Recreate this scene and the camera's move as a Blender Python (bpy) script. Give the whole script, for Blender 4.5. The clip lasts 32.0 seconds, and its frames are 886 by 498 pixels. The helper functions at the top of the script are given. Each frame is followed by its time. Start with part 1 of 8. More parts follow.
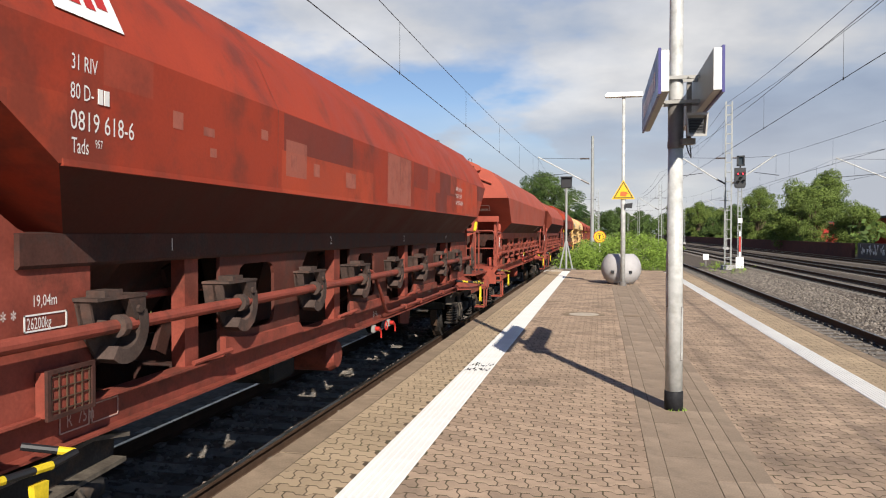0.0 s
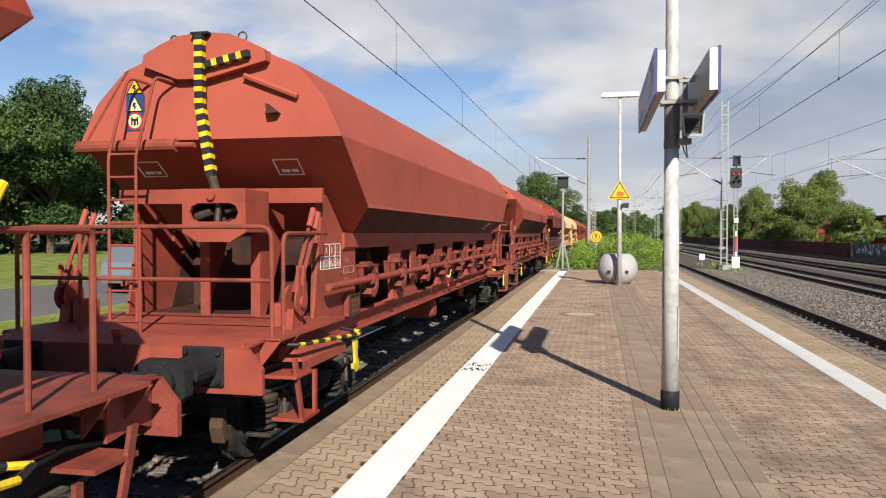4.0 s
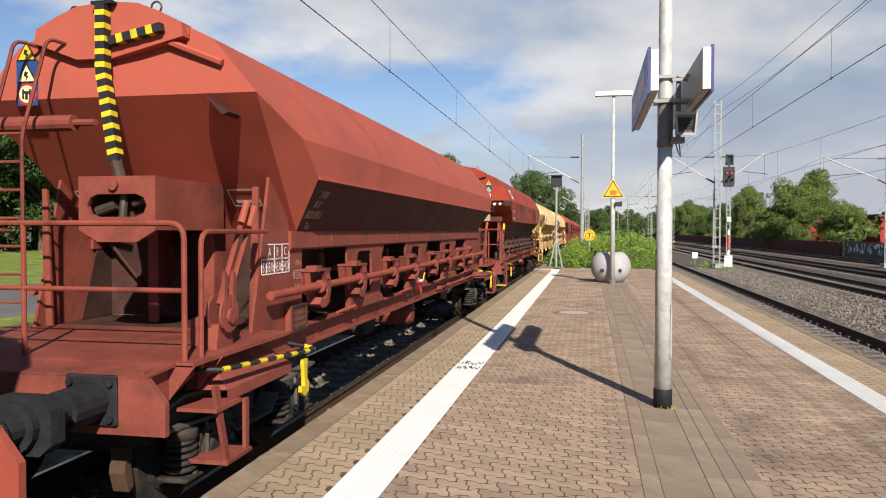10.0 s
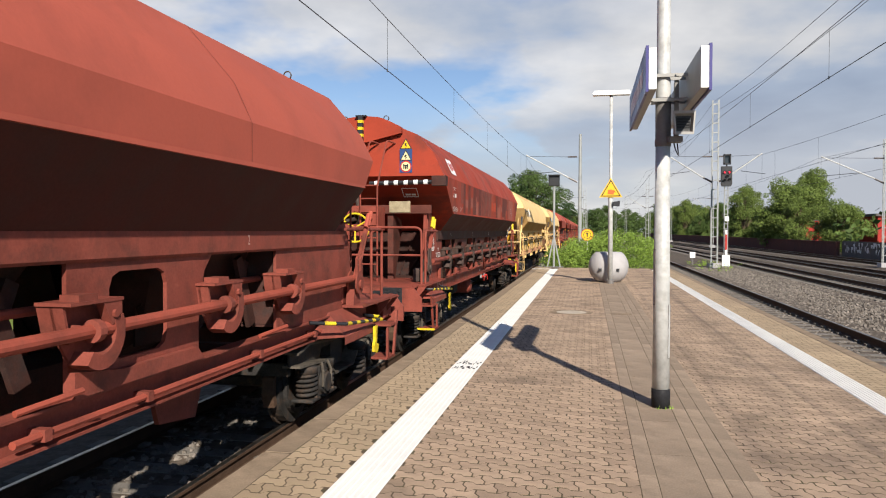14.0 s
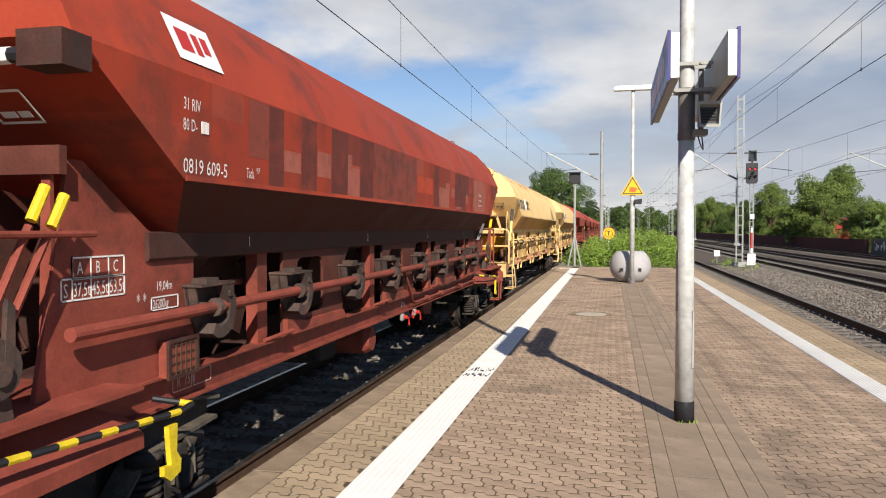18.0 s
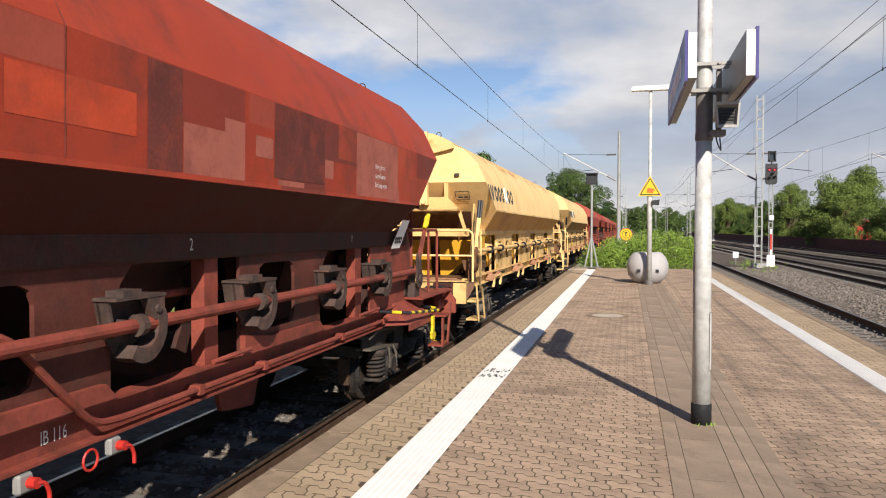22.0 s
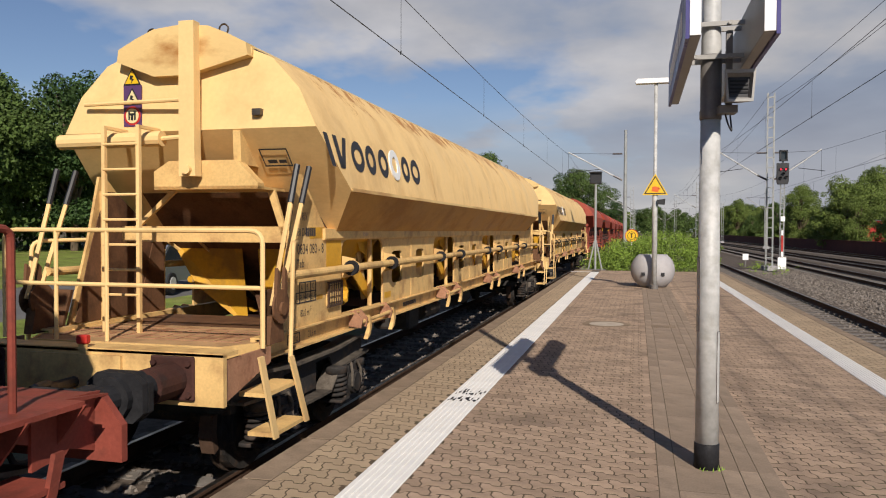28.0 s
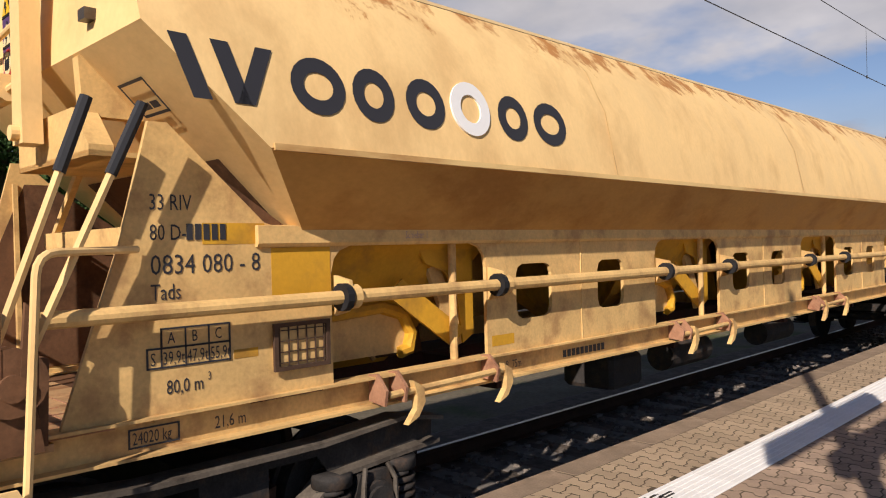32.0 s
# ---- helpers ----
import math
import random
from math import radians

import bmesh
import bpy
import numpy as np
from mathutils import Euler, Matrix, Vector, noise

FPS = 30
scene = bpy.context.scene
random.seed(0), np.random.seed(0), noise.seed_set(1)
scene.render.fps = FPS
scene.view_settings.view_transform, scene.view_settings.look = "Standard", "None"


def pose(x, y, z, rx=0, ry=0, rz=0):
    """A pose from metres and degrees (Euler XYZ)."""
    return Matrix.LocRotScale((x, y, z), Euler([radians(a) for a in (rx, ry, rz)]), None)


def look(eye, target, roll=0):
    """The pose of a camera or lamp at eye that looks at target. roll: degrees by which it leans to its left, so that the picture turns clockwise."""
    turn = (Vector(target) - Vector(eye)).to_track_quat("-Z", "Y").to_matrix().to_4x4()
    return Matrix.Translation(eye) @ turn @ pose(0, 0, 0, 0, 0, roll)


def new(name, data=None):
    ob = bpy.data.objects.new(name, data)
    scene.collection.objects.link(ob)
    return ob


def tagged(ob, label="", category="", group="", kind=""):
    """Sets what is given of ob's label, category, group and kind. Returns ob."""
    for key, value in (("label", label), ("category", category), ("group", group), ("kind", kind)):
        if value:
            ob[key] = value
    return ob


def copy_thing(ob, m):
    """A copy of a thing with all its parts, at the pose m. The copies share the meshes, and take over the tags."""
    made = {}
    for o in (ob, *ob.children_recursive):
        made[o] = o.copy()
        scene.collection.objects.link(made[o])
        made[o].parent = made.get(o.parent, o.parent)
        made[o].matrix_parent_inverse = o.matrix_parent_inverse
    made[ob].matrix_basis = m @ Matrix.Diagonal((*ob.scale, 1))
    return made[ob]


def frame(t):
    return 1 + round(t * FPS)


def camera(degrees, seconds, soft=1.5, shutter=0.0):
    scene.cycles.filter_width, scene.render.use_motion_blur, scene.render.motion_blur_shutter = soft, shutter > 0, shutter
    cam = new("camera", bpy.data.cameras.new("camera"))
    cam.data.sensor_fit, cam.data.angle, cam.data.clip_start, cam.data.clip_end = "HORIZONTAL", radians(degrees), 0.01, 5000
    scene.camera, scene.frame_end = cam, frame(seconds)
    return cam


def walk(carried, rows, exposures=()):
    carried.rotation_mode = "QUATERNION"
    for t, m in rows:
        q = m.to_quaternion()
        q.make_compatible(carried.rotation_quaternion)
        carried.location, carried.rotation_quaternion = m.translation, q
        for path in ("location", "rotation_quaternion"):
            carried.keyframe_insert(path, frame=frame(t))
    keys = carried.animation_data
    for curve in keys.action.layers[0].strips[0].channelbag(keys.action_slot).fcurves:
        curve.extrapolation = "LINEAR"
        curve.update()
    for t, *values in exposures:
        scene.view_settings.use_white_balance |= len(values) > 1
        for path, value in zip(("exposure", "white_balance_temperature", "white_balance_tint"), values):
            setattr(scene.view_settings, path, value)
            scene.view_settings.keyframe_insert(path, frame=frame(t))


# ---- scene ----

# World: metres, z up, the platform's surface is z = 0, its lamp-and-sign pole stands at the origin, tracks run along y.
cam = camera(60.8, 32.0, 1.1)
# seconds, x, y, z, yaw to the left, pitch, roll
PATH = [
    (0.0, -0.636, -7.192, 1.628, 11.81, -1.24, 0.06),
    (4.5, -0.636, -7.192, 1.628, 11.51, -1.25, 0.04),
    (8.0, -0.636, -7.192, 1.628, 11.21, -1.34, 0.08),
    (13.5, -0.636, -7.192, 1.628, 10.91, -1.39, 0.12),
    (15.5, -0.616, -6.78, 1.619, 10.89, -1.51, 0.07),
    (16.0, -0.537, -6.651, 1.629, 10.97, -1.57, 0.03),
    (16.5, -0.541, -6.643, 1.632, 11.56, -1.5, 0.06),
    (17.0, -0.584, -6.685, 1.638, 12.12, -1.52, 0.05),
    (18.0, -0.592, -6.707, 1.649, 12.54, -1.53, 0.0),
    (19.0, -0.582, -6.734, 1.658, 12.85, -1.54, -0.01),
    (20.5, -0.592, -6.716, 1.651, 13.55, -1.56, 0.08),
    (22.0, -0.585, -6.709, 1.65, 13.79, -1.48, 0.09),
    (23.0, -0.609, -6.712, 1.646, 14.15, -1.42, 0.12),
    (24.0, -0.618, -6.703, 1.641, 14.48, -1.36, 0.19),
    (25.5, -0.616, -6.694, 1.649, 14.44, -1.31, 0.17),
    (27.5, -0.561, -5.852, 1.618, 14.53, -1.41, 0.21),
    (28.0, -0.451, -5.455, 1.636, 14.41, -1.4, 0.2),
    (28.5, -0.383, -5.08, 1.595, 14.47, -1.29, 0.1),
    (29.0, -0.291, -4.664, 1.602, 14.46, -1.43, 0.1),
    (29.5, -0.066, -4.214, 1.607, 14.36, -1.35, 0.16),
    (30.0, 0.07, -3.871, 1.593, 14.79, -1.38, 0.12),
    (30.4, 0.128, -3.516, 1.662, 15.18, -1.59, 0.38),
    (30.6, 0.18, -3.323, 1.596, 15.92, -1.36, 0.12),
    (30.8, 0.196, -3.142, 1.594, 18.55, -1.37, -0.17),
    (31.0, 0.209, -3.027, 1.642, 23.71, -1.42, -0.06),
    (31.2, 0.23, -2.893, 1.635, 29.23, -1.42, -0.16),
    (31.5, 0.19, -2.6, 1.575, 35.43, -1.1, -0.5),
    (31.8, 0.14, -2.25, 1.53, 40.9, -0.5, -1.1),
    (32.0, 0.10, -2.06, 1.50, 44.62, -0.08, -1.42),
]
walk(cam, [(t, pose(x, y, z, 90 + p, 0, yw) @ pose(0, 0, 0, 0, 0, r)) for t, x, y, z, yw, p, r in PATH],
     exposures=[(0, 0.62, 6500, 10), (18, 0.62, 6500, 10), (22, 0.61, 6550, 12), (25.5, 0.44, 6650, 15), (27.5, 0.16, 6580, 13), (28.2, 0.10, 6580, 13), (29, 0.10, 6690, 17), (30, 0.13, 6700, 17), (31, 0.19, 6700, 17), (32, 0.28, 6700, 17)])

RAIL = -0.57          # top of the rails
TRACK_X = -4.76       # middle of the train's track
SUN_ELEV, SUN_AZ = radians(33), math.atan2(0.408, -0.913)   # towards the sun: +x, -y

# ---- light ----
world = bpy.data.worlds.new("sky")
scene.world = world
world.use_nodes = True


def build_sky():
    nt = world.node_tree
    nt.nodes.clear()
    N, L = nt.nodes.new, nt.links.new
    out, bg = N("ShaderNodeOutputWorld"), N("ShaderNodeBackground")
    sky = N("ShaderNodeTexSky")
    sky.sky_type, sky.sun_disc = "NISHITA", False
    sky.sun_elevation, sky.sun_rotation = SUN_ELEV, SUN_AZ
    sky.air_density, sky.dust_density, sky.ozone_density = 1.0, 0.02, 1.5
    tc = N("ShaderNodeTexCoord")
    sep = N("ShaderNodeSeparateXYZ")
    L(tc.outputs["Generated"], sep.inputs[0])
    # the direction is laid onto a flat cloud deck: x / (z + c), y / (z + c)
    add = N("ShaderNodeMath"); add.operation = "ADD"; add.inputs[1].default_value = 0.24
    mx = N("ShaderNodeMath"); mx.operation = "MAXIMUM"; mx.inputs[1].default_value = 0.0
    L(sep.outputs[2], mx.inputs[0]); L(mx.outputs[0], add.inputs[0])
    comb = N("ShaderNodeCombineXYZ")
    for i in (0, 1):
        d = N("ShaderNodeMath"); d.operation = "DIVIDE"
        L(sep.outputs[i], d.inputs[0]); L(add.outputs[0], d.inputs[1]); L(d.outputs[0], comb.inputs[i])

    def noise_at(scale, detail, rough, shift):
        mp = N("ShaderNodeMapping"); mp.inputs["Location"].default_value = shift
        L(comb.outputs[0], mp.inputs["Vector"])
        n = N("ShaderNodeTexNoise")
        n.inputs["Scale"].default_value, n.inputs["Detail"].default_value, n.inputs["Roughness"].default_value = scale, detail, rough
        L(mp.outputs[0], n.inputs["Vector"])
        return n.outputs["Fac"]

    def ramp(src, stops):
        r = N("ShaderNodeValToRGB")
        els = r.color_ramp.elements
        while len(els) < len(stops):
            els.new(0.5)
        for e, (p, c) in zip(els, stops):
            e.position, e.color = p, (*c, 1)
        L(src, r.inputs[0])
        return r.outputs[0]

    # the cloud cover breaks up towards -x
    lean = N("ShaderNodeMath"); lean.operation = "MULTIPLY_ADD"; lean.inputs[1].default_value = 0.10
    sx = N("ShaderNodeSeparateXYZ"); L(comb.outputs[0], sx.inputs[0])
    L(sx.outputs[0], lean.inputs[0]); L(noise_at(0.9, 6, 0.52, (3.1, 0.4, 0)), lean.inputs[2])
    cover = ramp(lean.outputs[0], [(0.36, (0, 0, 0)), (0.44, (0.85, 0.85, 0.85)), (0.54, (1, 1, 1))])
    # the deck thins out towards the unseen zenith, where the blue lowers the fill light
    high = ramp(sep.outputs[2], [(0.0, (1, 1, 1)), (0.40, (1, 1, 1)), (0.62, (0.12, 0.12, 0.12))])
    thin = N("ShaderNodeMath"); thin.operation = "MULTIPLY"
    low = ramp(sep.outputs[2], [(0.0, (1, 1, 1)), (0.07, (0.9, 0.9, 0.9)), (0.17, (0, 0, 0))])
    bank = N("ShaderNodeMath"); bank.operation = "MAXIMUM"
    L(cover, bank.inputs[0]); L(low, bank.inputs[1])
    L(bank.outputs[0], thin.inputs[0]); L(high, thin.inputs[1])
    # and behind, on the sun's side, the unseen sky is left open to cut fill
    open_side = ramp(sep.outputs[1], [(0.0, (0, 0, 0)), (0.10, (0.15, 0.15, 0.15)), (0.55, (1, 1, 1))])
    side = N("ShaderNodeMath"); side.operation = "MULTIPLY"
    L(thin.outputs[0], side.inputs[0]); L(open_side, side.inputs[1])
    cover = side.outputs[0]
    # white heaps towards -x, grey undersides towards +x
    heap = N("ShaderNodeMath"); heap.operation = "MULTIPLY_ADD"; heap.inputs[1].default_value = -0.14
    L(sx.outputs[0], heap.inputs[0]); L(noise_at(1.25, 7, 0.5, (7.3, 2.2, 0)), heap.inputs[2])
    body = ramp(heap.outputs[0], [(0.32, (4.6, 5.6, 7.5)), (0.47, (6.1, 7.2, 9.1)), (0.57, (9.6, 9.8, 10.3)), (0.67, (12.8, 12.7, 12.7))])
    # pale haze and cloud tops towards the horizon
    pale = N("ShaderNodeMix"); pale.data_type = "RGBA"; pale.inputs[7].default_value = (9.8, 9.9, 10.2, 1)
    fade = N("ShaderNodeMath"); fade.operation = "MULTIPLY"; fade.inputs[1].default_value = 0.62
    L(low, fade.inputs[0]); L(fade.outputs[0], pale.inputs[0]); L(body, pale.inputs[6])
    body = pale.outputs[2]
    blue = N("ShaderNodeVectorMath"); blue.operation = "MULTIPLY"; blue.inputs[1].default_value = (1.35, 1.42, 1.62)
    L(sky.outputs[0], blue.inputs[0])
    mix = N("ShaderNodeMix"); mix.data_type = "RGBA"
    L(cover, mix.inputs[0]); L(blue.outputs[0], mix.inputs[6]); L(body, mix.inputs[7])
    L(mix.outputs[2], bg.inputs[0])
    bg.inputs[1].default_value = 0.0425
    L(bg.outputs[0], out.inputs[0])


build_sky()
sun = new("sun", bpy.data.lights.new("sun", "SUN"))
sun.data.energy, sun.data.angle, sun.data.color = 5.0, radians(0.6), (1.0, 0.93, 0.82)
sun.matrix_world = look((0, 0, 0), (-0.408 * math.cos(SUN_ELEV), 0.913 * math.cos(SUN_ELEV), -math.sin(SUN_ELEV)))

# ---- materials ----


def material(name, base, rough=0.6, metal=0.0, vary=0.15, scale=6.0, fine=60.0, bump=0.15, stains=None, stain_amount=0.35, per_object=0.0, island=0.0,
             stretch=(1, 1, 1), patches=None, rust_above=None):
    """Paint or stone with broad and fine variation, stains in a second colour, relief, and a tint for each object or island."""
    m = bpy.data.materials.new(name)
    m.use_nodes = True
    nt = m.node_tree
    N, L = nt.nodes.new, nt.links.new
    p = nt.nodes["Principled BSDF"]
    p.inputs["Roughness"].default_value, p.inputs["Metallic"].default_value = rough, metal
    p.inputs["Specular IOR Level"].default_value = 0.12 if metal == 0 else 0.4
    tc, mp = N("ShaderNodeTexCoord"), N("ShaderNodeMapping")
    mp.inputs["Scale"].default_value = stretch
    L(tc.outputs["Object"], mp.inputs["Vector"])

    def tex(sc, detail=5, ro=0.6):
        n = N("ShaderNodeTexNoise")
        n.inputs["Scale"].default_value, n.inputs["Detail"].default_value, n.inputs["Roughness"].default_value = sc, detail, ro
        L(mp.outputs[0], n.inputs["Vector"])
        return n.outputs["Fac"]

    def remap(src, a, b, c, d):
        r = N("ShaderNodeMapRange")
        for i, v in enumerate((a, b, c, d)):
            r.inputs[i + 1].default_value = v
        L(src, r.inputs[0])
        return r.outputs[0]

    def times(a, b):
        k = N("ShaderNodeMath"); k.operation = "MULTIPLY"
        L(a, k.inputs[0]); L(b, k.inputs[1])
        return k.outputs[0]

    broad, grain = tex(scale), tex(fine, 3)
    value = times(remap(broad, 0.3, 0.7, 1 - vary, 1 + vary), remap(grain, 0.25, 0.75, 1 - vary * 0.6, 1 + vary * 0.6))
    if per_object or island:
        src = N("ShaderNodeObjectInfo").outputs["Random"] if per_object else N("ShaderNodeNewGeometry").outputs["Random Per Island"]
        k = per_object or island
        value = times(value, remap(src, 0, 1, 1 - k, 1 + k))
    col = N("ShaderNodeRGB"); col.outputs[0].default_value = (*base, 1)
    colour = col.outputs[0]

    def blend(fac, a, rgb):
        x = N("ShaderNodeMix"); x.data_type = "RGBA"
        L(fac, x.inputs[0]); L(a, x.inputs[6]); x.inputs[7].default_value = (*rgb, 1)
        return x.outputs[2]

    if patches:
        # repainted rectangles: a coarse wall of blocks, some of them in another shade
        sw = N("ShaderNodeSeparateXYZ"); L(tc.outputs["Object"], sw.inputs[0])
        cb = N("ShaderNodeCombineXYZ"); L(sw.outputs[1], cb.inputs[0]); L(sw.outputs[2], cb.inputs[1])
        for n, (rgb, w, h, low) in enumerate(patches):
            br = N("ShaderNodeTexBrick")
            br.inputs["Scale"].default_value, br.inputs["Mortar Size"].default_value = 1.0, 0.0
            br.inputs["Brick Width"].default_value, br.inputs["Row Height"].default_value = w, h
            br.offset, br.squash = 0.37 + 0.2 * n, 1.0
            br.inputs["Color1"].default_value, br.inputs["Color2"].default_value = (0, 0, 0, 1), (1, 1, 1, 1)
            sh = N("ShaderNodeMapping"); sh.inputs["Location"].default_value = (1.7 * n + 0.3, 0.21 * n, 0)
            L(cb.outputs[0], sh.inputs["Vector"]); L(sh.outputs[0], br.inputs["Vector"])
            wall = times(remap(sw.outputs[2], 2.53, 2.54, 0, 1), remap(sw.outputs[2], 3.20, 3.21, 1, 0))
            colour = blend(times(remap(br.outputs["Color"], low, low + 0.04, 0, 0.85), wall), colour, rgb)
    if stains:
        colour = blend(remap(times(tex(scale * 0.35, 8, 0.68), tex(scale * 1.7, 6, 0.6)), 0.24, 0.36, 0, stain_amount), colour, stains)
    if rust_above:
        # flaking rust along the roof, thinning out over the shoulder
        sz = N("ShaderNodeSeparateXYZ"); L(tc.outputs["Object"], sz.inputs[0])
        lift = N("ShaderNodeMath"); lift.operation = "MULTIPLY_ADD"; lift.inputs[1].default_value = 1.0
        rise = times(remap(sz.outputs[2], rust_above[0], rust_above[1], 0, 1), remap(sz.outputs[1], 1.6, 2.6, 0, 1))
        L(remap(rise, 0, 1, -0.25, 0.02), lift.inputs[0]); L(tex(2.6, 9, 0.72), lift.inputs[2])
        colour = blend(remap(lift.outputs[0], 0.50, 0.58, 0, 0.85), colour, (0.36, 0.14, 0.035))
    mul = N("ShaderNodeVectorMath"); mul.operation = "SCALE"
    L(colour, mul.inputs[0]); L(value, mul.inputs["Scale"])
    L(mul.outputs[0], p.inputs["Base Color"])
    L(remap(broad, 0.3, 0.7, max(rough - 0.12, 0.05), min(rough + 0.12, 1)), p.inputs["Roughness"])
    if bump:
        b = N("ShaderNodeBump"); b.inputs["Strength"].default_value, b.inputs["Distance"].default_value = bump, 0.01
        L(grain, b.inputs["Height"]); L(b.outputs[0], p.inputs["Normal"])
    return m


def plain(name, base, rough=0.5, metal=0.0, glow=0.0):
    m = bpy.data.materials.new(name)
    m.use_nodes = True
    p = m.node_tree.nodes["Principled BSDF"]
    p.inputs["Base Color"].default_value, p.inputs["Roughness"].default_value, p.inputs["Metallic"].default_value = (*base, 1), rough, metal
    if glow:
        p.inputs["Emission Color"].default_value, p.inputs["Emission Strength"].default_value = (*base, 1), glow
    return m


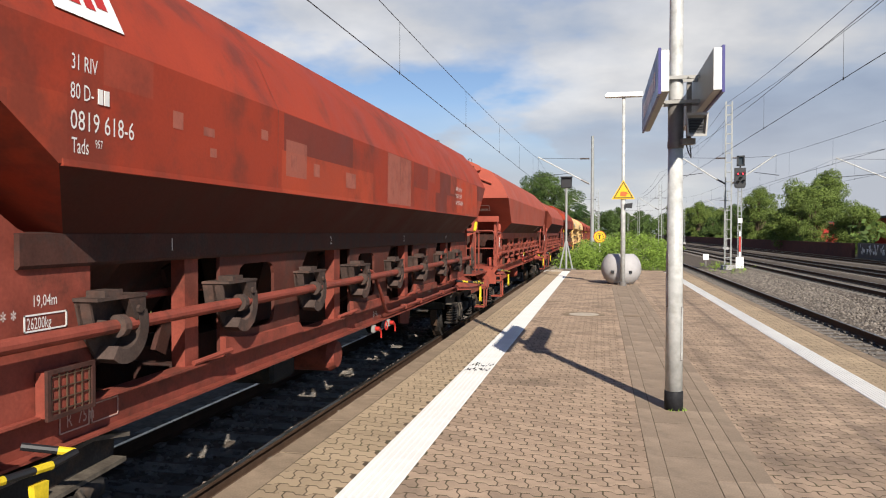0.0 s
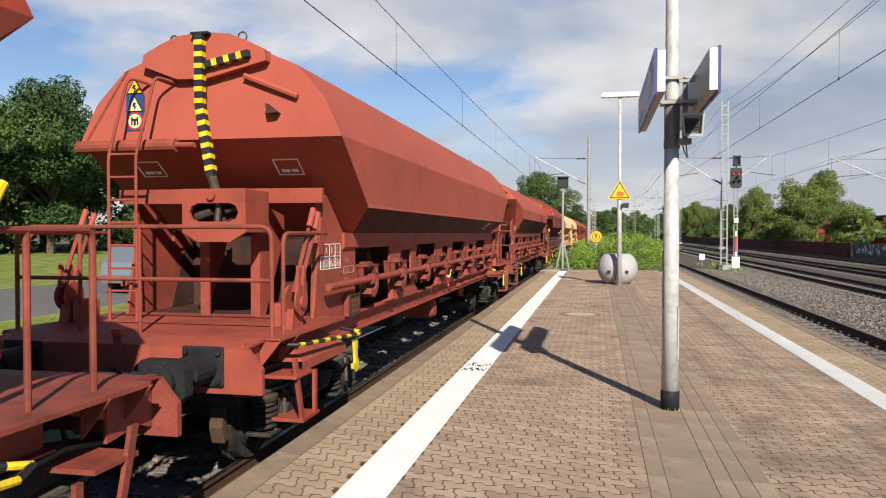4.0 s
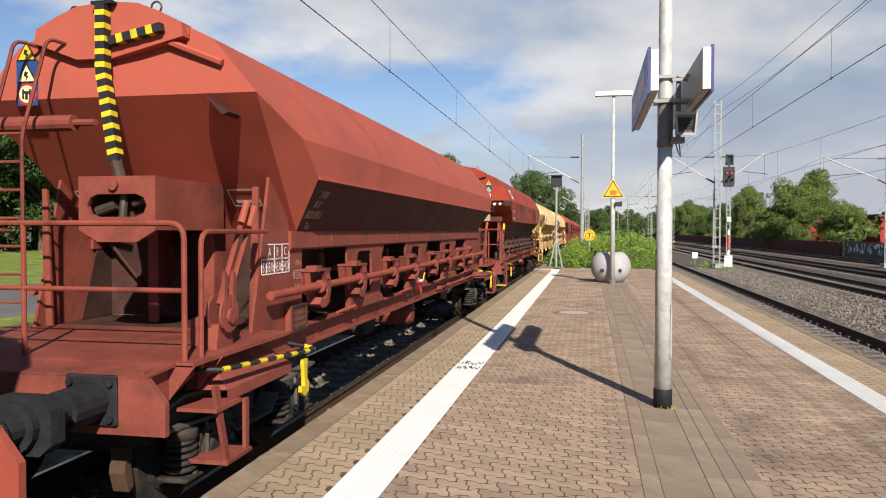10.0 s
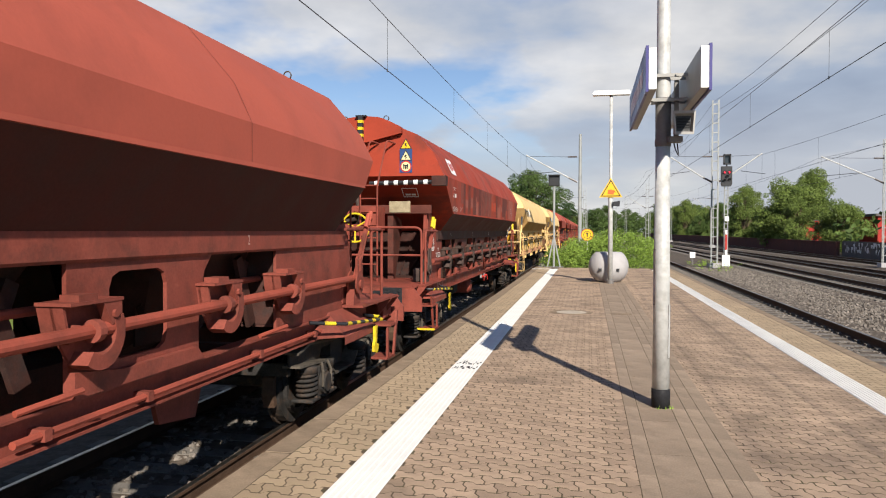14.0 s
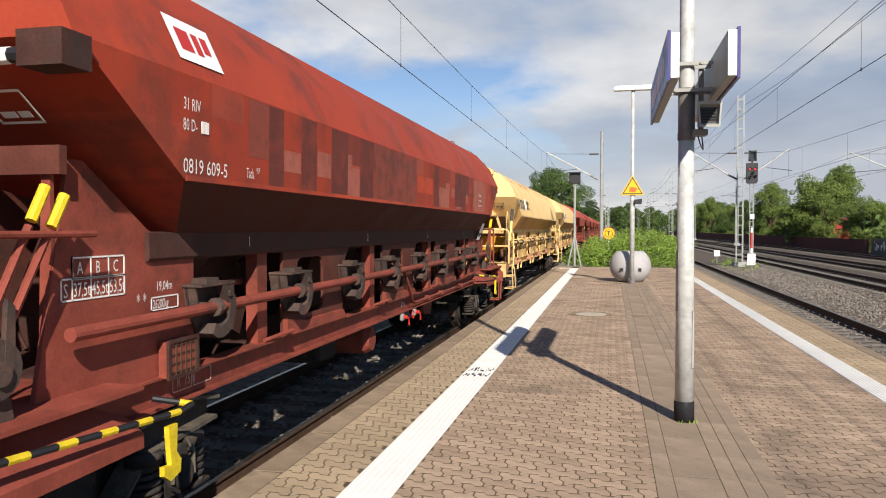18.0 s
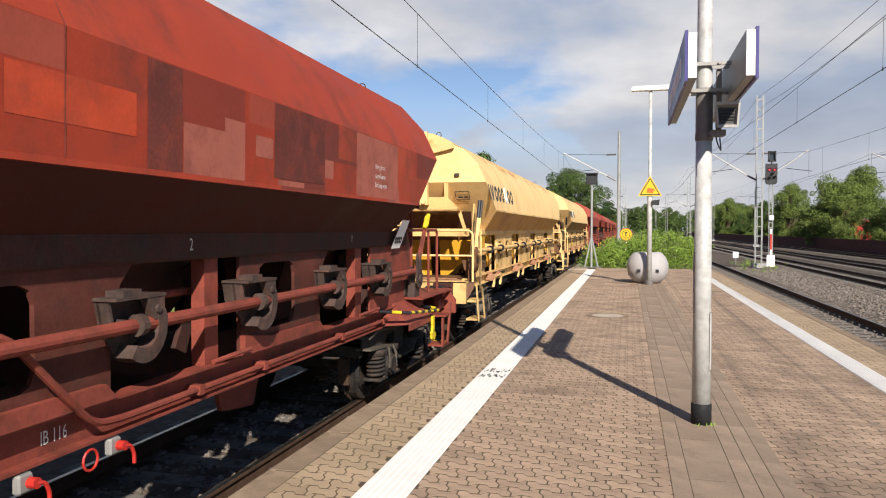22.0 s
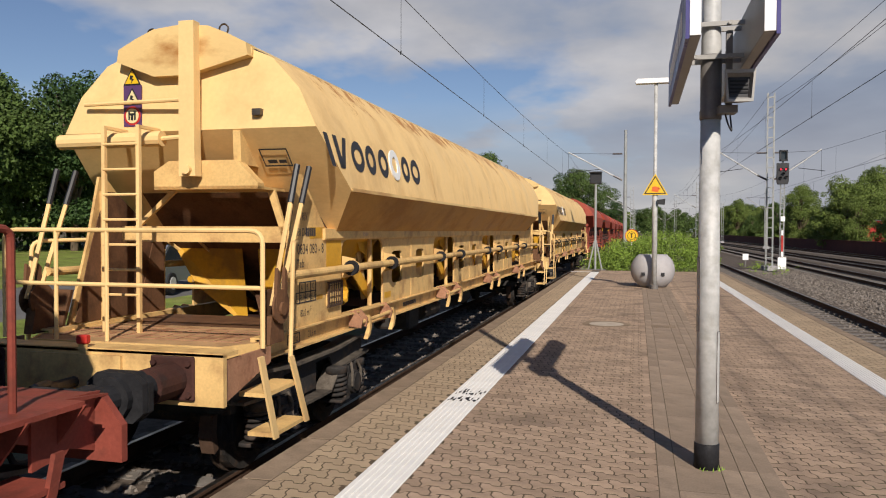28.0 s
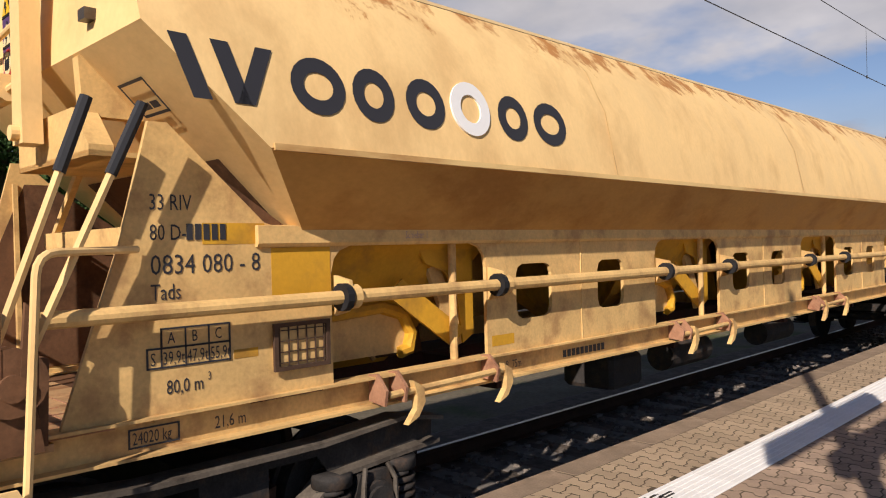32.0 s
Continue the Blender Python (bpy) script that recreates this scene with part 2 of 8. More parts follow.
RUST = (0.10, 0.045, 0.025)
M = dict(
    red_patchy=material("red_patchy", (0.295, 0.043, 0.022), 0.62, vary=0.12, scale=1.4, fine=40, bump=0.05, stains=(0.115, 0.036, 0.026), stain_amount=0.6,
                        patches=[((0.150, 0.036, 0.027), 0.9, 0.95, 0.66), ((0.370, 0.060, 0.028), 1.3, 0.62, 0.76), ((0.300, 0.098, 0.070), 0.46, 0.31, 0.90)]),
    red_worn=material("red_worn", (0.20, 0.052, 0.037), 0.65, vary=0.22, scale=2.5, fine=45, bump=0.1, stains=(0.085, 0.034, 0.026), stain_amount=0.6),
    red_mid=material("red_mid", (0.28, 0.063, 0.041), 0.64, vary=0.12, scale=2, fine=40, bump=0.06, stains=(0.15, 0.045, 0.033), stain_amount=0.55),
    patch_pink=material("patch_pink", (0.330, 0.105, 0.075), 0.7, vary=0.12, scale=4, fine=40, bump=0.05, stains=(0.20, 0.06, 0.045), stain_amount=0.6),
    patch_bright=material("patch_bright", (0.420, 0.060, 0.026), 0.6, vary=0.15, scale=3, fine=40, bump=0.05, stains=(0.25, 0.05, 0.03), stain_amount=0.6),
    patch_dark=material("patch_dark", (0.120, 0.034, 0.027), 0.65, vary=0.25, scale=3, fine=40, bump=0.05, stains=(0.22, 0.045, 0.028), stain_amount=0.6),
    # rust-stained yellow, its base darkened for the shade below the fold
    yellow_under_shade=material("yellow_under_shade", (0.50, 0.265, 0.075), 0.6, vary=0.12, scale=1.5, fine=30, bump=0.05, stains=(0.30, 0.125, 0.030), stain_amount=0.6, stretch=(1, 0.6, 1)),
    rust_tan=material("rust_tan", (0.42, 0.26, 0.13), 0.7, vary=0.2, scale=3, fine=50, bump=0.15, stains=(0.20, 0.095, 0.045), stain_amount=0.8),
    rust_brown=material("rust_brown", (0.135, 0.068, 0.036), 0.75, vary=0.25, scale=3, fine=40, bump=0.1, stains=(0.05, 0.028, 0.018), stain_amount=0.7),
    # stained trough red, its base darkened for the shade below the fold
    red_under_shade=material("red_under_shade", (0.062, 0.018, 0.014), 0.7, vary=0.2, scale=1.6, fine=40, bump=0.06, stains=(0.050, 0.022, 0.018), stain_amount=0.6),
    red_pale=material("red_pale", (0.348, 0.080, 0.053), 0.68, vary=0.07, scale=0.9, fine=30, bump=0.04, stains=(0.208, 0.056, 0.040), stain_amount=0.4),
    red_frame=material("red_frame", (0.216, 0.052, 0.036), 0.6, vary=0.2, scale=3, fine=45, bump=0.1, stains=(0.072, 0.032, 0.024), stain_amount=0.6),
    # grimy red, base lowered further for the shade inside bays and cavities
    red_grime_shade=material("red_grime_shade", (0.058, 0.026, 0.021), 0.75, vary=0.3, scale=4, fine=50, bump=0.15, stains=(0.04, 0.03, 0.028), stain_amount=0.8),
    red_dull=material("red_dull", (0.095, 0.031, 0.023), 0.7, vary=0.25, scale=3, fine=50, bump=0.1, stains=(0.056, 0.032, 0.026), stain_amount=0.7),
    grime=material("grime", (0.06, 0.042, 0.036), 0.7, vary=0.3, scale=5, fine=50, bump=0.15, stains=(0.12, 0.06, 0.045), stain_amount=0.5),
    yellow_rust=material("yellow_rust", (0.336, 0.176, 0.104), 0.65, vary=0.2, scale=6, fine=50, bump=0.1, stains=(0.160, 0.064, 0.040), stain_amount=0.7),
    yellow=material("yellow", (0.78, 0.535, 0.24), 0.6, vary=0.07, scale=1.3, fine=30, bump=0.04, stains=(0.320, 0.136, 0.036), stain_amount=0.24, stretch=(0.8, 1.3, 0.8), rust_above=(3.2, 3.75)),
    yellow_roof=material("yellow_roof", (0.66, 0.46, 0.20), 0.5, vary=0.06, scale=0.7, fine=30, bump=0.04, stains=(0.31, 0.13, 0.034), stain_amount=0.95, stretch=(1, 0.5, 2)),
    yellow_strong=material("yellow_strong", (0.58, 0.31, 0.03), 0.5, vary=0.12, scale=2, fine=30, bump=0.05, stains=(0.240, 0.128, 0.040), stain_amount=0.7),
    yellow_frame=material("yellow_frame", (0.64, 0.42, 0.17), 0.55, vary=0.15, scale=2.5, fine=40, bump=0.08, stains=(0.200, 0.080, 0.040), stain_amount=0.49),
    bogie_edge=material("bogie_edge", (0.105, 0.088, 0.070), 0.75, vary=0.3, scale=5, fine=50, bump=0.2, stains=(0.045, 0.036, 0.030), stain_amount=0.6),
    bogie=material("bogie", (0.035, 0.032, 0.03), 0.7, vary=0.35, scale=6, fine=60, bump=0.2, stains=(0.09, 0.055, 0.035), stain_amount=0.6),
    steel=material("steel", (0.10, 0.085, 0.07), 0.45, 0.6, vary=0.25, scale=8, stains=RUST),
    rail_side=material("rail_side", (0.075, 0.045, 0.03), 0.85, vary=0.25, scale=5, fine=60, bump=0.25),
    rail_top=material("rail_top", (0.30, 0.29, 0.28), 0.36, 1.0, vary=0.1, scale=9, bump=0.0),
    ballast=material("ballast", (0.104, 0.083, 0.067), 0.9, vary=0.45, scale=5, fine=16, bump=1.0, stains=(0.072, 0.060, 0.048), stain_amount=0.5),
    cover_pale=material("cover_pale", (0.42, 0.36, 0.29), 0.85, vary=0.15, scale=6, fine=60, bump=0.2, stains=(0.24, 0.20, 0.16)),
    foil_plate=material("foil_plate", (0.36, 0.30, 0.19), 0.45, 0.3, vary=0.2, scale=8, fine=40, bump=0.1),
    stone=material("stone", (0.160, 0.138, 0.118), 0.9, vary=0.3, scale=9, fine=60, island=0.4),
    sleeper=material("sleeper", (0.160, 0.144, 0.128), 0.9, vary=0.25, scale=4, fine=50, bump=0.3, per_object=0.1),
    grass=material("grass", (0.17, 0.21, 0.045), 0.9, vary=0.4, scale=1.2, fine=20, bump=0.8, stains=(0.18, 0.15, 0.07), stain_amount=0.6),
    earth=material("earth", (0.112, 0.096, 0.068), 0.95, vary=0.35, scale=0.6, fine=14, bump=0.8, stains=(0.064, 0.080, 0.028), stain_amount=0.8),
    paver=material("paver", (0.345, 0.250, 0.178), 0.88, vary=0.18, scale=1.1, fine=90, bump=0.5, stains=(0.175, 0.130, 0.098), stain_amount=0.7, island=0.15),
    paver_one=material("paver_one", (0.345, 0.250, 0.178), 0.88, vary=0.18, scale=9, fine=90, bump=0.5, per_object=0.15),
    paver_edge=material("paver_edge", (0.35, 0.263, 0.173), 0.88, vary=0.16, scale=1.3, fine=120, bump=0.35, island=0.10),
    joint=material("joint", (0.100, 0.073, 0.050), 0.95, vary=0.3, scale=4, fine=80, bump=0.4, stains=(0.056, 0.068, 0.024), stain_amount=0.5),
    slab=material("slab", (0.27, 0.205, 0.15), 0.9, vary=0.25, scale=1.6, fine=70, bump=0.3, stains=(0.105, 0.085, 0.066), stain_amount=0.8, per_object=0.08),
    edge_stone=material("edge_stone", (0.245, 0.182, 0.126), 0.9, vary=0.25, scale=3, fine=70, bump=0.45, stains=(0.125, 0.092, 0.064), stain_amount=0.6, per_object=0.08),
    tactile=material("tactile", (0.74, 0.72, 0.68), 0.7, vary=0.06, scale=1.6, fine=60, bump=0.1, stains=(0.55, 0.52, 0.47), stain_amount=0.5, per_object=0.03),
    galvanised=material("galvanised", (0.44, 0.44, 0.425), 0.55, 0.05, vary=0.16, scale=7, fine=22, bump=0.06, stains=(0.30, 0.29, 0.26), stain_amount=0.6),
    galv_dark=material("galv_dark", (0.16, 0.148, 0.138), 0.55, 0.3, vary=0.15, scale=7, fine=40, bump=0.1),
    lamp_white=plain("lamp_white", (0.78, 0.78, 0.77), 0.4),
    concrete=material("concrete", (0.368, 0.352, 0.352), 0.8, vary=0.08, scale=2, fine=60, bump=0.15, stains=(0.288, 0.272, 0.264)),
    mast=material("mast", (0.304, 0.312, 0.304), 0.6, 0.3, vary=0.15, scale=3, fine=30, bump=0.05),
    wire=plain("wire", (0.045, 0.05, 0.055), 0.6, 0.5),
    insulator=plain("insulator", (0.06, 0.045, 0.04), 0.4),
    black=plain("black", (0.012, 0.012, 0.014), 0.5),
    rubber=material("rubber", (0.02, 0.02, 0.022), 0.6, vary=0.3, scale=8),
    white=plain("white", (0.78, 0.78, 0.76), 0.55),
    letter_white=plain("letter_white", (0.70, 0.67, 0.64), 0.6),
    letter_dull=plain("letter_dull", (0.40, 0.26, 0.22), 0.6),
    letter_black=plain("letter_black", (0.025, 0.025, 0.03), 0.6),
    sign_yellow=plain("sign_yellow", (0.680, 0.416, 0.008), 0.45),
    hand_yellow=material("hand_yellow", (0.600, 0.440, 0.024), 0.5, vary=0.2, scale=12),
    sign_cream=plain("sign_cream", (0.66, 0.56, 0.30), 0.5),
    sign_violet=plain("sign_violet", (0.085, 0.035, 0.110), 0.5),
    sign_red=plain("sign_red", (0.440, 0.024, 0.016), 0.45),
    sign_orange=plain("sign_orange", (0.600, 0.112, 0.016), 0.5),
    sign_blue=plain("sign_blue", (0.016, 0.048, 0.160), 0.5),
    panel_violet=material("panel_violet", (0.080, 0.076, 0.208), 0.35, vary=0.06, scale=3, bump=0.0),
    panel_grey=material("panel_grey", (0.280, 0.272, 0.256), 0.5, 0.2, vary=0.1, scale=4, bump=0.03),
    red_lamp=plain("red_lamp", (1.0, 0.06, 0.09), 0.3, glow=1.3),
    bark=material("bark", (0.10, 0.075, 0.05), 0.95, vary=0.3, scale=6, fine=30, bump=0.5, stretch=(1, 1, 0.3)),
    leaf=material("leaf", (0.068, 0.106, 0.028), 0.6, vary=0.25, scale=0.7, fine=6, bump=0.0, island=0.35),
    leaf_light=material("leaf_light", (0.118, 0.160, 0.038), 0.6, vary=0.25, scale=0.7, fine=6, bump=0.0, island=0.35),
    leaf_dark=material("leaf_dark", (0.04, 0.075, 0.022), 0.6, vary=0.25, scale=0.7, fine=6, bump=0.0, island=0.35),
    weed=material("weed", (0.16, 0.24, 0.04), 0.6, vary=0.2, scale=2, fine=12, bump=0.0, island=0.4),
    brick_red=material("brick_red", (0.115, 0.048, 0.040), 0.9, vary=0.25, scale=1.5, fine=30, bump=0.3, stains=(0.080, 0.048, 0.040)),
    wall_red=material("wall_red", (0.336, 0.040, 0.032), 0.7, vary=0.1, scale=1.0),
    wall_grey=material("wall_grey", (0.13, 0.115, 0.108), 0.8, vary=0.2, scale=1.5, stains=(0.120, 0.120, 0.136)),
    glass_dark=plain("glass_dark", (0.03, 0.035, 0.04), 0.08),
    car_silver=plain("car_silver", (0.280, 0.304, 0.336), 0.25, 0.6),
    asphalt=material("asphalt", (0.128, 0.124, 0.120), 0.9, vary=0.15, scale=2, fine=60, bump=0.2),
)

# ---- mesh tools ----


def part(name, bm, mat, parent=None, label="", smooth=False):
    me = bpy.data.meshes.new(name)
    bm.to_mesh(me)
    bm.free()
    me.materials.append(M[mat] if isinstance(mat, str) else mat)
    if smooth:
        me.shade_smooth()
    ob = new(name, me)
    if parent:
        ob.parent = parent
    if label:
        ob["label"] = label
    return ob


def thing(name, label, category, m=None, group="", kind=""):
    ob = new(name)
    ob.empty_display_size = 0.3
    if m is not None:
        ob.matrix_basis = m
    return tagged(ob, label, category, group, kind)


def faces(bm, verts, polys):
    vs = [bm.verts.new(v) for v in verts]
    for p in polys:
        bm.faces.new([vs[i] for i in p])
    return vs


def box(bm, x0, x1, y0, y1, z0, z1, b=0.0):
    """A box; b: the chamfer of its upright edges and rims."""
    if b <= 0 or min(x1 - x0, y1 - y0, z1 - z0) < 2.2 * b:
        faces(bm, [(x, y, z) for z in (z0, z1) for y in (y0, y1) for x in (x0, x1)],
              [(0, 2, 3, 1), (4, 5, 7, 6), (0, 1, 5, 4), (2, 6, 7, 3), (0, 4, 6, 2), (1, 3, 7, 5)])
        return
    def ring(i, z):
        return [(x0 + i + b, y0 + i, z), (x1 - i - b, y0 + i, z), (x1 - i, y0 + i + b, z), (x1 - i, y1 - i - b, z),
                (x1 - i - b, y1 - i, z), (x0 + i + b, y1 - i, z), (x0 + i, y1 - i - b, z), (x0 + i, y0 + i + b, z)]
    vs = ring(b * 0.6, z0) + ring(0, z0 + b) + ring(0, z1 - b) + ring(b * 0.6, z1)
    polys = [tuple(range(7, -1, -1)), tuple(range(24, 32))]
    for k in range(3):
        for i in range(8):
            j = (i + 1) % 8
            polys.append((8 * k + i, 8 * k + j, 8 * k + 8 + j, 8 * k + 8 + i))
    faces(bm, vs, polys)


def prism(bm, outline, axis, a, b):
    """A polygon carried from a to b along an axis. outline: pairs on the other two axes, in their order."""
    def at(p, v):
        q = list(p)
        q.insert("xyz".index(axis), v)
        return q
    n = len(outline)
    polys = [tuple(range(n)), tuple(range(2 * n - 1, n - 1, -1))]
    polys += [(i, n + i, n + (i + 1) % n, (i + 1) % n) for i in range(n)]
    faces(bm, [at(p, a) for p in outline] + [at(p, b) for p in outline], polys)


def rod(bm, p, q, r, n=8, r2=None):
    p, q = Vector(p), Vector(q)
    d = (q - p).normalized()
    u = d.orthogonal().normalized()
    w = d.cross(u)
    r2 = r if r2 is None else r2
    vs = [p + (u * math.cos(a) + w * math.sin(a)) * r for a in (2 * math.pi * i / n for i in range(n))]
    vs += [q + (u * math.cos(a) + w * math.sin(a)) * r2 for a in (2 * math.pi * i / n for i in range(n))]
    polys = [(i, (i + 1) % n, n + (i + 1) % n, n + i) for i in range(n)] + [tuple(range(n - 1, -1, -1)), tuple(range(n, 2 * n))]
    faces(bm, vs, polys)


def tube(bm, pts, r, n=8):
    """A round bar along a line of points, mitred at the bends."""
    pts = [Vector(p) for p in pts]
    rings = []
    u = None
    for i, p in enumerate(pts):
        a = (pts[i] - pts[i - 1]).normalized() if i else (pts[1] - pts[0]).normalized()
        b = (pts[i + 1] - pts[i]).normalized() if i + 1 < len(pts) else a
        d = (a + b).normalized()
        u = d.orthogonal().normalized() if u is None else (u - d * u.dot(d)).normalized()
        w = d.cross(u)
        k = 1 / max(0.5, d.dot(a))
        rings.append([bm.verts.new(p + (u * math.cos(t) + w * math.sin(t)) * r * (k if 0 < i < len(pts) - 1 else 1)) for t in (2 * math.pi * j / n for j in range(n))])
    for a, b in zip(rings, rings[1:]):
        for j in range(n):
            bm.faces.new((a[j], a[(j + 1) % n], b[(j + 1) % n], b[j]))
    bm.faces.new(rings[0][::-1])
    bm.faces.new(rings[-1])


def rounded(pts, r, n=4):
    """A line of points with its corners rounded off."""
    pts = [Vector(p) for p in pts]
    out = [pts[0]]
    for a, b, c in zip(pts, pts[1:], pts[2:]):
        p, q = b + (a - b).normalized() * r, b + (c - b).normalized() * r
        for i in range(n + 1):
            t = i / n
            out.append((p * (1 - t) + b * t) * (1 - t) + (b * (1 - t) + q * t) * t)
    return out + [pts[-1]]


def disc(bm, c, axis, r, thick, n=24, hole=0.0):
    """A wheel, washer or plate round c; axis: its direction."""
    c, d = Vector(c), Vector(axis).normalized()
    u = d.orthogonal().normalized()
    w = d.cross(u)
    ring = lambda rad, off: [bm.verts.new(c + d * off + (u * math.cos(a) + w * math.sin(a)) * rad) for a in (2 * math.pi * i / n for i in range(n))]
    o0, o1 = ring(r, -thick / 2), ring(r, thick / 2)
    for i in range(n):
        bm.faces.new((o0[i], o0[(i + 1) % n], o1[(i + 1) % n], o1[i]))
    if hole:
        h0, h1 = ring(hole, -thick / 2), ring(hole, thick / 2)
        for i in range(n):
            j = (i + 1) % n
            bm.faces.new((h1[i], h1[j], h0[j], h0[i]))
            bm.faces.new((o1[i], o1[j], h1[j], h1[i]))
            bm.faces.new((h0[i], h0[j], o0[j], o0[i]))
    else:
        bm.faces.new(o0[::-1])
        bm.faces.new(o1)


def lathe(bm, profile, n=24, at=(0, 0, 0)):
    """A turned body: pairs of radius and height."""
    rings = []
    for r, z in profile:
        rings.append([bm.verts.new((at[0] + r * math.cos(2 * math.pi * i / n), at[1] + r * math.sin(2 * math.pi * i / n), at[2] + z)) for i in range(n)])
    for a, b in zip(rings, rings[1:]):
        for i in range(n):
            bm.faces.new((a[i], a[(i + 1) % n], b[(i + 1) % n], b[i]))
    bm.faces.new(rings[0][::-1])
    bm.faces.new(rings[-1])


def holed(bm, x, th, y0, y1, z0, z1, hy0, hy1, hz0, hz1, c=0.07):
    """An upright plate across x with one window whose corners are cut."""
    outer = [(y0, z0), (hy0 + c, z0), (hy1 - c, z0), (y1, z0), (y1, hz0 + c), (y1, hz1 - c), (y1, z1), (hy1 - c, z1), (hy0 + c, z1), (y0, z1), (y0, hz1 - c), (y0, hz0 + c)]
    k = c * 0.3
    inner = [(hy0 + k, hz0 + k), (hy0 + c, hz0), (hy1 - c, hz0), (hy1 - k, hz0 + k), (hy1, hz0 + c), (hy1, hz1 - c), (hy1 - k, hz1 - k), (hy1 - c, hz1), (hy0 + c, hz1),
             (hy0 + k, hz1 - k), (hy0, hz1 - c), (hy0, hz0 + c)]
    n = 12
    vs = [(x, *p) for p in outer] + [(x, *p) for p in inner] + [(x - th, *p) for p in outer] + [(x - th, *p) for p in inner]
    polys = []
    for i in range(n):
        j = (i + 1) % n
        polys += [(i, j, n + j, n + i), (2 * n + i, 3 * n + i, 3 * n + j, 2 * n + j), (n + i, n + j, 3 * n + j, 3 * n + i), (i, 2 * n + i, 2 * n + j, j)]
    faces(bm, vs, polys)


def lettering(text, size, mat, parent, m, stretch=0.72, name="lettering", label=""):
    """Painted characters as a thin mesh: x along the line, y up, at the pose m."""
    cu = bpy.data.curves.new(name, "FONT")
    cu.body, cu.size, cu.extrude, cu.resolution_u = text, size / 0.72, 0.0, 2
    tmp = bpy.data.objects.new(name, cu)
    me = bpy.data.meshes.new_from_object(tmp)
    bpy.data.objects.remove(tmp)
    me.transform(m @ Matrix.Diagonal((stretch, 1, 1, 1)))
    me.materials.clear()
    me.materials.append(M[mat])
    ob = new(name, me)
    ob.parent = parent
    if label:
        ob["label"] = label
    return ob

# ---- the train ----
# A wagon's own space: x to the side, y from its front headstock towards its tail, z from the top of the rails.
SIDE = Matrix(((0, 0, 1, 0), (1, 0, 0, 0), (0, 1, 0, 0), (0, 0, 0, 1)))   # lettering on the side that faces +x
FRONT = pose(0, 0, 0, 90, 0, 0)                                             # lettering on the end that faces -y

FAR = False           # wagons that stay far away go without bolts, bands and wires
KINDS = dict(
    old=dict(L=17.8, tip=1.38, fold=2.40, zf=2.54, zt=3.21, rise=1.0, hw=1.51, rear_tip=1.45, rear_fold=2.42, under="red_under_shade", gdy=0.45, body="red_patchy", roof="red_patchy", lid="red_patchy",
             frame="red_frame", dark="red_grime_shade", rod="red_frame", bays=[(3.12 + 3.2 * i, 1.55) for i in range(4)], pitch=3.2, plate=(1.50, 16.1), shaft=1.63, sole=(0.97, 1.20), window=(0.34, 1.05), bear=(0.12, 0.14)),
    new=dict(L=17.8, tip=1.65, fold=2.66, zf=2.50, zt=3.20, rise=1.0, hw=1.53, rear_tip=1.38, rear_fold=2.35, under="red_under_shade", gdy=0.45, body="red_pale", roof="red_pale", lid="red_pale",
             frame="red_mid", dark="red_grime_shade", rod="red_mid", bays=[(3.29 + 3.2 * i, 1.60) for i in range(4)], pitch=3.2, plate=(1.85, 16.1), shaft=1.60, sole=(0.97, 1.20), window=(0.63, 1.32), bear=(0.28, 0.20)),
    yellow=dict(L=20.36, tip=1.50, fold=2.12, zf=2.61, zt=3.18, rise=0.88, hw=1.39, rear_tip=2.4, rear_fold=3.35, under="yellow_under_shade", gdy=0.42, body="yellow", roof="yellow_roof", lid="yellow_roof",
                frame="yellow_frame", dark="yellow_strong", rod="yellow_frame", bays=[(2.76 + 3.93 * i, 1.43) for i in range(4)], pitch=3.93, plate=(1.48, 18.4), shaft=1.79, sole=(1.06, 1.26), window=(0.36, 0.82)),
)
# a steeper sister type: lower roof, higher fold, an end wall that leans back from the shoulder down
KINDS["older"] = dict(KINDS["old"], rear_tip=1.74, rear_fold=2.70)
KINDS["steep"] = dict(KINDS["new"], frame="red_worn", tip=1.50, fold=2.58, zf=2.71, zt=3.05, hw=1.50, rear_tip=2.0, dz=-0.15, lean=(0.67, 0.0, 0.02, 0.05), gdy=0.26, shoulder=[(0.90, 0.32), (0.63, 0.79), (0.48, 0.90)],
                      beam=(2.36, 2.80), web_top=(3.05, 0.62, 0.50), bend=3.37, pict=2.52, bays=[(3.07 + 3.04 * i, 1.50) for i in range(4)], pitch=3.04, window=(0.42, 1.09), bear=(0.23, 0.12))
WEB = 1.13            # the plane of the flank below the trough
SHOULDER = [(0.87, 0.42), (0.66, 0.77), (0.45, 0.905)]   # share of the half width, rise above the upper crease


def crisp(ob, degrees=24):
    """Soft shading, with the edges that bend more than this kept sharp."""
    ob.data.shade_smooth()
    ob.data.set_sharp_from_angle(angle=radians(degrees))
    return ob


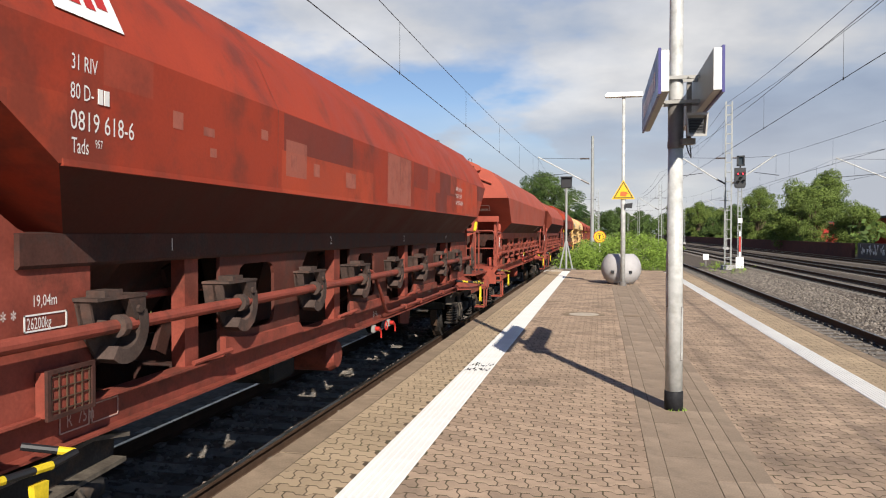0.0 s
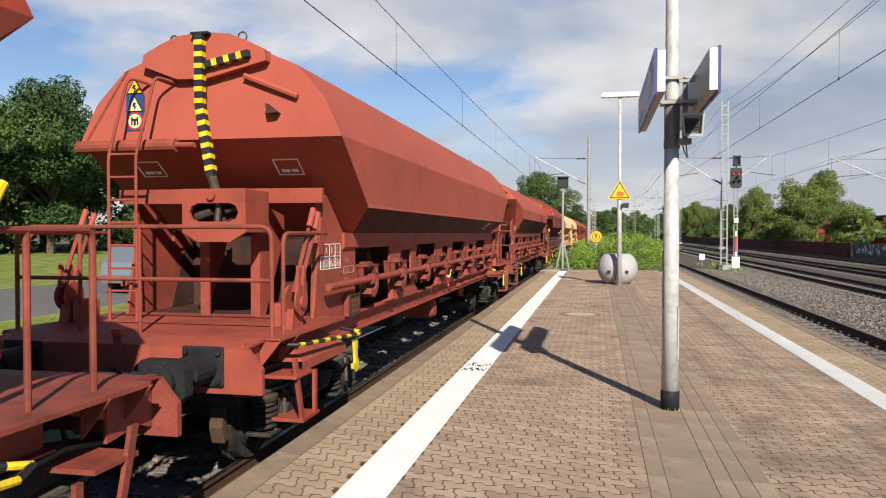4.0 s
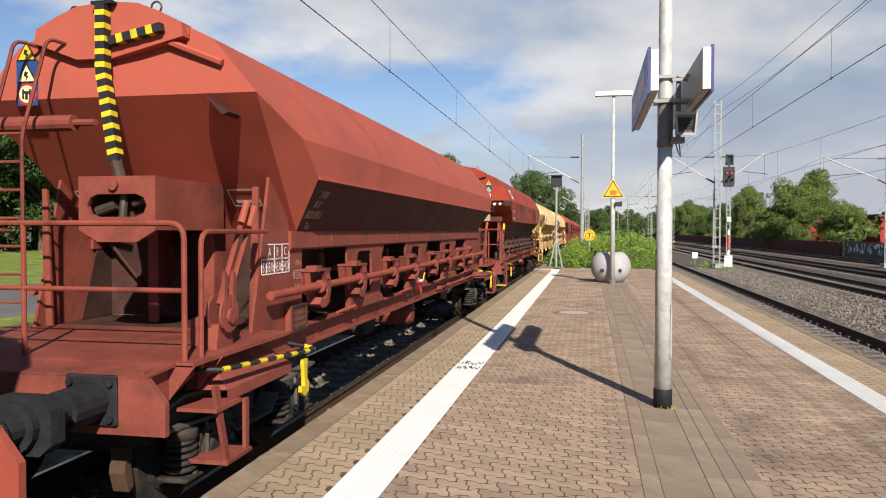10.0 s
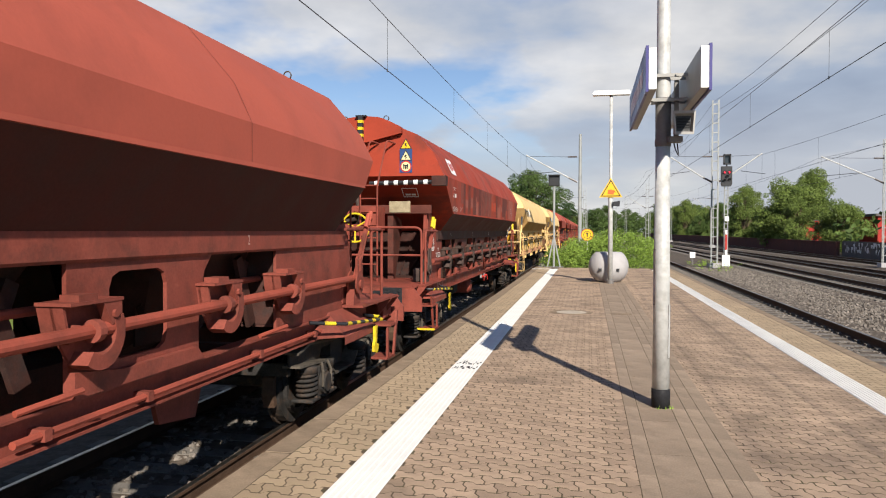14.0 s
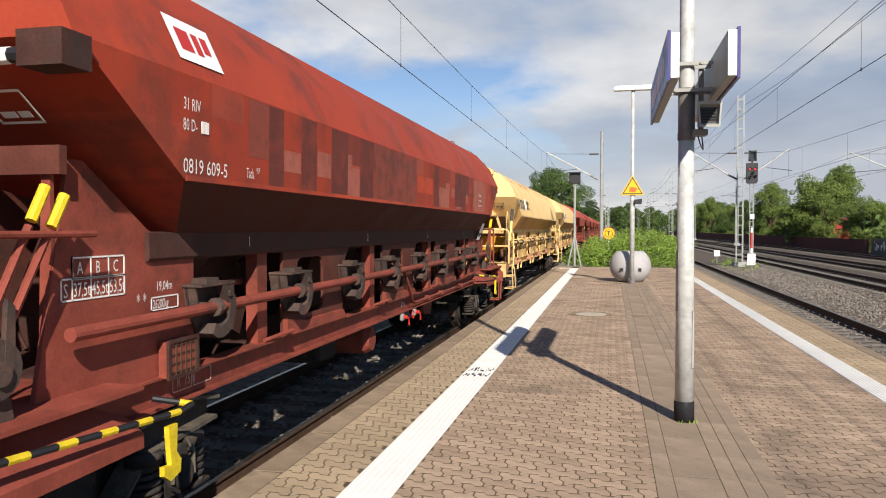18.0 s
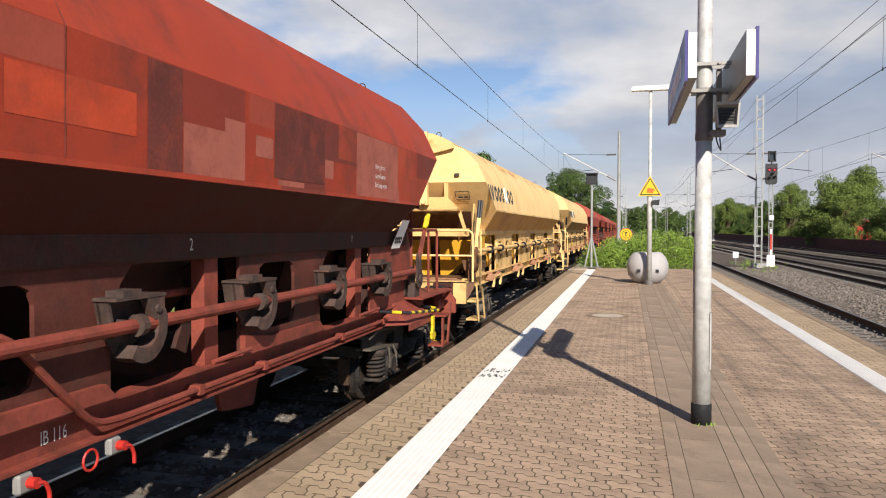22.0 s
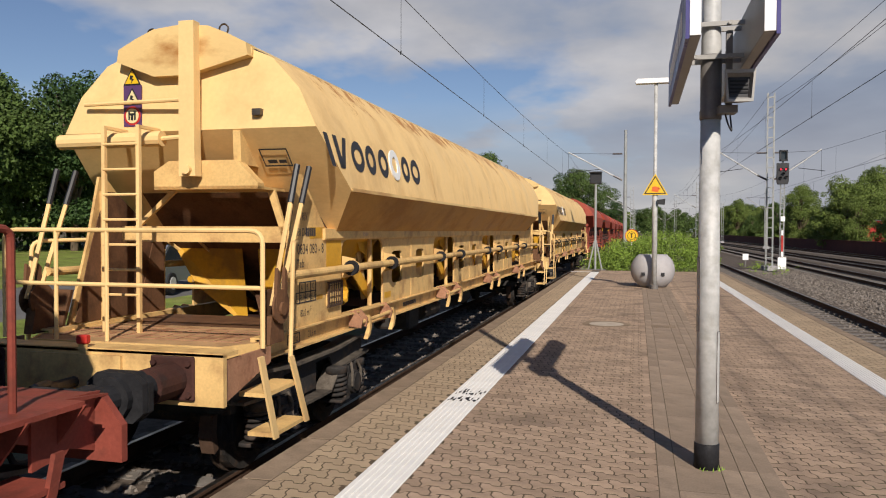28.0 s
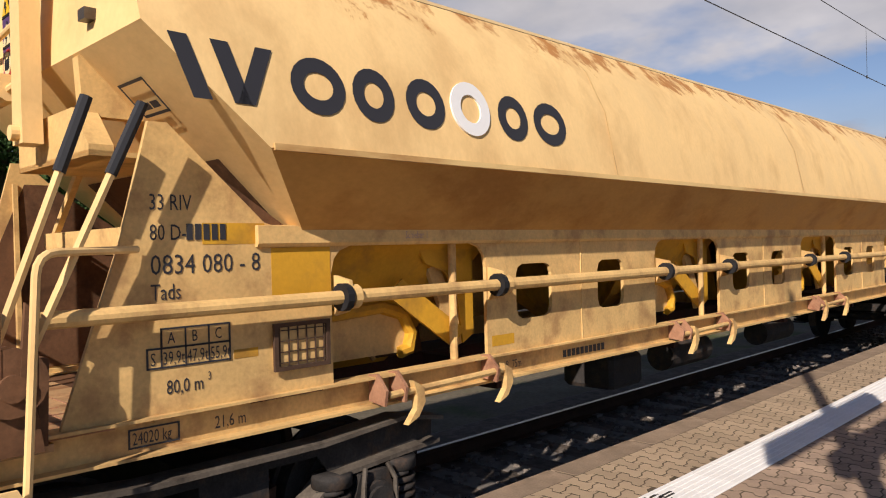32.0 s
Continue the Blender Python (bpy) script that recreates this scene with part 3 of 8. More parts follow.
def hopper_body(k, parent):
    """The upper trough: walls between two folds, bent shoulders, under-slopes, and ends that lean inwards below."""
    L, hw, zt = k["L"], k["hw"], k["zt"]
    y0, y1, z0, gx = k["tip"], L - k["rear_tip"], 2.19, WEB + 0.03
    bm = bmesh.new()
    rest = (0.0, 0.02, 0.045, 0.05)
    lean = k.get("lean", rest)
    gdy = k.get("gdy", 0.10)
    half = [(hw, zt)] + [(hw * a, zt + b * k["rise"]) for a, b in k.get("shoulder", SHOULDER)]
    n = len(half)
    slopes = []
    for s in (-1, 1):
        a = [(s * x, y0 + lean[i], z) for i, (x, z) in enumerate(half)]
        b = [(s * x, y1 - rest[i], z) for i, (x, z) in enumerate(half)]
        f = [(s * 1.5, k["fold"], k["zf"]), (s * 1.5, L - k["rear_fold"], k["zf"])]
        g = [(s * gx, k["fold"] + gdy, z0), (s * gx, L - k["rear_fold"] - 0.10, z0)]
        polys = [(i, n + i, n + i + 1, i + 1) for i in range(n - 1)]
        F0, F1, G0, G1 = 2 * n, 2 * n + 1, 2 * n + 2, 2 * n + 3
        polys += [(F0, F1, n, 0), (G0, F0, 0), (G1, n, F1)] + ([(G0, 0, 1)] if "lean" in k else [])
        faces(bm, a + b + f + g, polys if s > 0 else [q[::-1] for q in polys])
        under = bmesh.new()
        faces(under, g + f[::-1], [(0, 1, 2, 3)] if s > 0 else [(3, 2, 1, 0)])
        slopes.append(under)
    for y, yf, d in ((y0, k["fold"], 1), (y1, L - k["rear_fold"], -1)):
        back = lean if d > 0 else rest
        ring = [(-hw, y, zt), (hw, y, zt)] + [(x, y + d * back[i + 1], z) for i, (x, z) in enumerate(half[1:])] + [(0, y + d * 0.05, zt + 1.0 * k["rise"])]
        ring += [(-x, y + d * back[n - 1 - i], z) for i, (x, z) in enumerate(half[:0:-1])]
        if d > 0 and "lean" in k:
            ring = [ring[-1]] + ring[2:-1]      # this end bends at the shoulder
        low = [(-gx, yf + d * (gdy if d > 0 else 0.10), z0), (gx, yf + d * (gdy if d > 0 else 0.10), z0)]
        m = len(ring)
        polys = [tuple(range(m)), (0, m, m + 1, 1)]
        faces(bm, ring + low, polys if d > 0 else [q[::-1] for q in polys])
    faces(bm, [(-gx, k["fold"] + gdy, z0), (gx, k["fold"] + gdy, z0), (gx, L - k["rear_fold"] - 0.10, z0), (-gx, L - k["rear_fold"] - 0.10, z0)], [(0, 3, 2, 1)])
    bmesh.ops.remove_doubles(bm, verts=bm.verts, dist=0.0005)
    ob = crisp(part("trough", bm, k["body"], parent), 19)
    # under-slopes get their own darker paint that carries the fold's shade
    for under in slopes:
        part("under_slope", under, k.get("under", k["body"]), ob, "stained sheet under the fold, coloured darker for its shade" if "under" in k else "")
    for s in (-1, 1):
        # the rim that runs along the lower fold
        bm = bmesh.new()
        prism(bm, [(s * 1.492, k["zf"] - 0.012), (s * 1.512, k["zf"] - 0.01), (s * 1.508, k["zf"] + 0.025), (s * 1.488, k["zf"] + 0.025)], "y", k["fold"] + 0.02, L - k["rear_fold"] - 0.02)
        part("fold_rim", bm, k["roof"], ob)
    # welded seams between the sheets of the wall
    for q in (0.24, 0.5, 0.76):
        for s in (-1, 1):
            y = y0 + (y1 - y0) * q
            bm = bmesh.new()
            line = [(1.5, k["zf"] + 0.03)] + half
            for (xa, za), (xb, zb) in zip(line, line[1:]):
                faces(bm, [(s * (xa + 0.003), y - 0.006, za), (s * (xa + 0.003), y + 0.006, za), (s * (xb + 0.003), y + 0.006, zb), (s * (xb + 0.003), y - 0.006, zb)], [(0, 1, 2, 3)])
            part("weld_seam", bm, k["frame"], ob)
    return ob


def roof_lid(k, parent):
    dz = -0.02 - (1 - k["rise"]) * 0.95 if k["rise"] < 1 else k.get("dz", 0.0)
    pts = [(-0.72, 4.03), (-0.72, 4.09), (-0.55, 4.19), (-0.3, 4.28), (0, 4.31), (0.3, 4.28), (0.55, 4.19), (0.72, 4.09), (0.72, 4.03)]
    pts = [(x, z + dz) for x, z in pts]
    bm = bmesh.new()
    prism(bm, pts, "y", k["tip"] + 0.02, k["L"] - k["rear_tip"] - 0.02)
    lid = crisp(part("roof_lid", bm, k["lid"], parent), 28)
    for y, d in ((k["tip"], 1), (k["L"] - k["rear_tip"], -1)):
        # end cap of the lid: a shield that hangs over the end wall
        bm = bmesh.new()
        prism(bm, [(x, z + dz) for x, z in ((-0.72, 4.0), (-0.3, 3.84), (0.05, 3.84), (0.72, 4.0), (0.70, 4.12), (0.5, 4.22), (0.3, 4.30), (0, 4.33), (-0.3, 4.30), (-0.5, 4.22), (-0.70, 4.12))], "y",
              y - d * 0.07, y + d * 0.10)
        part("lid_shield", bm, k["lid"], lid)
    for s in (-1, 1):
        bm = bmesh.new()
        rod(bm, (s * 0.735, k["tip"] + 0.05, 4.06 + dz), (s * 0.735, k["L"] - k["rear_tip"] - 0.05, 4.06 + dz), 0.018, 6)
        part("lid_seal", bm, "black", lid)
    for y in (k["tip"] + 0.05, k["L"] - k["rear_tip"] - 0.05):
        for s in (-1, 1):
            bm = bmesh.new()
            tube(bm, [(s * 0.40 + 0.05 * math.cos(a), y, 4.29 + dz + 0.05 * math.sin(a)) for a in (math.pi * 2 * i / 10 - 1.2 for i in range(10))], 0.009, 5)
            part("lifting_eye", bm, "steel", lid)


def claw_plates(x, y, z):
    """A bearing: a shield plate with a rounded foot and a folded top, and the raised crescent that holds the shaft from below."""
    arc = lambda r, a, b, n: [(y + r * math.cos(math.radians(a + (b - a) * i / n)), z - 0.01 + r * math.sin(math.radians(a + (b - a) * i / n))) for i in range(n + 1)]
    ear = bmesh.new()
    prism(ear, [(y - 0.27, z + 0.17), (y + 0.20, z + 0.17)] + arc(0.21, 10, -125, 9) + [(y - 0.21, z - 0.06)], "x", x - 0.115, x - 0.095)
    prism(ear, [(y - 0.27, z + 0.17), (y - 0.25, z + 0.17), (y - 0.19, z - 0.06), (y - 0.21, z - 0.06)], "x", x - 0.20, x - 0.03)
    box(ear, x - 0.20, x + 0.035, y - 0.28, y + 0.21, z + 0.165, z + 0.185)
    box(ear, x - 0.10, x + 0.025, y - 0.20, y - 0.03, z + 0.185, z + 0.225)
    claw = bmesh.new()
    prism(claw, arc(0.225, 24, -128, 12) + arc(0.135, -128, 24, 8), "x", x - 0.10, x + 0.035)
    prism(claw, [(y + 0.02, z + 0.165), (y + 0.20, z + 0.165), (y + 0.20, z + 0.06), (y + 0.10, z + 0.02)], "x", x - 0.03, x + 0.03)
    bolt = bmesh.new()
    disc(bolt, (x + 0.035, y + 0.12, z + 0.09), (1, 0, 0), 0.026, 0.03, 6)
    hub = bmesh.new()
    disc(hub, (x - 0.06, y - 0.13, z + 0.0), (1, 0, 0), 0.045, 0.08, 10)
    disc(hub, (x, y - 0.03, z), (0, 1, 0), 0.07, 0.06, 12)
    return ear, claw, bolt, hub


def side_works(kind, k, parent, s):
    """One flank below the trough: top beam, plates and windows between the open bays, shaft, bearings, sole bar."""
    L, yel, X = k["L"], kind == "yellow", WEB
    p0, p1 = k["plate"]
    s0, s1 = k["sole"]
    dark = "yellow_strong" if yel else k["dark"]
    mk = lambda: bmesh.new()

    def put(name, bm, mat, par=parent, label=""):
        if s < 0:
            bmesh.ops.scale(bm, vec=(-1, 1, 1), verts=bm.verts)
            bmesh.ops.reverse_faces(bm, faces=bm.faces)
        return part(name, bm, mat, par, label)

    zb0, zb1 = (2.10, 2.23) if yel else (2.0, 2.20)
    bm = mk()
    prism(bm, [(X - 0.06, zb0), (X + 0.02, zb0), (X + 0.035, zb0 + 0.02), (X + 0.035, zb1 - 0.01), (X - 0.06, zb1)], "y", k["fold"] + 0.12, p1 - (0.5 if yel else 0.4))
    beam = put("top_beam", bm, k["frame"] if kind != "old" else k["dark"])
    # sole bar: a channel with its flanges to the outside
    bm = mk()
    prism(bm, [(X - 0.10, s0), (X + 0.03, s0), (X + 0.03, s0 + 0.016), (X - 0.05, s0 + 0.016), (X - 0.05, s1 - 0.016), (X + 0.04, s1 - 0.016), (X + 0.04, s1), (X - 0.10, s1)], "y", 0.9, L - 0.9)
    sole = put("sole_bar", bm, k["frame"])
    fb, lb = k["bays"][0][0], k["bays"][-1][0] + k["bays"][-1][1]
    # end webs: leaning plates before the first bay and behind the last
    bm = mk()
    zt, wa, wb = (2.75, 0.26, 0.16) if yel else k.get("web_top", (2.62, 0.42, 0.30))
    prism(bm, [(p0 - 0.29, s1), (fb, s1), (fb, zb0), (k["fold"] + 0.18, 2.24), (p0 + wa, zt), (p0 + wb, zt), (p0 - 0.01, 2.09)] if yel else
          [(p0, s1), (fb, s1), (fb, zb0), (k["fold"] + 0.14, 2.22), (p0 + wa, zt), (p0 + wb, zt)], "x", X - 0.03, X)
    put("end_web", bm, k["frame"])
    bm = mk()
    prism(bm, [(lb, s1), (p1, s1), (p1 - 0.12, 2.0), (p1 - 0.30, 2.30), (p1 - 0.62, 2.24), (lb, zb0)], "x", X - 0.03, X)
    put("end_web", bm, k["frame"])
    for i, (b, w) in enumerate(k["bays"]):
        # chute seen in the open bay: a sloping front sheet and two cheeks
        bm = mk()
        xt, xl = (X - 0.07, 0.70) if yel else (X - 0.22, 0.50)
        ql, qr, qz = (-0.1, 0.86, 1.56) if yel else (0.12, 0.80, 1.30)
        q0 = b - (0.2 if i else 0.01)
        ql = ql if i else max(ql, 0.01)
        faces(bm, [(xt, q0, 2.18), (xt, b + w + 0.2, 2.18), (xl, b + w * qr, qz), (xl, b + w * ql, qz), (0.1, q0, 2.18), (0.1, b + w + 0.2, 2.18),
                   (0.1, b + w * 0.80, 1.05), (0.1, b + w * 0.12, 1.05)],
              [(0, 3, 2, 1), (0, 4, 7, 3), (1, 2, 6, 5), (3, 7, 6, 2)])
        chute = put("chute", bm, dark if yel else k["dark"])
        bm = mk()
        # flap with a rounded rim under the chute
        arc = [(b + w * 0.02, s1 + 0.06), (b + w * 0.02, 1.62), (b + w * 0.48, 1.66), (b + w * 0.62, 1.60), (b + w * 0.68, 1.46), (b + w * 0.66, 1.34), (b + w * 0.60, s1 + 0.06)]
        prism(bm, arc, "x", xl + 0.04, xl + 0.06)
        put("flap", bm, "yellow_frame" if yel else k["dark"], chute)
        bm = mk()
        rim = [Vector((xl + 0.08, y, z)) for y, z in arc[1:]]
        tube(bm, rim, 0.045, 8)
        put("flap_rim", bm, dark, chute)
        bm = mk()
        prism(bm, [(b + w * 0.72, 1.92), (b + w * 0.80, 1.96), (b + w * 0.99, s1 + 0.1), (b + w * 0.90, s1 + 0.06)], "x", X - 0.25, X - 0.21)
        put("lever_arm", bm, dark if not yel else "yellow_frame")
        if yel:
            for poly, name in (([(b + w * 0.60, zb0), (b + w, zb0), (b + w, s1 + 0.16), (b + w * 0.92, s1 + 0.10), (b + w * 0.88, 1.72), (b + w * 0.80, 1.90), (b + w * 0.66, 1.96)], "arm_plate"),
                               ([(b + w * 0.40, 1.76), (b + w * 0.50, 1.86), (b + w * 0.93, s1 + 0.20), (b + w * 0.84, s1 + 0.08)], "arm_strut")):
                bm = mk()
                prism(bm, poly, "x", X - 0.16, X - 0.14)
                put(name, bm, "yellow_strong")
            # rounded corners at the top of the opening
            for c, d in ((b, 1), (b + w, -1)):
                bm = mk()
                prism(bm, [(c, zb0), (c + d * 0.16, zb0), (c + d * 0.07, zb0 - 0.03), (c + d * 0.025, zb0 - 0.08), (c, zb0 - 0.18)], "x", X - 0.028, X - 0.002)
                put("gusset", bm, k["frame"])
        if not yel:
            bm = mk()
            prism(bm, [(b + w * 0.98, 1.88), (b + w * 0.91, 1.92), (b + w * 0.70, s1 + 0.12), (b + w * 0.79, s1 + 0.06)], "x", X - 0.31, X - 0.27)
            put("lever_arm", bm, dark)
        nxt = k["bays"][i + 1][0] if i + 1 < len(k["bays"]) else lb + k["pitch"] - w
        q0, q1 = b + w, nxt
        if i == 3:
            if kind == "old":
                bm = mk()
                prism(bm, [(X - 0.13, q0 - 0.47), (X - 0.02, q0 - 0.47), (X - 0.02, q0 - 0.28), (X - 0.13, q0 - 0.28)], "z", s1, zb0 + 0.02)
                put("post", bm, k["rod"])
            continue
        if yel:
            m = (q0 + q1) / 2 - 0.02
            bm = mk()
            holed(bm, X, 0.03, q0, m, s1, zb0, q0 + 0.35, q0 + 0.81, 1.50, 1.93, 0.08)
            put("window_plate", bm, k["frame"])
            bm = mk()
            holed(bm, X, 0.03, m, q1, s1, zb0, q0 + 1.49, q0 + 1.92, 1.50, 1.93, 0.08)
            put("window_plate", bm, k["frame"])
            bm = mk()
            rod(bm, (X + 0.002, m, s1), (X + 0.002, m, zb0), 0.006, 6)
            put("weld_seam", bm, k["frame"])
        else:
            a, c = k["window"]
            bm = mk()
            holed(bm, X, 0.03, q0 + 0.02, q1, s1, zb0, q0 + a, q0 + c, 1.36, zb0 - 0.07, 0.11)
            plate = put("window_plate", bm, k["frame"] if kind == "new" else "red_dull")
            bm = mk()
            prism(bm, [(q1, zb0), (q1 + 0.22, zb0), (q1 + 0.10, zb0 - 0.12), (q1 + 0.04, zb0 - 0.3), (q1, zb0 - 0.55)], "x", X - 0.028, X - 0.002)
            put("gusset", bm, k["frame"] if kind == "new" else "red_dull")
            bm = mk()
            prism(bm, [(q0 + 0.02, s1), (q0 + 0.02, s1 + 0.16), (q0 + 0.5, s1 + 0.10), (q1 - 0.1, s1 + 0.10), (q1, s1)], "x", X, X + 0.05)
            put("foot_plate", bm, k["frame"])
        if kind == "old" or yel:
            bm = mk()
            if yel:
                rod(bm, (X - 0.09, q0 - 0.27, s1), (X - 0.09, q0 - 0.27, zb0 + 0.02), 0.03, 10)
            else:
                prism(bm, [(X - 0.13, q0 - 0.47), (X - 0.02, q0 - 0.47), (X - 0.02, q0 - 0.28), (X - 0.13, q0 - 0.28)], "z", s1, zb0 + 0.02)
            put("post", bm, k["rod"])
    # shaft and bearings
    zs, xs = k["shaft"], X + 0.12
    bm = mk()
    rod(bm, (xs, p0 + (-0.4 if yel else 0.15), zs), (xs, p1 - 0.2, zs), 0.042, 12)
    shaft = put("shaft", bm, k["rod"])
    if yel:
        for b, w in k["bays"]:
            bm = mk()
            rod(bm, (xs, b + w, zs), (xs, b + k["pitch"] - 0.02, zs), 0.046, 12)
            put("sleeve", bm, k["rod"], shaft)
    da, db = k.get("bear", (0.0, 0.0))
    for y in [y for b, w in k["bays"] for y in (b + da, b + w + db)]:
        if yel:
            for dy, r, c in ((0.0, 0.085, "rubber"), (0.07, 0.075, "yellow_frame")):
                bm = mk()
                disc(bm, (xs, y + dy, zs), (0, 1, 0), r, 0.05, 12)
                put("collar", bm, c, shaft)
            bm = mk()
            prism(bm, [(X, zs + 0.13), (xs + 0.03, zs + 0.10), (xs + 0.05, zs), (xs, zs - 0.09), (X, zs - 0.12)], "y", y + 0.02, y + 0.045)
            put("bearing", bm, k["frame"])
        else:
            ear, claw, bolt, hub = claw_plates(xs + 0.01, y, zs)
            c = "red_worn" if kind == "new" else "grime"
            bearing = put("bearing", ear, c)
            put("claw", claw, c, bearing)
            if FAR:
                bolt.free(); hub.free()
                continue
            put("bolt", bolt, c, bearing)
            put("hub", hub, c, bearing)
    for b, w in k["bays"]:
        if yel:
            # locking shafts that hang on the sole bar
            z = (s0 + s1) / 2
            bm = mk()
            rod(bm, (X + 0.10, b + 0.35, z - 0.02), (X + 0.10, b + w + 0.1, z), 0.024)
            lock = put("locking_shaft", bm, "yellow_frame", sole, "rust-stained locking shaft with hooks")
            for y in (b + 0.30, b + 0.47, b + w - 0.05):
                bm = mk()
                prism(bm, [(X - 0.03, z + 0.11), (X + 0.05, z + 0.12), (X + 0.14, z + 0.02), (X + 0.12, z - 0.08), (X - 0.03, z - 0.06)], "y", y, y + 0.022)
                put("lug", bm, "yellow_rust", lock)
            for y in (b + 0.55, b + w + 0.03):
                bm = mk()
                prism(bm, [(y, z + 0.05), (y + 0.09, z + 0.0), (y + 0.10, z - 0.10), (y + 0.04, z - 0.19), (y - 0.06, z - 0.23), (y + 0.02, z - 0.14), (y + 0.03, z - 0.05)], "x", X + 0.08, X + 0.13)
                put("hook", bm, "yellow_frame", lock)
        else:
            bm = mk()
            rod(bm, (0.92, b + 0.1, zs + 0.12), (0.92, b + w + 0.3, zs + 0.12), 0.03)
            put("inner_rod", bm, k["rod"])
            bm = mk()
            rod(bm, (X + 0.02, b + w - 0.42, s1 + 0.02), (X + 0.10, b + w + 0.02, s1 + 0.06), 0.02)
            put("stop_bar", bm, k["rod"])
    if not yel:
        # brake pipe: a bent handrail-like pipe and its long run on the sole bar, with clips
        y = 8.55 if kind == "old" else 9.0
        bm = mk()
        if kind == "new":
            tube(bm, [(X + 0.03, 10.2, s0 + 0.09), (X + 0.03, 15.1, s0 + 0.09)], 0.024, 8)
        else:
            tube(bm, rounded([(0.95, y - 0.7, 1.72 if kind == "old" else 1.46), (X + 0.06, y + 0.1, 1.70 if kind == "old" else 1.43), (X + 0.08, y + 0.45, 1.35), (X + 0.05, y + 0.75, s0 + 0.12), (X + 0.03, y + 1.0, s0 + 0.09),
                          (X + 0.03, 15.1, s0 + 0.09)], 0.12), 0.024, 8)
        pipe = put("air_pipe", bm, k["rod"], sole)
        for yy in (10.4, 11.4, 13.2, 14.6):
            bm = mk()
            box(bm, X - 0.05, X + 0.065, yy, yy + 0.06, s0 + 0.055, s0 + 0.125)
            put("pipe_clip", bm, k["frame"], pipe)
        # changeover handles below the sole bar
        for yy, c in () if FAR else ((k["bays"][2][0] - 1.04, "white"), (k["bays"][2][0] - 0.76, "hand_yellow")) if kind == "new" else ((9.45, "sign_red"), (8.75, "white")):
            zh = s1 + 0.12 if kind == "new" else s0 - 0.06
            bm = mk()
            box(bm, X + 0.0, X + 0.05, yy, yy + 0.10, zh - 0.05, zh + 0.05, 0.01)
            plate = put("changeover_plate", bm, "panel_grey", sole)
            bm = mk()
            disc(bm, (X + 0.07, yy + 0.07, zh), (1, 0, 0), 0.03, 0.06, 10)
            put("knob", bm, "sign_red" if c != "hand_yellow" else "galvanised", plate)
            bm = mk()
            d = 1 if c == "hand_yellow" else -1
            tube(bm, rounded([(X + 0.09, yy + 0.07, zh), (X + 0.10, yy + 0.12, zh + 0.01 * d), (X + 0.10, yy + 0.15, zh + 0.07 * d), (X + 0.10, yy + 0.15 + 0.05 * (1 + d), zh + 0.13 * d)], 0.02), 0.012, 6)
            put("changeover_handle", bm, c if c != "white" else "sign_red", plate)
        bm = mk()
        tube(bm, [(X + 0.07, (k["bays"][2][0] - 0.70 if kind == "new" else 9.25) + 0.06 * math.cos(a), (s1 - 0.04 if kind == "new" else s0 - 0.07) + 0.06 * math.sin(a)) for a in (2 * math.pi * i / 14 for i in range(15))], 0.008, 6)
        put("release_ring", bm, "sign_red", sole)
        # reservoir with domed ends under the sole bar
        bm = mk()
        yy = 8.55 if kind == "new" else 7.75
        for q0, q1, r0, r1 in ((0.30, 0.95, 0.20, 0.20), (0.95, 1.03, 0.20, 0.15)):
            rod(bm, (q0, yy, s0 - 0.24), (q1, yy, s0 - 0.24), r0, 18, r1)
        put("air_tank", bm, k["frame"] if kind == "new" else "red_frame")
        bm = mk()
        prism(bm, [(yy + 3.4, s0), (yy + 4.2, s0), (yy + 4.05, s0 - 0.35), (yy + 3.5, s0 - 0.28)], "x", X - 0.30, X - 0.26)
        put("bracket_plate", bm, k["frame"])
    return sole


def coil(bm, x, y, z0, z1, r, wire, turns=5):
    n = turns * 12
    tube(bm, [(x + r * math.cos(2 * math.pi * i / 12), y + r * math.sin(2 * math.pi * i / 12), z0 + (z1 - z0) * i / n) for i in range(n + 1)], wire, 6)


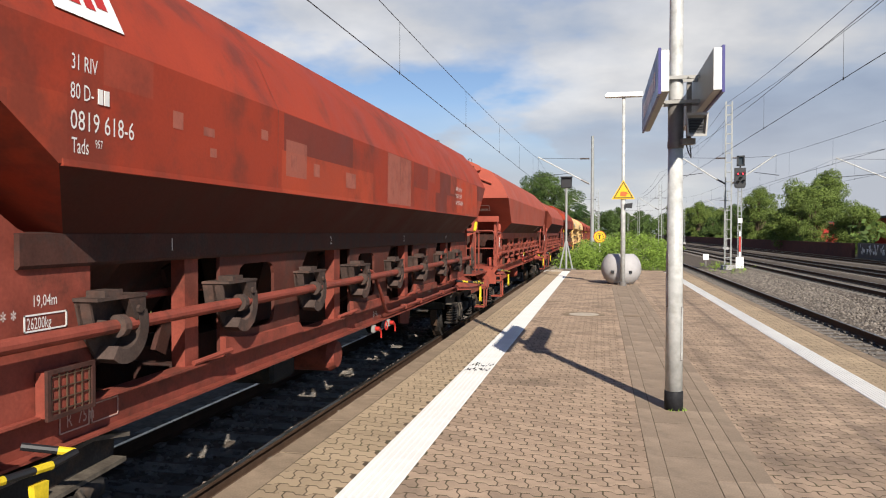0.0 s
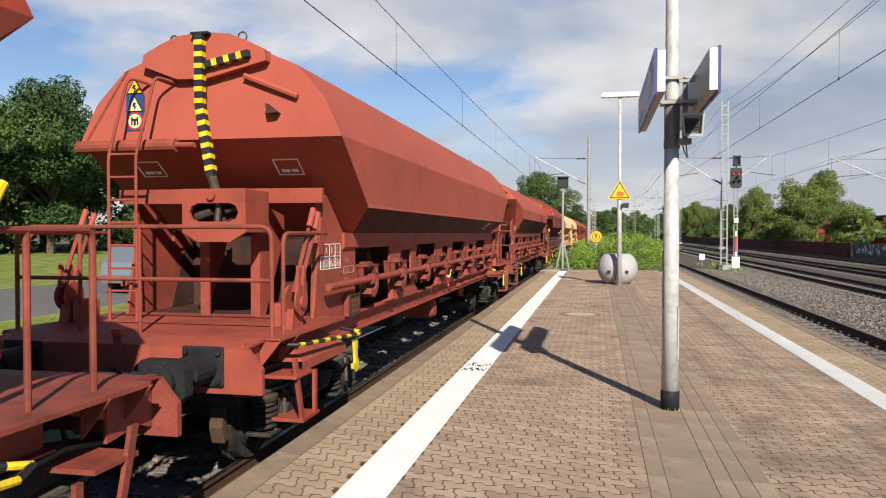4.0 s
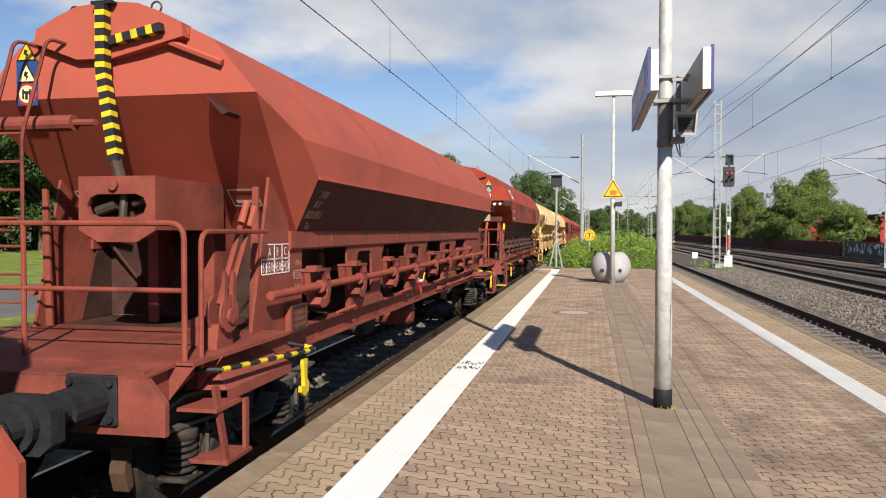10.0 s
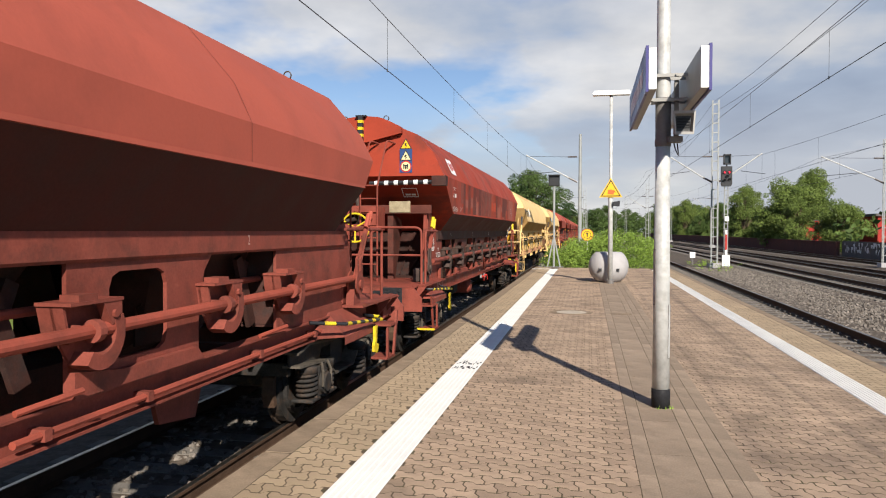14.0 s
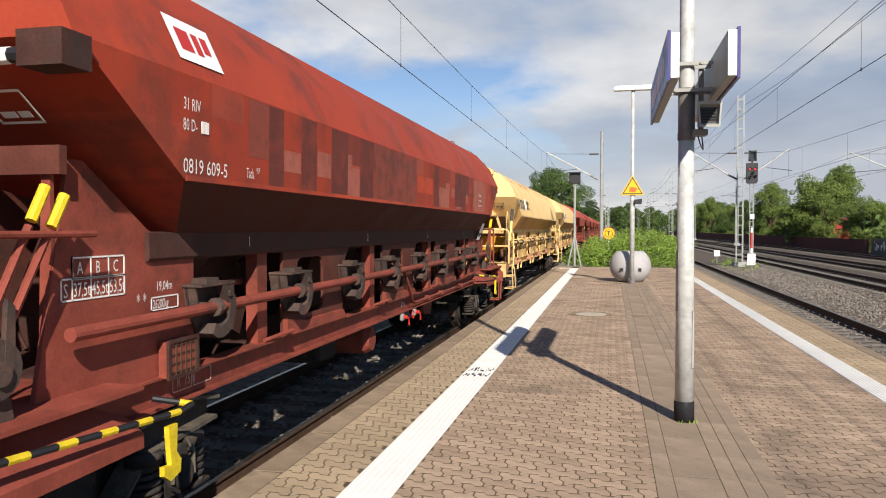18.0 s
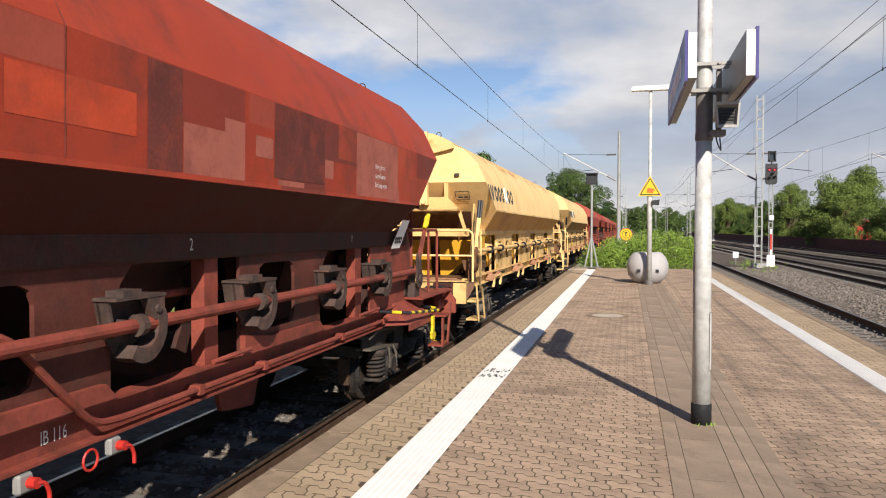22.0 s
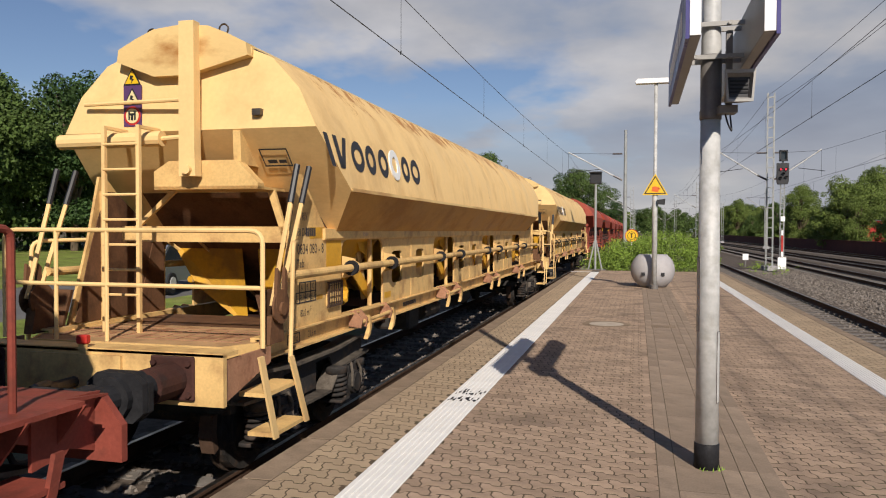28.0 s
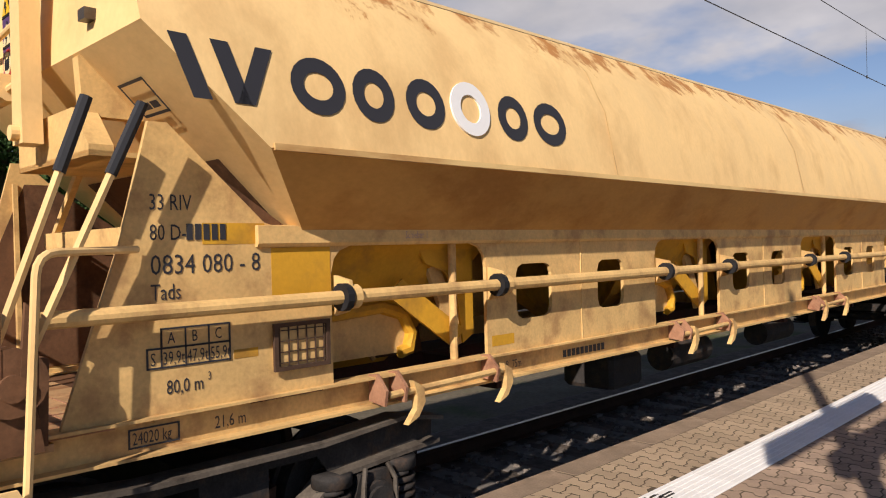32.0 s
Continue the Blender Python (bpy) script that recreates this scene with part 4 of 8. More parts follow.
def bogie(parent, yc):
    b = new("bogie")
    b.parent = parent
    b.location = (0, yc, 0)
    for s in (-1, 1):
        # side frame: a recessed web between a flat upper and a cranked lower flange
        low = [(-1.52, 0.72), (-1.18, 0.70), (-0.62, 0.66), (-0.36, 0.45), (0.36, 0.45), (0.62, 0.66), (1.18, 0.70), (1.52, 0.72)]
        high = [(1.56, 0.87), (1.20, 0.93), (0.55, 0.88), (-0.55, 0.88), (-1.20, 0.93), (-1.56, 0.87)]
        bm = bmesh.new()
        half = [(0.56, 0.80), (0.64, 0.69), (1.18, 0.72), (1.54, 0.74)]
        prism(bm, [(-y, z) for y, z in reversed(half)] + half + [(1.55, 0.88), (1.20, 0.94), (0.55, 0.89), (-0.55, 0.89), (-1.20, 0.94), (-1.55, 0.88)], "x", s * 1.0 - 0.012, s * 1.0 + 0.012)
        frame_side = part("side_frame", bm, "bogie", b)
        for name, line in (("lower_flange", low), ("upper_flange", high)):
            bm = bmesh.new()
            prism(bm, line + [(y, z + 0.028) for y, z in reversed(line)], "x", s * 1.02 - 0.10, s * 1.02 + 0.10)
            part(name, bm, "bogie_edge", frame_side)
        for yw in (-0.9, 0.9):
            bm = bmesh.new()
            prism(bm, [(yw - 0.15, 0.33), (yw + 0.15, 0.33), (yw + 0.17, 0.50), (yw + 0.11, 0.66), (yw - 0.11, 0.66), (yw - 0.17, 0.50)], "x", s * 1.05 - 0.12, s * 1.05 + 0.10)
            disc(bm, (s * 1.165, yw, 0.47), (1, 0, 0), 0.135, 0.05, 20)
            disc(bm, (s * 1.20, yw, 0.47), (1, 0, 0), 0.105, 0.035, 20)
            for dy in (-0.27, 0.27):
                box(bm, s * 1.05 - 0.13, s * 1.05 + 0.13, yw + dy - 0.13, yw + dy + 0.13, 0.30, 0.335, 0.01)
            axle = part("axle_box", bm, "bogie", b)
            if FAR:
                continue
            bm = bmesh.new()
            for dy in (-0.13, 0.13):
                tube(bm, [(s * 1.17, yw + dy * 0.7, 0.70), (s * 1.20, yw + dy, 0.60), (s * 1.20, yw + dy * 1.05, 0.44)], 0.016, 6)
            part("hanger_link", bm, "bogie_edge", axle)
            for dy in (-0.27, 0.27):
                bm = bmesh.new()
                coil(bm, s * 1.06, yw + dy, 0.34, 0.60, 0.105, 0.021)
                lathe(bm, [(0.0, 0.69), (0.125, 0.69), (0.128, 0.67), (0.128, 0.615), (0.115, 0.61)], 14, (s * 1.06, yw + dy, 0))
                rod(bm, (s * 1.06, yw + dy, 0.33), (s * 1.06, yw + dy, 0.66), 0.06)
                part("coil_spring", bm, "bogie", b, smooth=True)
    bm = bmesh.new()
    box(bm, -1.0, 1.0, -0.22, 0.22, 0.52, 0.86)
    part("bolster", bm, "bogie", b)
    for y in (-1.4, 1.4):
        bm = bmesh.new()
        box(bm, -0.95, 0.95, y - 0.06, y + 0.06, 0.62, 0.76)
        part("end_beam", bm, "bogie", b)
    for yw in (-0.9, 0.9):
        bm = bmesh.new()
        rod(bm, (-0.95, yw, 0.46), (0.95, yw, 0.46), 0.08, 10)
        for s in (-1, 1):
            disc(bm, (s * 0.75, yw, 0.46), (1, 0, 0), 0.46, 0.12, 28)
            disc(bm, (s * 0.68, yw, 0.46), (1, 0, 0), 0.49, 0.03, 28)
            disc(bm, (s * 0.83, yw, 0.46), (1, 0, 0), 0.36, 0.06, 28, 0.30)
        part("wheelset", bm, "bogie", b, "rusty steel wheelset")
        for s in () if FAR else (-1, 1):
            for d in (-1, 1):
                bm = bmesh.new()
                prism(bm, [(yw + d * 0.50, 0.62), (yw + d * 0.57, 0.60), (yw + d * 0.60, 0.42), (yw + d * 0.55, 0.27), (yw + d * 0.49, 0.30), (yw + d * 0.52, 0.45)], "x", s * 0.72 - 0.05, s * 0.72 + 0.08)
                part("brake_block", bm, "rail_side", b)


def stripe_bar(parent, pts, r, n, colours=("black", "hand_yellow"), name="grab_bar", sides=8):
    """A bent bar with painted bands."""
    pts = [Vector(p) for p in pts]
    seg = [(a, b, (b - a).length) for a, b in zip(pts, pts[1:])]
    total = sum(q[2] for q in seg)
    bm = bmesh.new()
    for a, b, l in seg:
        rod(bm, a, b, r, sides)
    base = part(name, bm, colours[0], parent)
    for i in range(1, 0 if FAR else n, 2):
        mid, run = total * (i + 0.5) / n, 0
        for p, q, l in seg:
            if run <= mid <= run + l:
                lo, hi = max(mid - total / n * 0.42 - run, 0), min(mid + total / n * 0.42 - run, l)
                bm = bmesh.new()
                rod(bm, p.lerp(q, lo / l), p.lerp(q, hi / l), r * 1.06, sides)
                part("painted_band", bm, colours[1], base)
                break
            run += l
    return base


def end_works(kind, k, parent, rear=False):
    """Headstock, buffers, deck, steps, railing, ladder and levers of one end; the tail end is the same, turned round."""
    e = parent if not rear else new("rear_end")
    if rear:
        e.parent = parent
        e.matrix_basis = pose(0, k["L"], 0, 0, 0, 180)
    fr, yel = k["frame"], kind == "yellow"
    bm = bmesh.new()
    if yel:
        box(bm, -1.30, 1.30, 0.0, 0.05, 0.86, 1.26)
        box(bm, -1.30, 1.30, 0.0, 0.22, 1.24, 1.27)
        box(bm, -0.42, 0.42, -0.03, 0.0, 0.94, 1.22)
    else:
        prism(bm, [(-1.40, 0.84), (1.40, 0.84), (1.40, 1.06), (1.27, 1.22), (-1.27, 1.22), (-1.40, 1.06)], "y", 0.0, 0.05)
    stock = part("headstock", bm, fr if not yel else "yellow_frame", e)
    for s in (-1, 1) if yel else ():
        bm = bmesh.new()
        prism(bm, [(0.052, 0.88), (0.80, 1.08), (0.80, 1.21), (0.052, 1.21)], "x", s * 1.27 - 0.012, s * 1.27 + 0.012)
        part("side_cheek", bm, "yellow_rust", stock)
    for s in (-1, 1) if not yel else ():
        bm = bmesh.new()
        prism(bm, [(0.052, 0.9), (0.95, 1.2), (0.95, 1.25), (0.052, 1.25)], "x", s * 1.2 - 0.015, s * 1.2 + 0.015)
        part("side_cheek", bm, fr, stock)
        for y in (0.35, 0.75):
            bm = bmesh.new()
            prism(bm, [(s * 1.217, 1.0), (s * 1.217, 1.25), (s * 1.42, 1.25)], "y", y, y + 0.02)
            part("gusset", bm, fr, stock)
    for s in (-1, 1):
        bm = bmesh.new()
        box(bm, s * 0.875 - 0.19, s * 0.875 + 0.19, -0.03, 0.0, 0.90, 1.24, 0.012)
        rod(bm, (s * 0.875, -0.02, 1.06), (s * 0.875, -0.34, 1.06), 0.135, 16)
        for dx in (-0.15, 0.15):
            for dz in (-0.12, 0.12):
                disc(bm, (s * 0.875 + dx, -0.04, 1.07 + dz), (0, 1, 0), 0.025, 0.03, 6)
        buf = part("buffer", bm, "rubber" if not yel else "red_grime_shade", e, "black greasy side buffer")
        bm = bmesh.new()
        rod(bm, (s * 0.875, -0.34, 1.06), (s * 0.875, -0.55, 1.06), 0.10, 14)
        prism(bm, [(s * 0.875 + a, 1.06 + b) for a, b in ((-0.22, -0.10), (-0.14, -0.17), (0.14, -0.17), (0.22, -0.10), (0.22, 0.10), (0.14, 0.17), (-0.14, 0.17), (-0.22, 0.10))], "y", -0.615, -0.56)
        disc(bm, (s * 0.875, -0.53, 1.06), (0, 1, 0), 0.15, 0.05, 16)
        part("buffer_head", bm, "rubber", buf)
    bm = bmesh.new()
    rod(bm, (0, 0, 1.0), (0, -0.32, 1.0), 0.045)
    tube(bm, rounded([(0.0, -0.3, 1.03), (0.0, -0.45, 1.03), (0.0, -0.48, 0.9), (0.0, -0.40, 0.86)], 0.04), 0.035)
    tube(bm, [(0.06, -0.3, 0.98), (0.06, -0.55, 0.72), (-0.06, -0.55, 0.72), (-0.06, -0.3, 0.98)], 0.02, 6)
    part("coupling_hook", bm, "steel", e)
    for x in (-0.32, 0.32):
        bm = bmesh.new()
        tube(bm, rounded([(x, 0.02, 0.92), (x, -0.18, 0.88), (x * 0.9, -0.30, 0.62), (x * 0.8, -0.5, 0.60)], 0.1), 0.022, 6)
        part("air_hose", bm, "rubber", e)
    # lamp bracket with its red cap on the headstock
    bm = bmesh.new()
    box(bm, 0.02, 0.10, -0.012, -0.002 if not yel else 0.0, 1.10, 1.30)
    lamp = part("lamp_bracket", bm, fr if not yel else "yellow_frame", e)
    bm = bmesh.new()
    box(bm, 0.01, 0.11, -0.03, 0.03, 1.30, 1.37, 0.01)
    part("cap", bm, "sign_red", lamp)
    # deck
    bm = bmesh.new()
    d0, d1 = (0.35, 2.1) if not yel else (0.55, 1.75)
    zd = 1.27 if not yel else 1.22
    if yel:
        prism(bm, [(-1.16, d0 + 0.35), (-0.95, d0), (0.95, d0), (1.16, d0 + 0.35), (1.16, 1.15), (1.06, 1.15), (1.06, d1), (-1.06, d1), (-1.06, 1.15), (-1.16, 1.15)], "z", zd - 0.035, zd)
        part("deck", bm, "rust_tan", e, "rust-brown chequer-plate end platform")
        bm = bmesh.new()
        prism(bm, [(-1.165, d0 + 0.35), (-0.955, d0 - 0.005), (0.955, d0 - 0.005), (1.165, d0 + 0.35), (1.14, d0 + 0.36), (0.94, d0 + 0.015), (-0.94, d0 + 0.015), (-1.14, d0 + 0.36)], "z", zd - 0.13, zd + 0.006)
        part("deck_apron", bm, "yellow_frame", e)
        bm = bmesh.new()
        for i in range(12):
            x = -1.1 + 0.2 * i
            box(bm, x - 0.003, x + 0.003, d0 + 0.3, d1 - 0.3, zd, zd + 0.006)
        for i in range(5):
            y = d0 + 0.3 + 0.17 * i
            box(bm, -0.98, 0.98, y - 0.003, y + 0.003, zd, zd + 0.005)
        part("chequer_ribs", bm, "yellow_rust", e)
        for s in (-1, 1):
            bm = bmesh.new()
            box(bm, min(s * 1.0, s * 1.076), max(s * 1.0, s * 1.076), 1.155, 2.2, zd, zd + 0.012)
            part("deck_edge", bm, "yellow_frame", e)
    else:
        box(bm, -1.40, 1.40, d0, d1, zd - 0.03, zd)
        prism(bm, [(0.0, 1.222), (d0, 1.24), (d0, 1.27), (0.0, 1.232)], "x", -1.27, 1.27)
        part("deck", bm, fr, e, "red steel end platform")
    # end supports: slanting plates and the dark funnel behind them
    bm = bmesh.new()
    last = k["bays"][-1]
    yb, ye = (k["fold"] + k.get("gdy", 0.10), k["bays"][0][0] - 0.05) if not rear else (k["rear_fold"] + 0.12, k["L"] - last[0] - last[1] - 0.05)
    for sx in (-1, 1):
        # dark cheeks that close the cavity towards the flanks
        prism(bm, [(yb, 2.17), (ye, 2.17), (ye, zd), (ye - 0.5, zd)], "x", sx * 1.085 - 0.006, sx * 1.085 + 0.006)
    box(bm, -1.07, 1.07, d1 + 0.002, ye, zd - 0.03, zd - 0.005)
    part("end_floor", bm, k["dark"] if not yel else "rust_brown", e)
    # dark sheet added to close the cavity, its shade put into the colour
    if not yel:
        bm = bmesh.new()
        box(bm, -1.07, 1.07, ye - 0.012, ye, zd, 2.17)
        part("end_bulkhead", bm, "red_grime_shade", e)
    # brown sheets added over the yellow plates inside the end cavity
    if yel and not rear:
        p0, a0 = k["plate"][0], k["tip"]
        for sx in (-1, 1):
            bm = bmesh.new()
            prism(bm, [(p0 - 0.22, zd + 0.05), (ye, zd + 0.05), (ye, 2.17), (yb, 2.17), (p0 + 0.40, 2.60), (p0 + 0.24, 2.60), (p0 + 0.02, 2.05)], "x", sx * 1.092 - 0.004, sx * 1.092 + 0.004)
            part("lining_sheet", bm, "rust_brown", e)
        # dark sheet laid on the end slope as the shade below the shelf
        m = (yb - a0) / (k["zt"] - 2.19)
        bm = bmesh.new()
        faces(bm, [(-0.92, a0 + (k["zt"] - 2.60) * m - 0.012, 2.60), (1.0, a0 + (k["zt"] - 2.60) * m - 0.012, 2.60), (1.0, yb - 0.012, 2.19), (-0.92, yb - 0.012, 2.19)], [(0, 3, 2, 1)])
        part("lining_sheet", bm, "rust_brown", e)
    # the hopper's end: a sheet that narrows downwards, with folded side sheets and stiffeners
    yl = yb + (1.15 if yel else max(ye - yb - 0.03, 0.2))
    for sx in (-1, 1):
        bm = bmesh.new()
        faces(bm, [(0, yb + 0.02, 2.17), (sx * 1.06, yb + 0.02, 2.17), (sx * 0.42, yl, zd + 0.02), (0, yl, zd + 0.02)], [(0, 1, 2, 3) if sx > 0 else (3, 2, 1, 0)])
        faces(bm, [(sx * 1.06, yb + 0.02, 2.17), (sx * 1.06, yb + 0.9, 2.17), (sx * 0.42, yl + 0.5, zd + 0.02), (sx * 0.42, yl, zd + 0.02)], [(0, 1, 2, 3) if sx > 0 else (3, 2, 1, 0)])
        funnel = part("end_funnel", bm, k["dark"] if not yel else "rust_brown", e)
        bm = bmesh.new()
        rod(bm, (sx * 1.06, yb, 2.17), (sx * 0.42, yl - 0.02, zd + 0.02), 0.022, 6)
        rod(bm, (sx * 0.62, yb, 2.17), (sx * 0.26, yl - 0.02, zd + 0.02), 0.016, 6)
        part("stiffener", bm, k["dark"] if not yel else "yellow_frame", funnel)
    for s in (-1, 1):
        bm = bmesh.new()
        t = k["tip"]
        by = k.get("beam", (t + 0.24, 2.52))
        if yel:
            bm.free()
        else:
            xu = -0.25 if s < 0 else 0.36
            box(bm, xu, xu + 0.11, by[0] + 0.06, by[0] + 0.09, zd, by[1] + 0.03)
            post = part("upright", bm, fr if kind == "new" else "red_dull", e)
            bm = bmesh.new()
            xw = xu + (0.10 if s > 0 else 0.0)
            prism(bm, [(by[0] + 0.09, zd), (by[0] + 0.20, zd), (by[0] + 0.72, 2.17), (by[0] + 0.72, 2.40), (by[0] + 0.09, by[1])], "x", xw, xw + 0.012)
            part("web_sheet", bm, fr if kind == "new" else "red_dull", post)
        bm = bmesh.new()
        prism(bm, [(s * 1.03, zd), (s * 1.125, zd), (s * 1.125, 2.60), (s * 1.07, 2.60)], "y", k["plate"][0] + 0.16, k["plate"][0] + 0.19)
        part("upright", bm, fr, e)
    bm = bmesh.new()
    t = k["tip"]
    if yel:
        prism(bm, [(-0.33, 2.60), (0.80, 2.60), (0.80, 2.66), (0.58, 2.88), (-0.16, 2.88), (-0.33, 2.78)], "y", t - 0.03, t + 0.10)
        prism(bm, [(t - 0.03, 2.60), (t + 0.55, 2.60), (t + 0.55, 2.62), (t - 0.03, 2.63)], "x", -0.33, 0.80)
        for pts in ([(-0.80, 2.24), (-0.74, 2.24), (-0.28, 2.62), (-0.36, 2.62)], [(0.90, 2.10), (0.96, 2.10), (0.80, 2.62), (0.72, 2.62)]):
            brace = bmesh.new()
            prism(brace, pts, "y", t + 0.30, t + 0.34)
            part("brace", brace, "yellow_frame", e)
        beam = bmesh.new()
        box(beam, -0.95, 1.0, t + 0.30, t + 0.38, 2.08, 2.24)
        part("cross_beam", beam, "yellow_frame", e)
        fin = bmesh.new()
        prism(fin, [(t + 0.0, 3.16), (t + 0.04, 3.18), (t + 0.36, 2.84), (t + 0.02, 2.84)], "x", 0.52, 0.60)
        part("fin", fin, "yellow_frame", e)
    else:
        wide = bmesh.new()
        box(wide, -1.22 if "beam" not in k else -1.10, 1.22 if "beam" not in k else 1.10, by[0], by[0] + 0.06, by[1], by[1] + 0.16)
        part("end_beam", wide, "red_dull" if kind == "old" else fr, e)
        hx = 0.25 if kind == "new" else -0.035
        holed(bm, 0.02, 0.04, hx - 0.355, hx + 0.355, 2.10, 2.65, hx - 0.275, hx + 0.275, 2.31, 2.50, 0.095)
        for v in bm.verts:
            v.co = Vector((v.co.y, t - 0.30 - v.co.x, v.co.z))
            if v.co.z < 2.11 and abs(v.co.x - hx) > 0.3:
                v.co.z = 2.20
        bmesh.ops.reverse_faces(bm, faces=bm.faces)
        box(bm, hx - 0.355, hx - 0.33, t - 0.28, by[0], 2.20, 2.64)
        box(bm, hx + 0.33, hx + 0.355, t - 0.28, by[0], 2.20, 2.64)
        box(bm, hx - 0.33, hx + 0.33, t - 0.28, by[0], 2.62, 2.645)
        disc(bm, (hx - 0.02, t - 0.335, 2.575), (0, 1, 0), 0.045, 0.04, 12)
    part("gear_housing", bm, fr if not yel else "yellow_frame", e)
    if not yel:
        # linkage seen in the housing's slot
        bm = bmesh.new()
        rod(bm, (hx - 0.02, t - 0.22, 2.22), (hx + 0.02, t - 0.22, 2.60), 0.035, 8)
        rod(bm, (hx - 0.26, t - 0.20, 2.36), (hx - 0.08, t - 0.20, 2.42), 0.045, 8)
        rod(bm, (hx + 0.08, t - 0.20, 2.42), (hx + 0.20, t - 0.20, 2.46), 0.03, 8)
        part("linkage", bm, "steel", e)
        # dark plate added behind the slot, coloured for the shade inside
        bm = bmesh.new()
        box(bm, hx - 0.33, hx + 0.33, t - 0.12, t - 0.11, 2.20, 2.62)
        part("housing_back", bm, "red_grime_shade", e)
        # long beam under the end wall
        if kind == "old" and not rear:
            bm = bmesh.new()
            box(bm, 0.41, 0.82, by[0] - 0.012, by[0] - 0.002, 2.54, 2.75)
            part("foil_plate", bm, "foil_plate", e, "dull tan sheet plate")
    # mast of the roof gear, in the middle of the end wall
    if yel:
        bm = bmesh.new()
        prism(bm, [(0.04, 2.72), (0.22, 2.72), (0.21, 2.95), (0.205, 4.20), (0.045, 4.20), (0.04, 2.95)], "y", t - 0.17, t - 0.06)
        disc(bm, (0.14, t - 0.19, 2.78), (0, 1, 0), 0.045, 0.05, 12)
        part("roof_lever", bm, "yellow", e)
        bm = bmesh.new()
        rod(bm, (-1.10, t - 0.06, 3.46), (0.04, t - 0.12, 3.46), 0.02)
        rod(bm, (-1.34, t - 0.12, 3.08), (-0.17, t - 0.12, 3.09), 0.075, 12)
        rod(bm, (-0.17, t - 0.12, 3.09), (0.05, t - 0.12, 3.10), 0.025)
        part("roof_cylinder", bm, "yellow", e)
    else:
        lever = [(0.0, t - 0.13, 4.29 + k.get("dz", 0.0)), (0.0, t - 0.13, 3.56), (0.17, t - 0.20, 2.78)] if kind == "new" else [(-0.04, t - 0.13, 4.31), (-0.045, t - 0.13, 3.66), (-0.155, t - 0.18, 3.12)]
        stripe_bar(e, lever, 0.062, 25 if kind == "new" else 19, ("black", "hand_yellow"), "roof_lever", 4)
        crank = [(0.06, t - 0.11, 3.97 + k.get("dz", 0.0)), (0.55, t - 0.11, 4.07 + k.get("dz", 0.0))] if kind == "new" else [(-0.10, t - 0.11, 4.01), (-0.57, t - 0.11, 4.08)]
        # the dark cap over the lever's head and the rod below it
        bm = bmesh.new()
        box(bm, lever[0][0] - 0.10, lever[0][0] + 0.10, t - 0.15, t + 0.06, lever[0][2] + 0.0, lever[0][2] + 0.025)
        part("lever_cap", bm, "rubber", e)
        bm = bmesh.new()
        rod(bm, lever[2], (hx, t - 0.25, 2.60), 0.05, 8)
        part("push_rod", bm, "grime", e)
        stripe_bar(e, crank, 0.05, 7, ("black", "hand_yellow"), "roof_crank", 4)
        bm = bmesh.new()
        if rear:
            bm.free()
        elif kind == "new":
            rod(bm, (-1.49, t - 0.09, 3.13), (-0.28, t - 0.13, 3.13), 0.07, 12)
            rod(bm, (-0.28, t - 0.13, 3.13), (-0.04, t - 0.18, 3.12), 0.03)
            part("roof_cylinder", bm, fr, e)
        else:
            stripe_bar(e, [(0.12, t - 0.1, 3.07), (1.33, t - 0.1, 3.09)], 0.042, 13, ("black", "white"), "roof_cylinder")
            box(bm, 1.31, 1.57, t - 0.16, t + 0.06, 3.02, 3.20)
            part("cylinder_seat", bm, k["dark"], e)
    # ladder
    lx = -0.475 if yel else -0.77 if kind == "new" else 0.18
    lw = 0.19 if yel else 0.16
    bm = bmesh.new()
    top = 3.2 if yel else 3.7
    for x in (lx - lw, lx + lw):
        if yel:
            box(bm, x - 0.018, x + 0.018, t - 0.35, t - 0.31, 1.22, top)
            box(bm, x - 0.018, x + 0.018, t - 0.34, t, top - 0.03, top)
        else:
            tube(bm, rounded([(x, t - 0.36, 1.27), (x, t - 0.36, 3.0), (x + 0.14, t - 0.22, top + 0.15), (x + 0.24, t + 0.03, top + 0.12)], 0.08), 0.017, 6)
    part("ladder", bm, fr if not yel else "yellow", e)
    for i in range(7):
        bm = bmesh.new()
        z = 1.58 + 0.24 * i
        if z > top - 0.05:
            bm.free()
            break
        rod(bm, (lx - lw, t - 0.345, z), (lx + lw, t - 0.345, z), 0.013, 6)
        part("rung", bm, fr if not yel else "yellow", e)
    # railing
    rc = "red_frame" if not yel else "yellow"
    yr = 0.42 if not yel else 0.62
    h = zd + 0.98
    if not rear or yel:
        bm = bmesh.new()
        tube(bm, rounded([(1.30, yr, zd), (1.30, yr, h), (-1.30, yr, h), (-1.30, yr, zd)], 0.12), 0.021)
        part("railing", bm, rc, e)
        bm = bmesh.new()
        rod(bm, (1.30, yr, zd + 0.5), (-1.30, yr, zd + 0.5), 0.019)
        part("middle_rail", bm, rc, e)
        for x in ((-0.62, 0.0) if not yel else (-0.74, -0.21)):
            bm = bmesh.new()
            rod(bm, (x, yr, zd), (x, yr, h), 0.019)
            part("railing_post", bm, rc, e)
        for s in (-1, 1):
            bm = bmesh.new()
